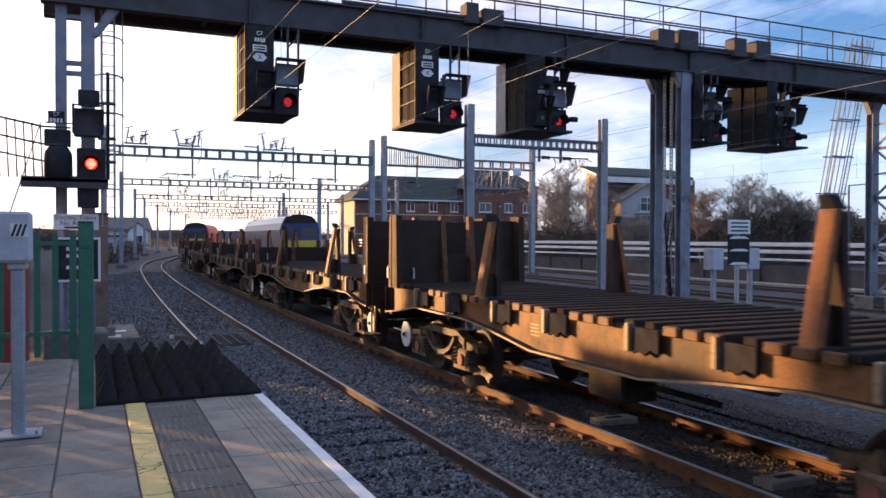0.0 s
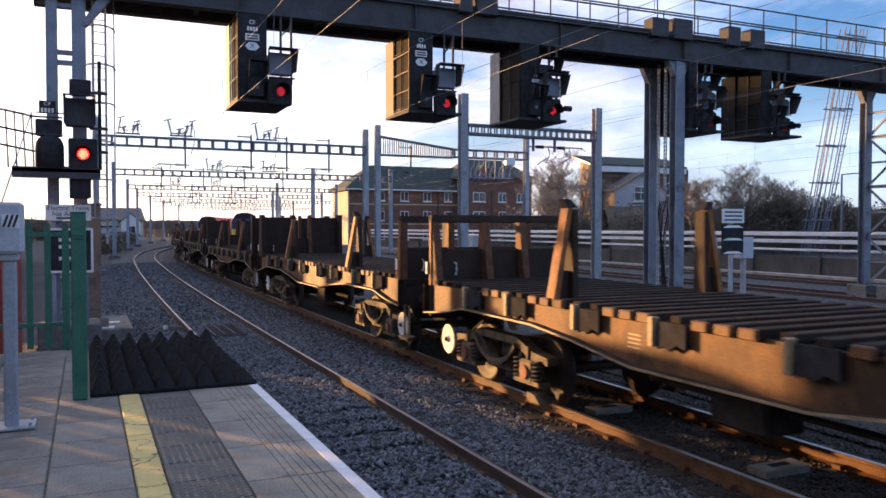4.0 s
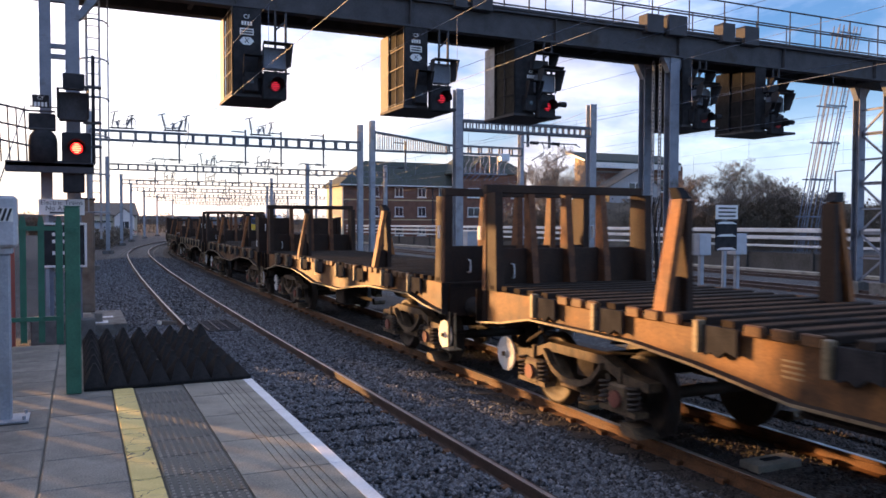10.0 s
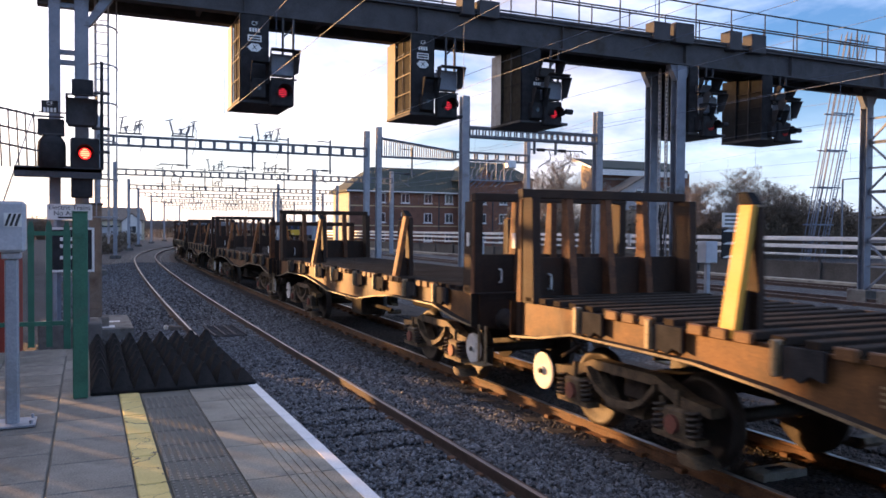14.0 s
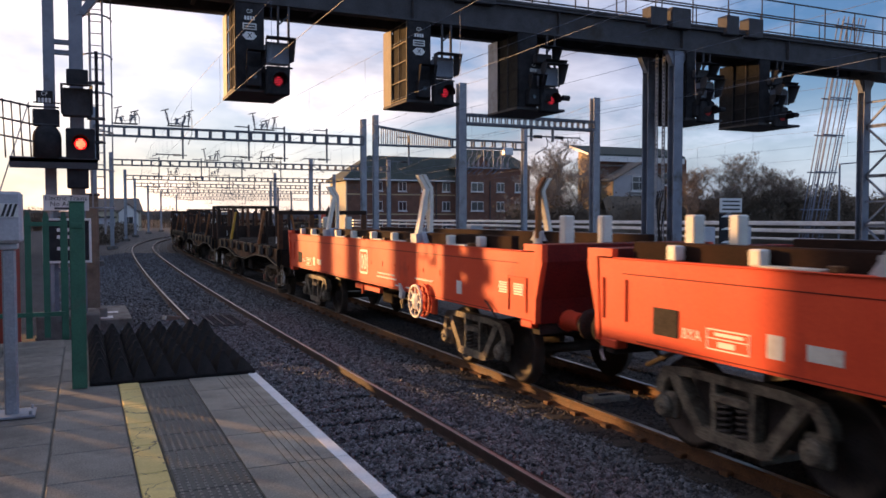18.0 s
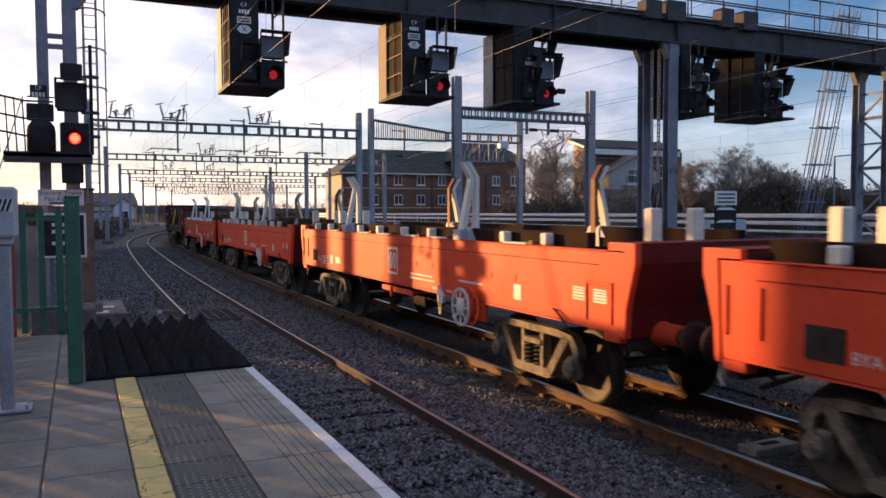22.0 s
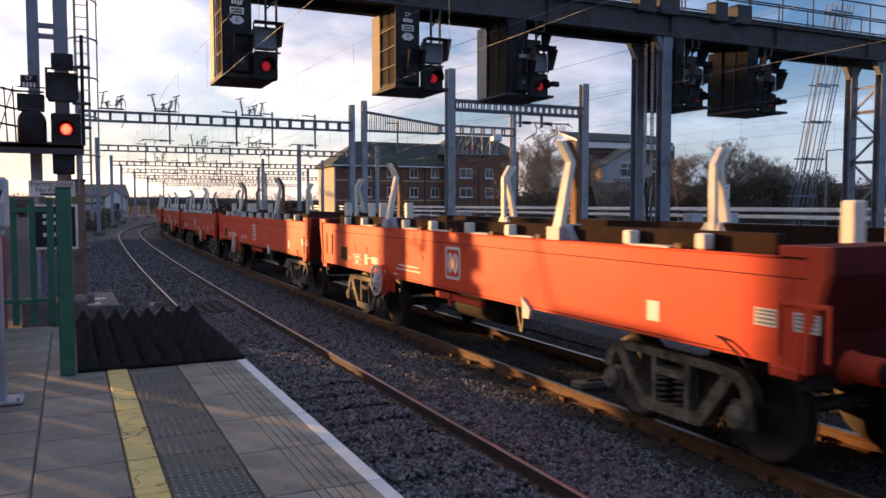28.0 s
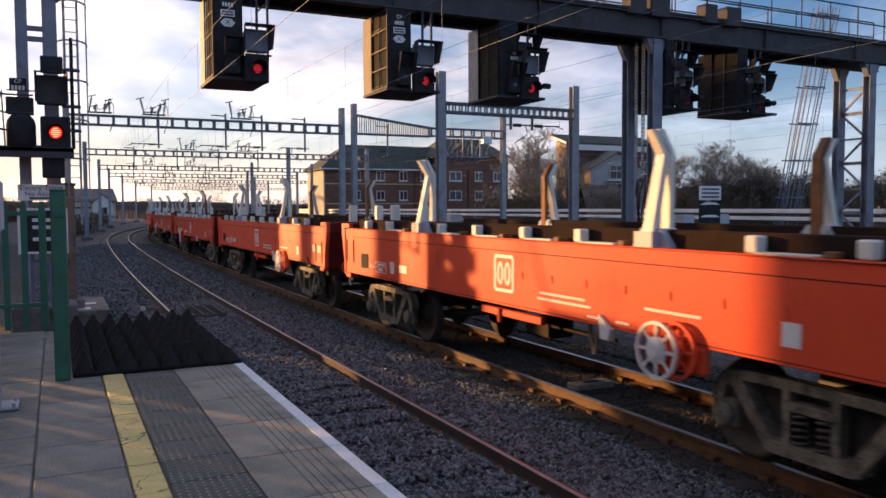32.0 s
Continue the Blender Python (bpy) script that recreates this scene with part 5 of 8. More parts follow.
def portal(y, masts, booms, arms=(), gear=()):
    p = thing("overhead_line_portal", "galvanised steel portal carrying overhead electric wires across the tracks", "overhead line portal", group="overhead portals")
    for x, top in masts:
        mast(p, x, y, top, 0.34 if y < 35 else 0.32)
        part("mast_base", Build().cbox(x - 0.45, x + 0.45, y - 0.45, y + 0.45, -0.27, 0.05, 0.03), M_SLEEPER, p)
    for xa, xb, z0, z1, tp in booms:
        boom(p, xa, xb, y, z0, z1, tp)
    for x, zt in arms:
        drop_arm(p, x, y, zt)
    for x, z in gear:
        clutter(p, x, y, z, int(y * 7 + x * 10))
    return p


portal(30.0, [(14.5, 8.0), (21.25, 7.8)], [(14.67, 21.1, 6.33, 6.70, None)], [(17.9, 6.4), (19.0, 6.4)], [])
portal(47.0, [(0.55, 8.4), (15.95, 8.5), (16.75, 8.8), (27.5, 8.6)], [(0.6, 15.9, 6.9, 7.4, None), (16.9, 22.0, 6.95, 8.1, 0.55), (22.0, 27.5, 7.0, 7.5, None)],
       [(5.2, 7.4), (8.9, 7.4), (11.0, 7.4), (13.6, 7.4), (19.0, 7.2)], [(2.2, 7.45), (5.0, 7.45), (9.8, 7.45)])
iso = thing("isolator_frame", "grey frame of switch gear with stacked insulators and looping cables", "switch gear", Matrix.Translation((2.1, 0, 0)))
for x in (22.0, 22.7, 23.3):
    part("upright", Build().cbox(x - 0.03, x + 0.03, 46.4, 46.46, 5.6, 7.05, 0.008), M_GALV, iso)
part("cross_bar", Build().cbox(21.9, 23.4, 46.36, 46.398, 6.95, 7.03, 0.008), M_GALV, iso)
part("cross_bar", Build().cbox(20.7, 24.0, 46.36, 46.398, 5.62, 5.70, 0.008), M_GALV, iso)
part("box", Build().cbox(23.5, 24.15, 46.3, 46.7, 6.55, 7.05, 0.03), M_BARRIER, iso)
part("hanger", Build().cbox(22.65, 22.75, 46.4, 47.0, 7.0, 7.1, 0.01), M_GALV, iso)
for x in (20.9, 21.25, 21.6, 22.0, 22.35, 23.0, 23.4, 23.8):
    st = Build()
    st.lathe([(0.03, 0), (0.08, 0.02), (0.03, 0.08), (0.08, 0.1), (0.03, 0.16), (0.08, 0.18), (0.03, 0.24), (0.08, 0.26), (0.03, 0.34)], 10, Matrix.Translation((x, 46.43, 5.72)))
    part("insulator", st, M_INSUL, iso)
    part("jumper_cable", Build().tube([(x, 46.43, 6.05), (x - 0.3, 46.2, 5.8), (x - 0.7, 45.9, 5.5), (x - 1.1, 45.8, 5.2)], 0.022), M_WIRE, iso)
    part("jumper_cable", Build().tube([(x, 46.43, 6.05), (x + 0.12, 46.5, 6.35), (x + 0.34, 46.7, 6.42), (x + 0.5, 46.9, 6.75), (x + 0.45, 47.0, 7.05)], 0.022), M_INSUL, iso)
portal(72.0, [(2.2, 7.9), (19.3, 7.9), (27.0, 8.0)], [(2.3, 19.2, 6.85, 7.3, None), (19.4, 27.0, 6.85, 7.3, None)], [(6.0, 7.2), (9.5, 7.2), (13.0, 7.2), (16.5, 7.2)], [(10.4, 7.35), (15.2, 7.35)])
portal(97.0, [(4.4, 7.9), (21.5, 7.9), (29.0, 7.9)], [(4.5, 21.4, 6.8, 7.25, None), (21.5, 29.0, 6.8, 7.25, None)], [(8.0, 7.2), (11.5, 7.2), (16.0, 7.2), (19.0, 7.2)], [(9.6, 7.3), (14.2, 7.3)])
portal(118.0, [(6.6, 7.9), (25.5, 7.9), (33.0, 7.9)], [(6.7, 25.4, 6.8, 7.25, None), (25.5, 33.0, 6.8, 7.25, None)], [(11.0, 7.2), (15.0, 7.2), (20.0, 7.2)])
portal(142.0, [(10.0, 7.9), (32.0, 7.9), (42.0, 7.9)], [(10.1, 31.9, 6.8, 7.25, None), (32.0, 42.0, 6.8, 7.25, None)], [(15.0, 7.2), (20.0, 7.2), (25.0, 7.2)])
portal(165.0, [(14.0, 7.9), (40.0, 7.9)], [(14.1, 39.9, 6.8, 7.25, None)], [(20.0, 7.2), (26.0, 7.2), (32.0, 7.2)])
portal(195.0, [(20.0, 7.9), (52.0, 7.9)], [(20.1, 51.9, 6.8, 7.25, None)], [(28.0, 7.2), (36.0, 7.2)])
portal(-14.0, [(-3.9, 8.0), (18.9, 8.0)], [(-3.8, 18.8, 6.9, 7.35, None)], [(3.9, 7.0), (7.6, 7.0)])

SUPPORTS = [-14.0, 30.0, 47.0, 72.0, 97.0, 118.0, 142.0, 165.0, 195.0]


def lane_xy(x, y):
    s = Vector((1, -lane_slope(y), 0)).normalized()
    return Vector((TRACK_X + lane(y), y, 0)) + s * (x - TRACK_X)


def wire_run(x, high=6.25, low=6.0, contact=5.05):
    w = thing("overhead_wires", "thin weathered overhead contact and catenary wires above a track", "overhead wires", group="overhead wires")
    kp, cp = [], []
    for ya, yb in zip(SUPPORTS[:-1], SUPPORTS[1:]):
        n = 8
        for i in range(n):
            t0, t1 = i / n, (i + 1) / n
            a, b = lane_xy(x, ya + (yb - ya) * t0), lane_xy(x, ya + (yb - ya) * t1)
            stag = [0.06 * (1 - 2 * t) for t in (t0, t1)]
            za, zb = (high - min(0.3, high - low) * 4 * t * (1 - t) for t in (t0, t1))
            kp += [(a.x + stag[0], a.y, za)]
            cp += [(a.x + stag[0], a.y, contact)]
            if i:
                part("dropper", Build().rod((a.x + stag[0], a.y, za), (a.x + stag[0], a.y, contact), 0.004, 4), M_WIRE, w)
    part("contact_wire", Build().tube(cp, 0.0042), M_WIRE, w)
    part("catenary_wire", Build().tube(kp, 0.0042), M_WIRE, w)


for x, hi in ((TRACK_X, 6.35), (TRAIN_X, 6.55), (12.2, 6.3), (16.6, 6.3), (25.0, 6.4), (30.5, 6.4)):
    wire_run(x, hi)
fd = thing("feeder_wires", "bare feeder wires strung high beside the tracks", "overhead wires")
for x, z in ((10.2, 7.2), (14.4, 7.9), (21.2, 7.6), (28.4, 8.0)):
    fp = []
    for ya, yb in zip(SUPPORTS[:-1], SUPPORTS[1:]):
        for i in range(6):
            t0 = i / 6
            a = lane_xy(x, ya + (yb - ya) * t0)
            fp.append((a.x, a.y, z - 1.6 * t0 * (1 - t0)))
    part("feeder_wire", Build().tube(fp, 0.007), M_WIRE, fd)

# ---------------------------------------------------------------- white triple rail barrier and low wall
br = thing("track_barrier", "long pale triple-rail steel barrier on posts above a dark low wall", "barrier")
for z, hh in ((1.14, 0.07), (1.62, 0.11), (2.04, 0.12)):
    part("rail", Build().cbox(36.7, 36.9, 12.0, 132.0, z - hh, z + hh, 0.03), M_BARRIER, br)
pm = Build().cbox(36.91, 37.03, -0.07, 0.07, -0.27, 2.1, 0.01).mesh("post", M_WALLDARK)
y = 12.0
while y < 120:
    part("post", pm, M_WALLDARK, br, at=Matrix.Translation((0, y, 0)))
    y += 4.8
part("low_wall", Build().box(37.05, 37.25, 5.0, 132.0, -0.27, 0.74), M_WALLDARK, br, "dark stained retaining wall")
# trough route and platform strip in front of the barrier
solid("cable_trough", Build().cbox(33.2, 33.9, 2.0, 180.0, -0.27, -0.02, 0.02), M_COPER, "pale concrete cable trough beside the far tracks", "cable trough", kind="structure")
solid("cable_trough", Build().cbox(20.4, 20.9, 2.0, 180.0, -0.27, 0.0, 0.02), M_COPER, "pale concrete cable trough between tracks", "cable trough", kind="structure")


# ---------------------------------------------------------------- buildings beyond
def window(parent, x, y, z, w, h, face="y"):
    wd = part("window", Build().cbox(x - w / 2, x + w / 2, y - 0.05, y + 0.05, z, z + h, 0.02), M_FRAME, parent)
    for i in (0, 1):
        a = x - w / 2 + 0.07 + i * (w - 0.07) / 2
        part("pane", Build().box(a, a + (w - 0.21) / 2, y - 0.056, y - 0.05, z + 0.08, z + h - 0.08), M_PANE, wd)
    part("sill", Build().cbox(x - w / 2 - 0.08, x + w / 2 + 0.08, y - 0.12, y + 0.05, z - 0.1, z, 0.01), M_FRAME, wd)


def gable_roof(x0, x1, y0, y1, z0, z1, over=0.4, hip=0.0):
    """A roof with its ridge along x; hip pulls the ridge ends in."""
    ym = (y0 + y1) / 2
    a, b, c, d = x0 - over, x1 + over, y0 - over, y1 + over
    v = [(a, c, z0), (b, c, z0), (b, d, z0), (a, d, z0), (a + hip, ym, z1), (b - hip, ym, z1),
         (a, c, z0 - 0.25), (b, c, z0 - 0.25), (b, d, z0 - 0.25), (a, d, z0 - 0.25)]
    f = [(0, 1, 5, 4), (2, 3, 4, 5), (1, 2, 5), (3, 0, 4), (9, 8, 7, 6), (0, 6, 7, 1), (1, 7, 8, 2), (2, 8, 9, 3), (3, 9, 6, 0)]
    return Build().add(v, f)


ap = thing("apartment_building", "three-storey brown brick apartment block with a dark hipped roof", "building", Matrix.Translation((0, 0, -0.832)) @ Matrix.Scale(1.35, 4))
part("wall", Build().box(26.9, 49.6, 85.0, 91.0, -0.27, 6.8), M_BRICK, ap, "brown brick wall")
part("end_wall", Build().box(26.75, 26.898, 84.95, 91.05, -0.27, 6.82), M_RENDERW, ap, "pale end wall")
part("roof", gable_roof(26.9, 49.4, 85.0, 91.0, 6.82, 9.7, 0.55, 4.1), M_ROOF, ap, "dark green-grey roof")
part("eaves_gutter", Build().cbox(26.3, 40.0, 84.36, 84.45, 6.62, 6.76, 0.02), M_FRAME, ap, "pale eaves gutter")
# taller cross wing
part("wing_wall", Build().box(40.3, 49.5, 83.2, 84.99, -0.27, 8.3), M_BRICK, ap, "brown brick wing")
part("wing_roof", Build().add([(39.9, 82.7, 8.3), (49.95, 82.7, 8.3), (49.95, 91.6, 8.3), (39.9, 91.6, 8.3), (42.3, 87.1, 10.75), (47.6, 87.1, 10.75)],
                              [(0, 1, 5, 4), (1, 2, 5), (2, 3, 4, 5), (3, 0, 4), (3, 2, 1, 0)]), M_ROOF, ap, "dark green-grey roof")
part("gable", Build().prism([(41.2, 8.0), (44.4, 8.0), (42.8, 9.6)], 82.9, 83.6, "y"), M_BRICK, ap, "small brick gable over the windows")
part("gable_roof", Build().prism([(40.9, 7.95), (41.15, 7.95), (42.8, 9.62), (44.45, 7.95), (44.7, 7.95), (42.8, 9.85)], 82.8, 84.5, "y"), M_ROOF, ap, "dark gable roof")
for z in (1.0, 3.2, 5.45):
    for x in (30.6, 33.55, 36.4, 39.1):
        window(ap, x, 84.96, z, 1.0, 1.1)
    for x, w in ((42.3, 1.6), (45.4, 1.0), (47.9, 1.0)):
        window(ap, x, 83.16, z, w, 1.1)
for z in (2.75, 5.0):
    part("string_course", Build().box(26.9, 40.28, 84.97, 84.995, z, z + 0.12), M_ORANGE, ap, "paler brick band")
for x in (32.1, 37.8, 44.0):
    part("downpipe", Build().cbox(x - 0.06, x + 0.06, 84.88 if x < 40 else 83.08, 84.98 if x < 40 else 83.18, -0.2, 6.7, 0.02), M_BEAM, ap)

hs = thing("brick_house", "brick house with an overhanging pale-edged flat roof and gabled wing", "building")
part("wall", Build().prism([(76.0, -0.27), (78.0, -0.27), (78.0, 10.1), (76.0, 9.45)], 53.05, 67.4, "x"), M_BRICK, hs, "brown brick wall")
# Sunward faces get a lighter brick sheet; the sunlight is in its colour.
part("side_wall", Build().prism([(76.0, -0.27), (78.0, -0.27), (78.0, 10.05), (76.0, 9.42)], 52.95, 53.048, "x"), M_ORANGE, hs, "brick side wall coloured as if sunlit")
part("roof", Build().prism([(75.3, 9.52), (75.3, 9.72), (79.2, 10.98), (79.2, 10.72)], 52.5, 66.6, "x"), M_ROOF, hs, "dark roof sloping towards the line")
part("barge_board", Build().prism([(75.25, 9.50), (75.25, 9.74), (79.25, 11.0), (79.25, 10.7)], 52.4, 52.498, "x"), M_FRAME, hs, "white barge board")
part("soffit_band", Build().box(53.4, 66.4, 75.20, 75.296, 8.86, 9.50), M_FRAME, hs, "white band under the eaves")
part("balcony_front", Build().box(53.6, 66.4, 75.7, 75.79, 8.35, 8.55), M_PILLAR, hs, "brown timber band")
for x in (60.2, 62.2, 64.4):
    window(hs, x, 75.96, 6.3, 1.3, 1.5)
    window(hs, x, 75.96, 3.2, 1.3, 1.5)
part("wing_wall", Build().prism([(54.3, -0.27), (61.5, -0.27), (61.5, 6.72), (57.9, 8.5), (54.3, 6.72)], 73.0, 75.19, "y"), M_PALEWALL, hs, "pale grey clad gabled wing")
part("wing_end", Build().box(54.2, 54.298, 72.98, 75.19, -0.27, 6.7), M_ORANGE, hs, "brick side wall coloured as if sunlit")
wr = Build()
for sgn in (-1, 1):
    wr.prism([(57.9, 8.72), (57.9, 8.52), (57.9 + sgn * 4.0, 6.46), (57.9 + sgn * 4.0, 6.64)], 72.6, 75.18, "y")
part("wing_roof", wr, M_PILLAR, hs, "brown tiled gable roof")
for z in (1.2, 3.4, 5.5):
    bal = part("balcony", Build().box(56.4, 59.2, 72.5, 72.99, z - 0.25, z - 0.1), M_FRAME, hs)
    part("balcony_rail", Build().box(56.4, 59.2, 72.5, 72.55, z + 0.85, z + 0.93), M_FRAME, bal)
    for k in range(10):
        part("balcony_bar", Build().box(56.44 + 0.3 * k, 56.48 + 0.3 * k, 72.5, 72.54, z - 0.1, z + 0.85), M_BLACK, bal)
    window(hs, 57.8, 72.96, z, 1.9, 1.6)

far_h = thing("far_house", "distant pale rendered house with grey roof beside the line", "building")
part("wall", Build().box(1.5, 11.0, 176.0, 186.0, -0.27, 4.0), M_RENDERW, far_h)
part("roof", gable_roof(1.5, 11.0, 176.0, 186.0, 4.0, 6.6, 0.4, 0.5), M_PILLAR, far_h, "brown tiled roof")
part("porch", Build().prism([(6.6, -0.27), (10.4, -0.27), (10.4, 3.6), (8.5, 5.2), (6.6, 3.6)], 174.6, 175.99, "y"), M_FRAME, far_h, "white gabled front")
part("porch_roof", Build().prism([(6.2, 3.5), (6.35, 3.35), (8.5, 5.15), (10.65, 3.35), (10.8, 3.5), (8.5, 5.42)], 174.4, 176.6, "y"), M_PILLAR, far_h, "brown gable roof")
for x in (2.6, 4.6):
    window(far_h, x, 175.96, 1.4, 1.2, 1.5)
window(far_h, 8.5, 174.56, 1.2, 1.8, 1.5)
shd = thing("trackside_shed", "small grey trackside equipment building", "shed")
part("wall", Build().box(0.0, 4.0, 118.0, 122.0, -0.27, 2.4), M_CABINET, shd)
part("roof", Build().box(-0.2, 4.2, 117.8, 122.2, 2.4, 2.6), M_ROOF, shd)

hl = Build()
n = 60
top = []
for i in range(n + 1):
    x = -900 + 2600 * i / n
    h = 9 + 12 * (noise.noise(Vector((x * 0.004, 3.1, 0))) + 0.4) + 26 * math.exp(-((x + 330) / 190) ** 2)
    top.append((x, 1500.0, max(6, h)))
v = [(x, 1500.0, -3) for x, _, _ in top] + top + [(x, 1600.0, -3) for x, _, _ in top]
hl.add(v, [(i, i + 1, n + 2 + i, n + 1 + i) for i in range(n)] + [(n + 1 + i, n + 2 + i, 2 * n + 3 + i, 2 * n + 2 + i) for i in range(n)])
solid("backdrop", hl, M_HILL, "low hazy hills on the far horizon", "hills", kind="structure")


# ---------------------------------------------------------------- trees and scrub
def bare_tree(x, y, h, seed, label, mat=None, low=0.16):
    """A short trunk with a leader; limbs leave it all the way up and end in a haze of fine twigs."""
    r = random.Random(seed)
    t = thing("bare_tree", label, "tree", group="bare winter trees")
    trunk, crown = Build(), Build()
    kids = (13, 8, 7, 6)

    def grow(p, d, ln, rad, depth, b):
        pts = [p]
        n = 4 if depth == 0 else (3 if depth < 3 else 2)
        for i in range(n):
            d = (d + Vector((r.uniform(-1, 1), r.uniform(-1, 1), r.uniform(-0.3, 0.75))) * 0.2).normalized()
            pts.append(pts[-1] + d * (ln / n))
        for i in range(n):
            b.rod(pts[i], pts[i + 1], max(0.009, rad * (1 - 0.75 * i / n)), 6 if depth == 0 else 3, max(0.008, rad * (1 - 0.75 * (i + 1) / n)))
        if depth > 3:
            return
        for k in range(kids[depth]):
            f = low + (1 - low) * (k + r.random()) / kids[depth] if depth == 0 else r.uniform(0.2, 1.0)
            i = min(n - 1, int(f * n))
            q = pts[i].lerp(pts[i + 1], f * n - i)
            a = r.uniform(0, 6.283)
            out = Vector((math.cos(a), math.sin(a), r.uniform(0.1, 0.7))).normalized()
            nd = (d * r.uniform(0.15, 0.6) + out * r.uniform(0.6, 1.0)).normalized()
            grow(q, nd, ln * (r.uniform(0.36, 0.56) * (1.15 - 0.5 * f) if depth == 0 else r.uniform(0.4, 0.62)), rad * 0.42, depth + 1, crown)
    grow(Vector((x, y, -0.27)), Vector((r.uniform(-0.08, 0.08), r.uniform(-0.08, 0.08), 1)).normalized(), h, h * 0.02, 0, trunk)
    part("trunk", trunk, mat or M_BARK, t)
    part("crown", crown, mat or M_BARK, t, "fine leafless twigs")


for i, (x, y, h) in enumerate(((46.8, 77.5, 7.7), (48.8, 76.0, 8.4), (51.0, 78.5, 7.8), (49.6, 74.0, 7.6), (54.6, 60.5, 6.0), (57.6, 60.5, 4.8), (60.4, 60.0, 6.9), (62.6, 61.0, 6.2), (65.4, 60.0, 5.4), (75.0, 62.0, 5.0), (82.0, 58.0, 4.8))):
    if x < 52:
        bare_tree(x, y, h, 20 + i, "pale leafless tree with fine twigs beside the house", M_TWIG)
    else:
        bare_tree(x, y, h, 20 + i, "leafless winter tree with fine twigs beyond the barrier", low=0.4)


def scrub(name, x0, y0, x1, y1, h, n, seed, label):
    """A thicket of many crossing twigs and small leaf clumps."""
    r = random.Random(seed)
    b = Build()
    for i in range(n):
        t = r.random()
        p = Vector((x0 + (x1 - x0) * t + r.uniform(-2, 2), y0 + (y1 - y0) * t + r.uniform(-2, 2), -0.27))
        hh = h * r.uniform(0.6, 1.0) * (0.88 + 0.12 * math.sin(t * 23 + seed))
        q = p + Vector((r.uniform(-0.5, 0.5), r.uniform(-0.5, 0.5), hh))
        b.rod(p, q, 0.05, 3, 0.012)
        for _ in range(9):
            s = p.lerp(q, r.uniform(0.2, 1.0))
            e = s + Vector((r.uniform(-0.9, 0.9), r.uniform(-0.9, 0.9), r.uniform(-0.1, 0.7)))
            b.rod(s, e, 0.014, 3, 0.006)
            c = e + Vector((r.uniform(-0.3, 0.3), r.uniform(-0.3, 0.3), r.uniform(-0.3, 0.3)))
            u = Vector((r.uniform(-1, 1), r.uniform(-1, 1), r.uniform(-1, 1))) * 0.17
            w = Vector((r.uniform(-1, 1), r.uniform(-1, 1), r.uniform(-1, 1))) * 0.15
            b.add([c - u, c + w, c + u, c - w * 0.7], [(0, 1, 2, 3)])
    return solid(name, b, M_SCRUB, label, "bushes", kind="stuff")


def bank(x0, y0, x1, y1, h, seed):
    """A solid backing with an uneven crest, added to close gaps in the thicket."""
    b = Build()
    n = 90
    d = Vector((x1 - x0, y1 - y0, 0))
    s = Vector((-d.y, d.x, 0)).normalized()
    rows = []
    for i in range(n + 1):
        p = Vector((x0, y0, 0)) + d * (i / n)
        k = h * (0.92 + 0.1 * noise.noise(p * 0.35 + Vector((seed, 0, 0))) + 0.12 * noise.noise(p * 1.3))
        rows.append([p - s * 3 + Vector((0, 0, -0.3)), p - s + Vector((0, 0, k * 0.8)), p + Vector((0, 0, k)), p + s * 4 + Vector((0, 0, -0.3))])
    b.add([q for r in rows for q in r], [(i * 4 + j, (i + 1) * 4 + j, (i + 1) * 4 + j + 1, i * 4 + j + 1) for i in range(n) for j in range(3)])
    return solid("earth_bank", b, M_SCRUB, "solid dark brown backing added to fill out the thicket", "bank", kind="structure")


bank(46.0, 80.0, 64.0, 66.0, 3.6, 1)
bank(51.0, 70.5, 118.0, 50.0, 5.0, 2)
scrub("scrub", 44.0, 78.0, 62.0, 62.0, 5.2, 900, 3, "tangled leafless brown bushes behind the barrier")
scrub("scrub", 0.5, 82.0, 7.0, 165.0, 1.5, 700, 8, "low dark brown scrub beside the curving track")
scrub("scrub", 58.0, 62.0, 115.0, 48.0, 6.3, 2600, 4, "dark brown winter thicket behind the barrier")
scrub("scrub", 60.0, 40.0, 110.0, 20.0, 3.6, 1200, 5, "dark brown winter thicket behind the barrier")
scrub("scrub", -30.0, 236.0, 26.0, 226.0, 6.0, 700, 6, "distant grey-brown leafless trees beside the line")
scrub("scrub", -16.0, 172.0, -2.0, 196.0, 4.6, 500, 9, "distant grey-brown leafless trees beside the line")
scrub("scrub", 36.0, 222.0, 80.0, 205.0, 6.5, 500, 7, "distant grey-brown leafless trees beside the line")
# ---------------------------------------------------------------- leaning lattice jib
jb = thing("lattice_jib", "thin leaning grey steel lattice crane jib", "crane jib")
J0, J1 = Vector((64.0, 55.0, -0.2)), Vector((69.4, 55.0, 22.0))
SIDE = Vector((1.35, 0, 0))
DEPTH = Vector((0, 0.45, 0))
M_JIB = material("blue_grey_jib_steel", (0.10, 0.12, 0.16), (0.17, 0.195, 0.25), 0.65, 0.1, 4, 60, 0.1)
for u, v_ in ((-1.0, -1), (-0.8, 1), (-0.62, -1), (-0.38, 1), (-0.14, -1), (0.12, 1), (0.36, -1), (0.62, -1), (1.0, -1)):
    part("chord", Build().bar(J0 + SIDE * u * 0.85 + DEPTH * v_, J1 + SIDE * u * 1.12 + DEPTH * v_, 0.075, 0.075, (0, 1, 0)), M_JIB, jb)
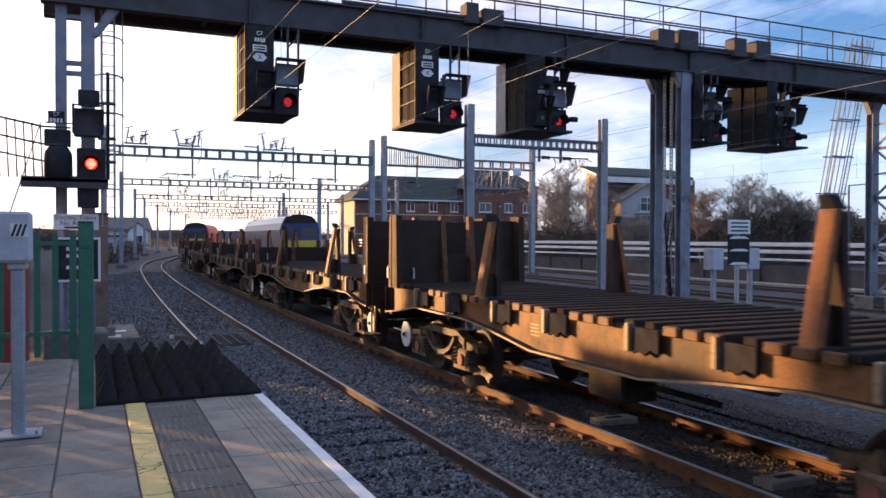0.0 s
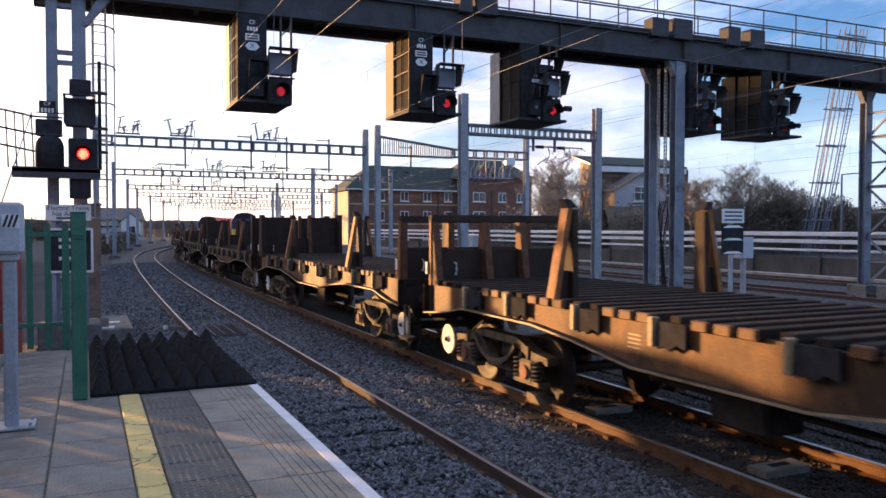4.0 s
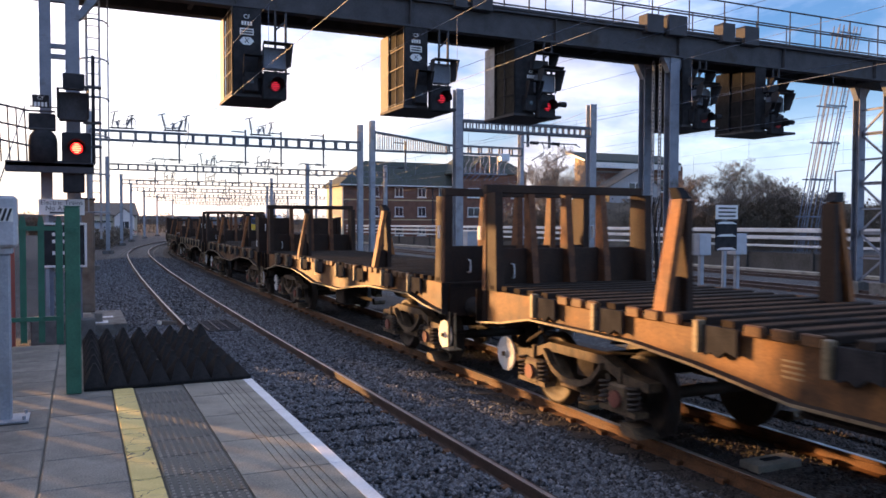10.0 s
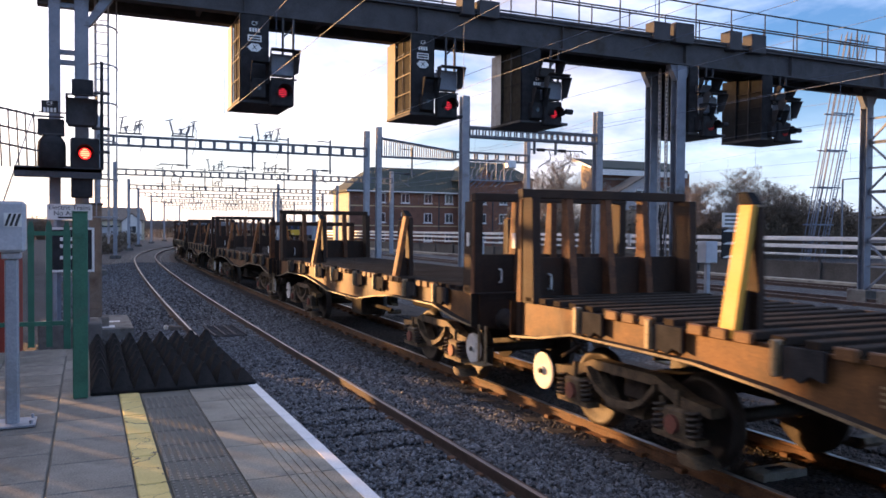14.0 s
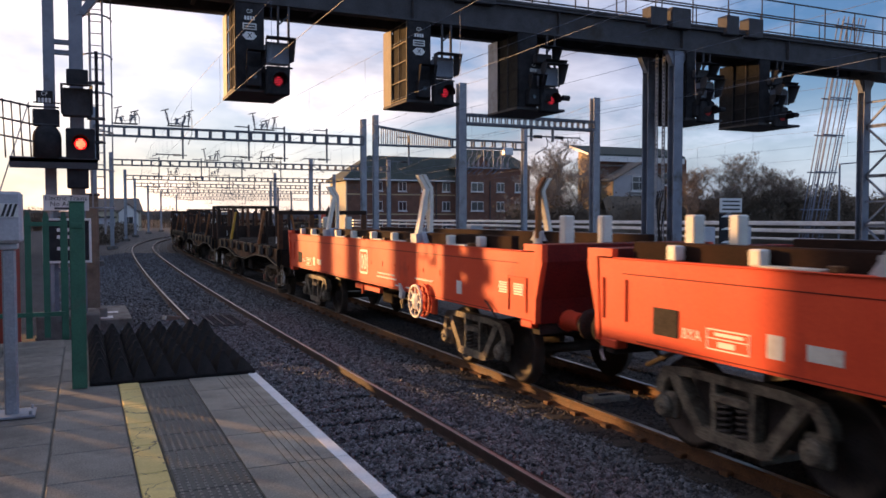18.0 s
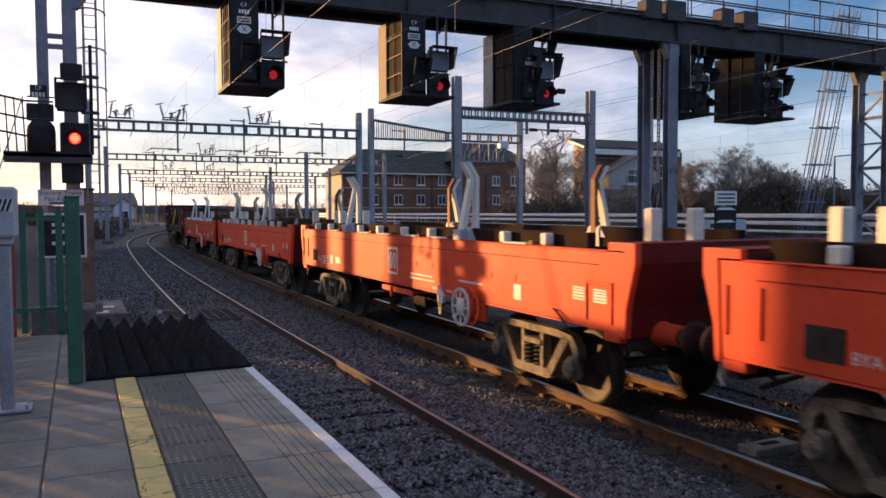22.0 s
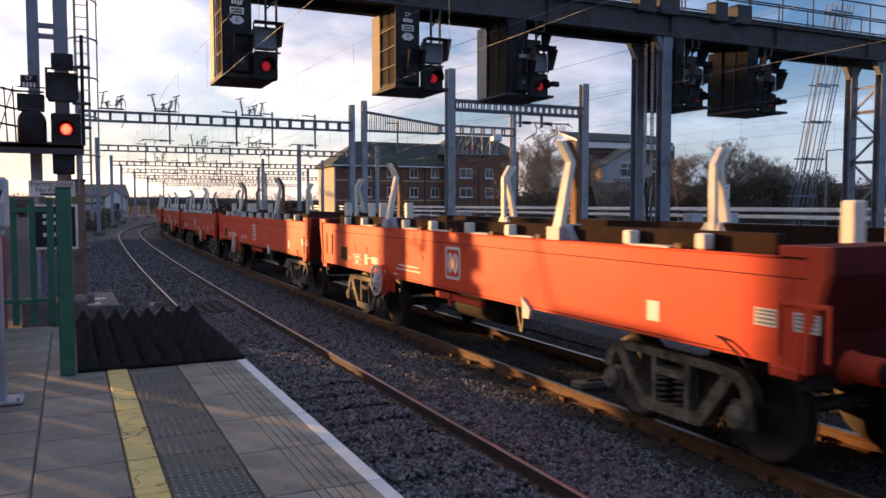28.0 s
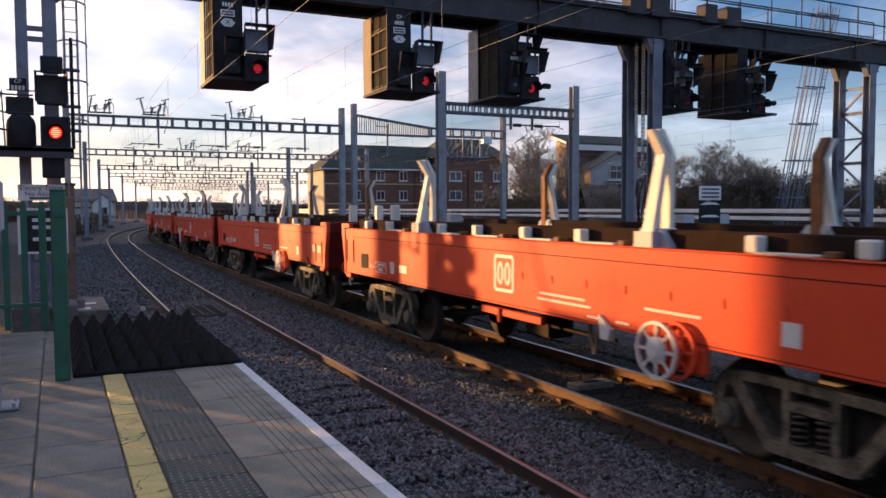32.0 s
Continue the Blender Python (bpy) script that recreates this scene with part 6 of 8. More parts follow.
for k in range(6):
    a = J0.lerp(J1, (3.35 + 3.62 * k) / 22.2)
    cf = part("cross_frame", Build().box(a.x - 1.5, a.x + 1.5, a.y - 0.55, a.y - 0.45, a.z - 0.06, a.z + 0.06), M_JIB, jb)
    part("cross_bar", Build().box(a.x - 1.5, a.x + 1.5, a.y + 0.4, a.y + 0.5, a.z - 0.06, a.z + 0.06), M_JIB, cf)
rg = Build().bar((0.0, 0, 0), (0.55, 0, 0.02), 0.05, 0.05).mesh("rung", M_JIB)
for k in range(60):
    a = J0.lerp(J1, (k + 1) / 62)
    part("rung", rg, M_JIB, jb, at=Matrix.Translation(a + SIDE * 0.58 - DEPTH))
jl = thing("yard_lamp_arm", "slim grey lamp arm on a post beyond the barrier", "lamp post")
part("post", Build().rod((66.9, 54.0, -0.2), (66.9, 54.0, 7.6), 0.09, 8), M_GANTRY, jl)
part("arm", Build().rod((66.9, 54.0, 7.55), (70.8, 54.0, 7.9), 0.06, 6), M_GANTRY, jl)

# ---------------------------------------------------------------- trackside boards and boxes
sb_ = thing("trackside_board", "white notice above a black square board on a thin post", "sign")
part("notice", Build().cbox(14.66, 15.40, 15.3, 15.33, 2.50, 2.86, 0.006), M_SIGNW, sb_)
for k in range(3):
    part("text_bar", Build().box(14.74, 15.32, 15.294, 15.3, 2.56 + 0.10 * k, 2.60 + 0.10 * k), M_INK, sb_)
part("square_board", Build().cbox(14.66, 15.38, 15.3, 15.33, 1.70, 2.46, 0.006), M_BLACK, sb_)
for z0_, z1_ in ((1.72, 1.78), (2.06, 2.12), (2.38, 2.44)):
    part("white_band", Build().prism([(14.68, z0_), (15.36, z0_), (15.2, z1_), (14.84, z1_)], 15.293, 15.3, "y"), M_SIGNW, sb_)
part("post", Build().cbox(14.97, 15.07, 15.33, 15.42, -0.27, 2.6, 0.01), M_GALV, sb_)
for x, y in ((17.8, 19.2), (19.3, 19.2), (13.6, 27.0)):
    c = thing("location_case", "small grey steel trackside case on a post", "cabinet", group="trackside cases")
    part("case", Build().cbox(x - 0.24, x + 0.24, y - 0.2, y + 0.2, 1.40, 2.08, 0.02), M_CABINET, c)
    part("post", Build().cbox(x - 0.07, x + 0.07, y - 0.07, y + 0.07, -0.27, 1.40, 0.01), M_GALV, c)

# ---------------------------------------------------------------- unseen blocks added on the left to shape the sunlight
# Out of view; keeps the sun off the near platform.
hb1 = thing("station_building", "unseen long block added to shade the platform", "building")
part("wall", Build().box(-14.0, -4.8, -60.0, 4.5, -0.27, 6.2), M_STONEWALL, hb1)
part("roof", Build().box(-14.6, -4.6, -60.5, 4.6, 6.2, 6.5), M_ROOF, hb1)
# Added out of view: board gaps set the spacing of the light streaks.
scr = thing("slatted_screen", "unseen spaced boards added to streak the sunlight on the platform", "fence")
for k in range(23):
    part("board", Build().cbox(-4.95, -4.90, 4.62 + 0.43 * k, 4.90 + 0.43 * k, -0.27, 5.2, 0.008), M_PILLAR, scr)
for z in (1.2, 3.4, 5.0):
    part("screen_rail", Build().cbox(-5.02, -4.955, 4.6, 14.4, z, z + 0.08, 0.008), M_PILLAR, scr)
# Unseen block turned along the sun's rays to set the train's shadow edge.
hb2 = thing("relay_room", "unseen narrow block added to shade the mat and the train", "building", Matrix.Translation((-6.35, 20.3, 0)) @ Matrix.Rotation(math.atan2(0.518, 0.855), 4, "Z"))
part("wall", Build().box(-1.75, 1.01, -2.5, 2.5, -0.27, 5.6), M_STONEWALL, hb2)
part("roof", Build().box(-1.8, 1.03, -2.6, 2.6, 5.6, 5.8), M_ROOF, hb2)
# Added out of view; bay heights and gaps shape the light on the rails.
bw = thing("boundary_wall", "unseen wall added to shade rails and bogies in patches", "wall", Matrix.Translation((0, -1.95, -0.12)), kind="structure")
for ya, yb, h in ((24.6, 28.9, 3.15), (31.3, 31.95, 2.15), (31.95, 33.4, 2.15), (33.4, 35.9, 3.15), (35.9, 37.6, 2.52), (37.6, 42.1, 3.15)):
    part("wall_bay", Build().box(-7.3, -7.0, ya, yb, -0.27, h), M_STONEWALL, bw)
    part("wall_cap", Build().box(-7.36, -6.94, ya, yb, h, h + 0.08), M_SLEEPER, bw)
part("wall_pier", Build().box(-7.35, -6.95, 38.4, 39.0, -0.27, 5.6), M_STONEWALL, bw)
# Unseen boards, set where their shadows stripe the wagon sides.
shade_boards = thing("trackside_hoarding", "unseen pair of boards added to cast shadow stripes on the wagons", "hoarding", Matrix.Translation((0, -1.95, 0)))
for ya, yb in ((32.95, 33.8), (35.85, 36.6)):
    part("board", Build().cbox(-6.92, -6.86, ya, yb, 3.2, 6.2, 0.01), M_PILLAR, shade_boards)
for y in (33.03, 33.72, 35.93, 36.52):
    part("post", Build().cbox(-6.86, -6.78, y - 0.04, y + 0.04, -0.27, 6.2, 0.01), M_PILLAR, shade_boards)
# Added out of view to take the sun off farther wagons and signals.
gs = thing("goods_shed", "unseen tall block added to shade the farther wagons and gantry", "building", Matrix.Translation((0, -1.95, 0)))
part("low_wall", Build().box(-7.8, -7.0, 42.2, 47.0, -0.27, 6.0), M_STONEWALL, gs)
part("wall", Build().box(-8.2, -7.0, 47.0, 74.0, -0.27, 11.0), M_STONEWALL, gs)
part("roof", gable_roof(-8.2, -7.0, 47.0, 74.0, 11.0, 11.2, 0.05), M_ROOF, gs)
# Unseen; its height is chosen so the barrier and far track lie in shade.
wh = thing("warehouse", "unseen large block added to shade the barrier and far line", "building", Matrix.Translation((0, -4.0, 0)))
part("wall", Build().box(-30.0, -28.0, 88.0, 215.0, -0.27, 15.6), M_STONEWALL, wh)
part("roof", Build().box(-30.2, -27.8, 87.8, 215.2, 15.6, 15.9), M_ROOF, wh)
rd = thing("red_container", "dull red corrugated steel container beyond the fence", "container")
part("body", Build().cbox(-2.5, -1.15, 15.5, 17.5, -0.2, 2.35, 0.03), material("faded_red_paint", (0.26, 0.035, 0.022), (0.38, 0.06, 0.035), 0.7, 0, 3, 30, 0.2), rd)
for k in range(8):
    part("rib", Build().box(-2.42 + 0.155 * k, -2.36 + 0.155 * k, 15.47, 15.5, -0.1, 2.25), bpy.data.materials["faded_red_paint"], rd)

# ---------------------------------------------------------------- rolling stock
def wheelset_mesh():
    w = Build().rod((-0.76, 0, 0), (0.76, 0, 0), 0.075, 10)
    prof = [(0.06, -0.07), (0.45, -0.06), (0.47, -0.045), (0.49, -0.05), (0.49, -0.03), (0.46, 0.0), (0.455, 0.07), (0.40, 0.07), (0.36, 0.02), (0.14, 0.03), (0.12, 0.09), (0.05, 0.09)]
    for s in (-1, 1):
        w.lathe(prof, 24, Matrix.Translation((s * 0.76, 0, 0)) @ Matrix.Rotation(s * math.pi / 2, 4, "Y"))
    return w.mesh("wheelset", M_WHEEL, True)


WHEELSET = wheelset_mesh()


def spring(b, x, y, z0, z1, r=0.075, turns=4):
    b.tube([(x + r * math.cos(math.pi * i / 4), y + r * math.sin(math.pi * i / 4), z0 + (z1 - z0) * i / (turns * 8)) for i in range(turns * 8 + 1)], 0.017, 4)


def bogie_frame_brown():
    b = Build()
    for x0, x1 in ((-1.12, -0.98),):
        # raised top bar with sloping ends, two diagonals and a bottom tie
        b.prism([(-1.36, 0.60), (-1.36, 0.70), (-1.0, 0.73), (-0.55, 0.88), (0.55, 0.88), (1.0, 0.73), (1.36, 0.70), (1.36, 0.60), (0.95, 0.62), (0.52, 0.77), (-0.52, 0.77), (-0.95, 0.62)][::-1], x0 - 0.02, x1 + 0.02, "x")
        for e in (-1, 1):
            b.prism([(e * 0.62, 0.78), (e * 0.50, 0.78), (e * 0.20, 0.44), (e * 0.32, 0.40)][::e], x0, x1, "x")
            b.prism([(e * 0.66, 0.68), (e * 0.60, 0.68), (e * 0.60, 0.34), (e * 0.66, 0.34)][::e], x0, x1, "x")
        b.cbox(x0, x1, -0.34, 0.34, 0.36, 0.46, 0.015)
    return b


def spring_build():
    b = Build()
    spring(b, 0, 0, 0.36, 0.64, 0.065, 5)
    return b


def bogie_frame_red():
    """A cast side frame: a long top bar bent down to the axleboxes, two sloping legs and a low basket."""
    b = Build()
    for x0, x1 in ((-1.15, -1.02),):
        top = [(-1.06, 0.58), (-1.04, 0.72), (-0.92, 0.86), (-0.6, 0.90), (0.6, 0.90), (0.92, 0.86), (1.04, 0.72), (1.06, 0.58),
               (0.94, 0.58), (0.92, 0.70), (0.82, 0.79), (0.55, 0.81), (-0.55, 0.81), (-0.82, 0.79), (-0.92, 0.70), (-0.94, 0.58)]
        b.prism(top[::-1], x0, x1, "x")
        for e in (-1, 1):
            b.prism([(e * 0.86, 0.80), (e * 0.72, 0.82), (e * 0.36, 0.36), (e * 0.46, 0.29)][::e], x0 - 0.01, x1 + 0.01, "x")
            b.prism([(e * 0.27, 0.82), (e * 0.20, 0.82), (e * 0.20, 0.36), (e * 0.27, 0.36)][::e], x0, x1, "x")
            b.cbox(x0 + 0.01, x1 - 0.01, e * 0.9 - 0.13, e * 0.9 + 0.13, 0.33, 0.60, 0.03)
        b.prism([(-0.48, 0.28), (-0.42, 0.37), (0.42, 0.37), (0.48, 0.28), (0.38, 0.25), (-0.38, 0.25)][::-1], x0 - 0.015, x1 + 0.015, "x")
        b.cbox(x0 - 0.02, x1 + 0.02, -0.24, 0.24, 0.64, 0.72, 0.012)
    return b


FRAME_B = bogie_frame_brown().mesh("side_frame", M_BOGIE_B)
FRAME_R = bogie_frame_red().mesh("side_frame", M_BOGIE_R)
BOGIE_BEAM = Build().cbox(-0.975, 0.975, -0.2, 0.2, 0.5, 0.78, 0.03).mesh("bogie", M_UNDER)
CAP_R = Build().lathe([(0.115, 0), (0.115, 0.05), (0.09, 0.075), (0.035, 0.08), (0.03, 0.10)], 16, Matrix.Translation((-1.14, 0, 0.46)) @ Matrix.Rotation(-math.pi / 2, 4, "Y")).mesh("axlebox_cover", M_BOGIE_R)
# Added dark sheet that gives the frame openings their black shade.
DARK_BOX = Build().box(-1.0, -0.94, -0.62, 0.62, 0.36, 0.80).mesh("inner_frame", M_UNDER)
AXLEBOX = Build().cbox(-1.20, -1.0, -0.17, 0.17, 0.30, 0.62, 0.03).box(-1.19, -1.02, -0.32, 0.32, 0.30, 0.36).cbox(-1.17, -1.09, -0.03, 0.03, 0.62, 0.80, 0.01).mesh("axlebox", M_BOGIE_B)
AXLECAP = Build().rod((-1.20, 0, 0.46), (-1.235, 0, 0.46), 0.095, 12).mesh("axlebox_cover", material("faded_red_cover", (0.16, 0.05, 0.035), (0.26, 0.09, 0.06), 0.7, 0, 6, 50, 0.1))
BRAKE_SHOE = Build().prism([(-0.10, 0.10), (0.16, 0.10), (0.22, 0.16), (0.20, 0.22), (0.02, 0.20)][::-1], -1.22, -0.92, "x").mesh("guard_iron", M_BOGIE_B)
SPRING = spring_build().mesh("coil_spring", M_WHEEL)
LEAF = Build().prism([(-0.60, 0.80), (-0.42, 0.62), (-0.2, 0.53), (0, 0.51), (0.2, 0.53), (0.42, 0.62), (0.60, 0.80), (0.60, 0.73), (0.42, 0.55), (0.2, 0.455), (0, 0.43), (-0.2, 0.455), (-0.42, 0.55), (-0.60, 0.73)][::-1], -1.20, -1.125, "x").mesh("leaf_spring", M_BOGIE_B)


def bogie(parent, y, frame_mesh, springs):
    bg = part("bogie", BOGIE_BEAM, None, parent, at=Matrix.Translation((0, y, 0)))
    for m in (Matrix.Identity(4), Matrix.Rotation(math.pi, 4, "Z")):
        part("side_frame", frame_mesh, None, bg, "dusty cast side frame", at=m)
    if springs:
        for s in (-1, 1):
            for a in (-1.15, -0.65, 0.65, 1.15):
                part("coil_spring", SPRING, None, bg, at=Matrix.Translation((s * 1.15, a, 0)))
        for m in (Matrix.Identity(4), Matrix.Rotation(math.pi, 4, "Z")):
            part("leaf_spring", LEAF, None, bg, "curved dusty leaf spring", at=m)
            for a in (-0.9, 0.9):
                part("axlebox", AXLEBOX, None, bg, at=m @ Matrix.Translation((0, a, 0)))
                part("axlebox_cover", AXLECAP, None, bg, "faded red round cover", at=m @ Matrix.Translation((0, a, 0)))
            part("guard_iron", BRAKE_SHOE, None, bg, at=m @ Matrix.Translation((0, -1.2 if m[0][0] > 0 else 1.2, 0)))
    else:
        for m in (Matrix.Identity(4), Matrix.Rotation(math.pi, 4, "Z")):
            part("inner_frame", DARK_BOX, None, bg, "dark backing added for the shade behind the frame", at=m)
            for a in (-0.9, 0.9):
                part("axlebox_cover", CAP_R, None, bg, at=m @ Matrix.Translation((0, a, 0)))
            for a in (-0.115, 0.115):
                part("coil_spring", SPRING, None, bg, at=m @ Matrix.Translation((-1.10, a, 0)))
    for a in (-0.9, 0.9):
        part("wheelset", WHEELSET, None, bg, "pair of worn steel wheels on an axle", at=Matrix.Translation((0, a, 0.46)))
    return bg


def handwheel_mesh(r, solid_disc, mat=None):
    b = Build()
    if solid_disc:
        b.lathe([(0.03, 0.0), (r * 0.9, -0.015), (r, 0.0), (r, 0.025), (r * 0.9, 0.03), (0.06, 0.02), (0.05, 0.05), (0.02, 0.05)], 28)
    else:
        n = 30
        for i in range(n):
            a0, a1 = 2 * math.pi * i / n, 2 * math.pi * (i + 1) / n
            b.bar((r * math.cos(a0), r * math.sin(a0), 0.02), (r * math.cos(a1), r * math.sin(a1), 0.02), 0.034, 0.034)
        for i in range(8):
            a = 2 * math.pi * i / 8
            b.bar((0.04 * math.cos(a), 0.04 * math.sin(a), 0.02), (r * math.cos(a), r * math.sin(a), 0.02), 0.028, 0.02)
        b.lathe([(0.135, 0.0), (0.135, 0.03), (0.06, 0.06)], 14)
    return b.mesh("handwheel", mat or M_HANDWHEEL)


HAND_DISC, HAND_SPOKE, HAND_RED = handwheel_mesh(0.235, True), handwheel_mesh(0.265, False), handwheel_mesh(0.265, False, M_RED)
HUB = Build().rod((0, 0, 0.045), (0, 0, 0.075), 0.035, 8).mesh("hub", M_UNDER)
TO_LEFT = Matrix.Rotation(-math.pi / 2, 4, "Y")       # z turned to -x

HB = 6.52
TURN = Matrix.Rotation(math.pi, 4, "Z")
HR = 6.60
RF, RR = 6.29, 6.72        # its body ends, ahead of and behind the logo
SOLE = [(-HB, 0.98), (-HB, 1.44), (HB, 1.44), (HB, 0.98), (5.8, 1.05), (5.1, 1.17), (3.1, 1.16), (2.2, 1.08), (1.1, 0.94), (-1.1, 0.94), (-2.2, 1.08), (-3.1, 1.16), (-5.1, 1.17), (-5.8, 1.05)]
SOLE_MESH, FLANGE_MESH, EDGE_MESH = [], [], []
for s in (-1, 1):
    SOLE_MESH.append(Build().prism(SOLE[::-1], s * 1.29 - 0.015, s * 1.29 + 0.015, "x").mesh("side_girder", M_BROWN))
    lo = [SOLE[3]] + SOLE[4:] + [SOLE[0], SOLE[1]]
    lo = [SOLE[2]] + lo
    side_v = [Vector((1, 0, 0))] * len(lo)
    # Flange coloured dark for its unlit top, with a pale strip as the sunlit edge.
    FLANGE_MESH.append(Build().sweep([(-0.055, -0.011), (0.055, -0.011), (0.055, 0.011), (-0.055, 0.011)], [Vector((s * 1.361, y, z)) for y, z in lo], side_v).mesh("flange", M_UNDER))
    EDGE_MESH.append(Build().sweep([(-0.005, -0.013), (0.005, -0.013), (0.005, 0.013), (-0.005, 0.013)], [Vector((s * 1.421, y, z)) for y, z in lo], side_v).mesh("flange_edge", M_POCKET))
CENTRE_MESH = Build().box(-0.25, 0.25, -HB + 0.2, HB - 0.2, 0.86, 1.40).box(-1.27, 1.27, -HB, HB, 1.36, 1.43).mesh("centre_sill", M_UNDER)
BAULK = Build().cbox(-1.34, 1.34, -0.075, 0.075, 1.455, 1.525, 0.008).mesh("deck_baulk", M_TIMBER)
BLOCK_END = Build().cbox(-1.40, -1.341, -0.10, 0.10, 1.42, 1.52, 0.01).mesh("baulk_end", M_BROWN)
pk = Build()
pk.cbox(-1.43, -1.34, 0.14, 0.21, 1.20, 1.50, 0.008)
POCKET = pk.mesh("stake_pocket", M_POCKET)
# Black zig-zag sheet standing in for the shadow beside a stake pocket.
POCKET_SHADOW = Build().prism([(0.12, 1.46), (-0.28, 1.46), (-0.28, 1.22), (-0.16, 1.25), (-0.06, 1.18), (0.02, 1.22), (0.12, 1.18)], -1.385, -1.345, "x").mesh("recess_plate", M_BLACK)


def leg(b, x0, x1, w0, z0, X0, X1, w1, z1):
    """A tapered leaning leg between two heights."""
    b.add([(x0, -w0, z0), (x0, w0, z0), (x1, w0, z0), (x1, -w0, z0), (X0, -w1, z1), (X0, w1, z1), (X1, w1, z1), (X1, -w1, z1)],
          [(3, 2, 1, 0), (4, 5, 6, 7), (0, 1, 5, 4), (1, 2, 6, 5), (2, 3, 7, 6), (3, 0, 4, 7)])


def stanchion_mesh_brown():
    b = Build()
    leg(b, -1.36, -1.28, 0.09, 1.44, -1.14, -1.07, 0.075, 2.62)
    return b.mesh("stanchion", M_STANCH)


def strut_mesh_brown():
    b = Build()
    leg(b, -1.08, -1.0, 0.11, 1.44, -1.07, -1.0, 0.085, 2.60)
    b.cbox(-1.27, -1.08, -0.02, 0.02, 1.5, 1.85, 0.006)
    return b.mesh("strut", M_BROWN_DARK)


ST_STRUT = strut_mesh_brown()


ST_BROWN = stanchion_mesh_brown()
cap_ = Build()
leg(cap_, -1.143, -1.005, 0.078, 2.622, -1.19, -1.08, 0.055, 2.73)
ST_CAP = cap_.mesh("stanchion_cap", M_BLACK)


END_POST = Build().prism([(-0.06, 1.44), (0.22, 1.44), (0.06, 2.80), (-0.06, 2.80)], -0.05, 0.05, "x").mesh("end_post", M_POST)
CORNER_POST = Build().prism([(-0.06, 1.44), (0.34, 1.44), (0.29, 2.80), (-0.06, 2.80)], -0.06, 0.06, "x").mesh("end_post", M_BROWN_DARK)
# Brighter strip laid on the dark corner post as its sunlit edge.
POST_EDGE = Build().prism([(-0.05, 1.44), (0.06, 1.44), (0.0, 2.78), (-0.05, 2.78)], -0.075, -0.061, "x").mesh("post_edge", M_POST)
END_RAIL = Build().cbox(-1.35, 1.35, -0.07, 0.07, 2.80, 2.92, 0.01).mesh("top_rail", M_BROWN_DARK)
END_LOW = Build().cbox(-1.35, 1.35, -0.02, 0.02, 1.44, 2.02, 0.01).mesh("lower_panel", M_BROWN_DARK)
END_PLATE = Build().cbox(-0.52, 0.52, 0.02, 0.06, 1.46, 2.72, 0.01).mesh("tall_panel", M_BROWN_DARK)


END_SHORT = Build().prism([(-0.06, 1.44), (0.26, 1.44), (0.06, 2.28), (-0.06, 2.28)], -0.06, 0.06, "x").mesh("end_post", M_POST)


LOW, MID, SHORT = "low", "mid", "short"
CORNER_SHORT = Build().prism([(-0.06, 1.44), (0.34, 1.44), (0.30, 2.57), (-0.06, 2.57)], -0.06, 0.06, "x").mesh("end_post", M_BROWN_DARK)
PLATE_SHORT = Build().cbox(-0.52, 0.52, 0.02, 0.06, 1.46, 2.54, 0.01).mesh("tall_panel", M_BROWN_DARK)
MID_POST = Build().prism([(-0.06, 1.44), (0.26, 1.44), (0.06, 2.47), (-0.06, 2.47)], -0.06, 0.06, "x").mesh("end_post", M_POST)
# Same sunlit strip for the shorter posts, in the orange stanchion colour.
MID_EDGE = Build().cbox(-0.085, -0.071, -0.06, 0.02, 1.44, 2.50, 0.004).mesh("post_edge", M_STANCH)


def wagon_end(parent, y, sol):
    e = part("end_panel" if sol else "end_frame", END_LOW, None, parent, at=Matrix.Translation((0, y, 0)) @ (TURN if y > 0 else Matrix.Identity(4)))
    if sol == LOW:
        for x in (-1.28, 0.0, 1.28):
            part("end_post", END_SHORT, None, e, at=Matrix.Translation((x, 0, 0)))
        return e
    if sol == MID:
        part("top_rail", END_RAIL, None, e, at=Matrix.Translation((0, 0, -0.33)))
        for x in (-1.28, -0.35, 0.35, 1.28):
            part("end_post", MID_POST, None, e, at=Matrix.Translation((x, 0, 0)))
        for m in (Matrix.Identity(4), TURN):
            part("post_edge", MID_EDGE, None, e, at=m @ Matrix.Translation((-1.28, 0, 0)))
        return e
    if sol == SHORT:
        for x in (-0.80, 0.80):
            part("tall_panel", PLATE_SHORT, None, e, at=Matrix.Translation((x, 0, 0)))
        for x in (-1.30, -0.30, 0.30, 1.30):
            part("end_post", CORNER_SHORT if abs(x) > 1.2 else MID_POST, None, e, at=Matrix.Translation((x, 0, 0)))
        return e
    if sol:
        for x in (-0.80, 0.80):
            part("tall_panel", END_PLATE, None, e, at=Matrix.Translation((x, 0, 0)))
        xs = (-1.30, -0.30, 0.30, 1.30)
    else:
        part("top_rail", END_RAIL, None, e)
        xs = (-1.28, -0.62, 0.0, 0.62, 1.28)
    for m in (Matrix.Identity(4), TURN):
        part("post_edge", POST_EDGE, None, e, at=m @ Matrix.Translation((xs[0], 0, 0)))
    for x in xs:
        part("end_post", CORNER_POST if abs(x) > 1.2 else END_POST, None, e, at=Matrix.Translation((x, 0, 0)))
    return e


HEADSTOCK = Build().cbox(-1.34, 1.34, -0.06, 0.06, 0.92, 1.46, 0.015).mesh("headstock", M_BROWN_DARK)


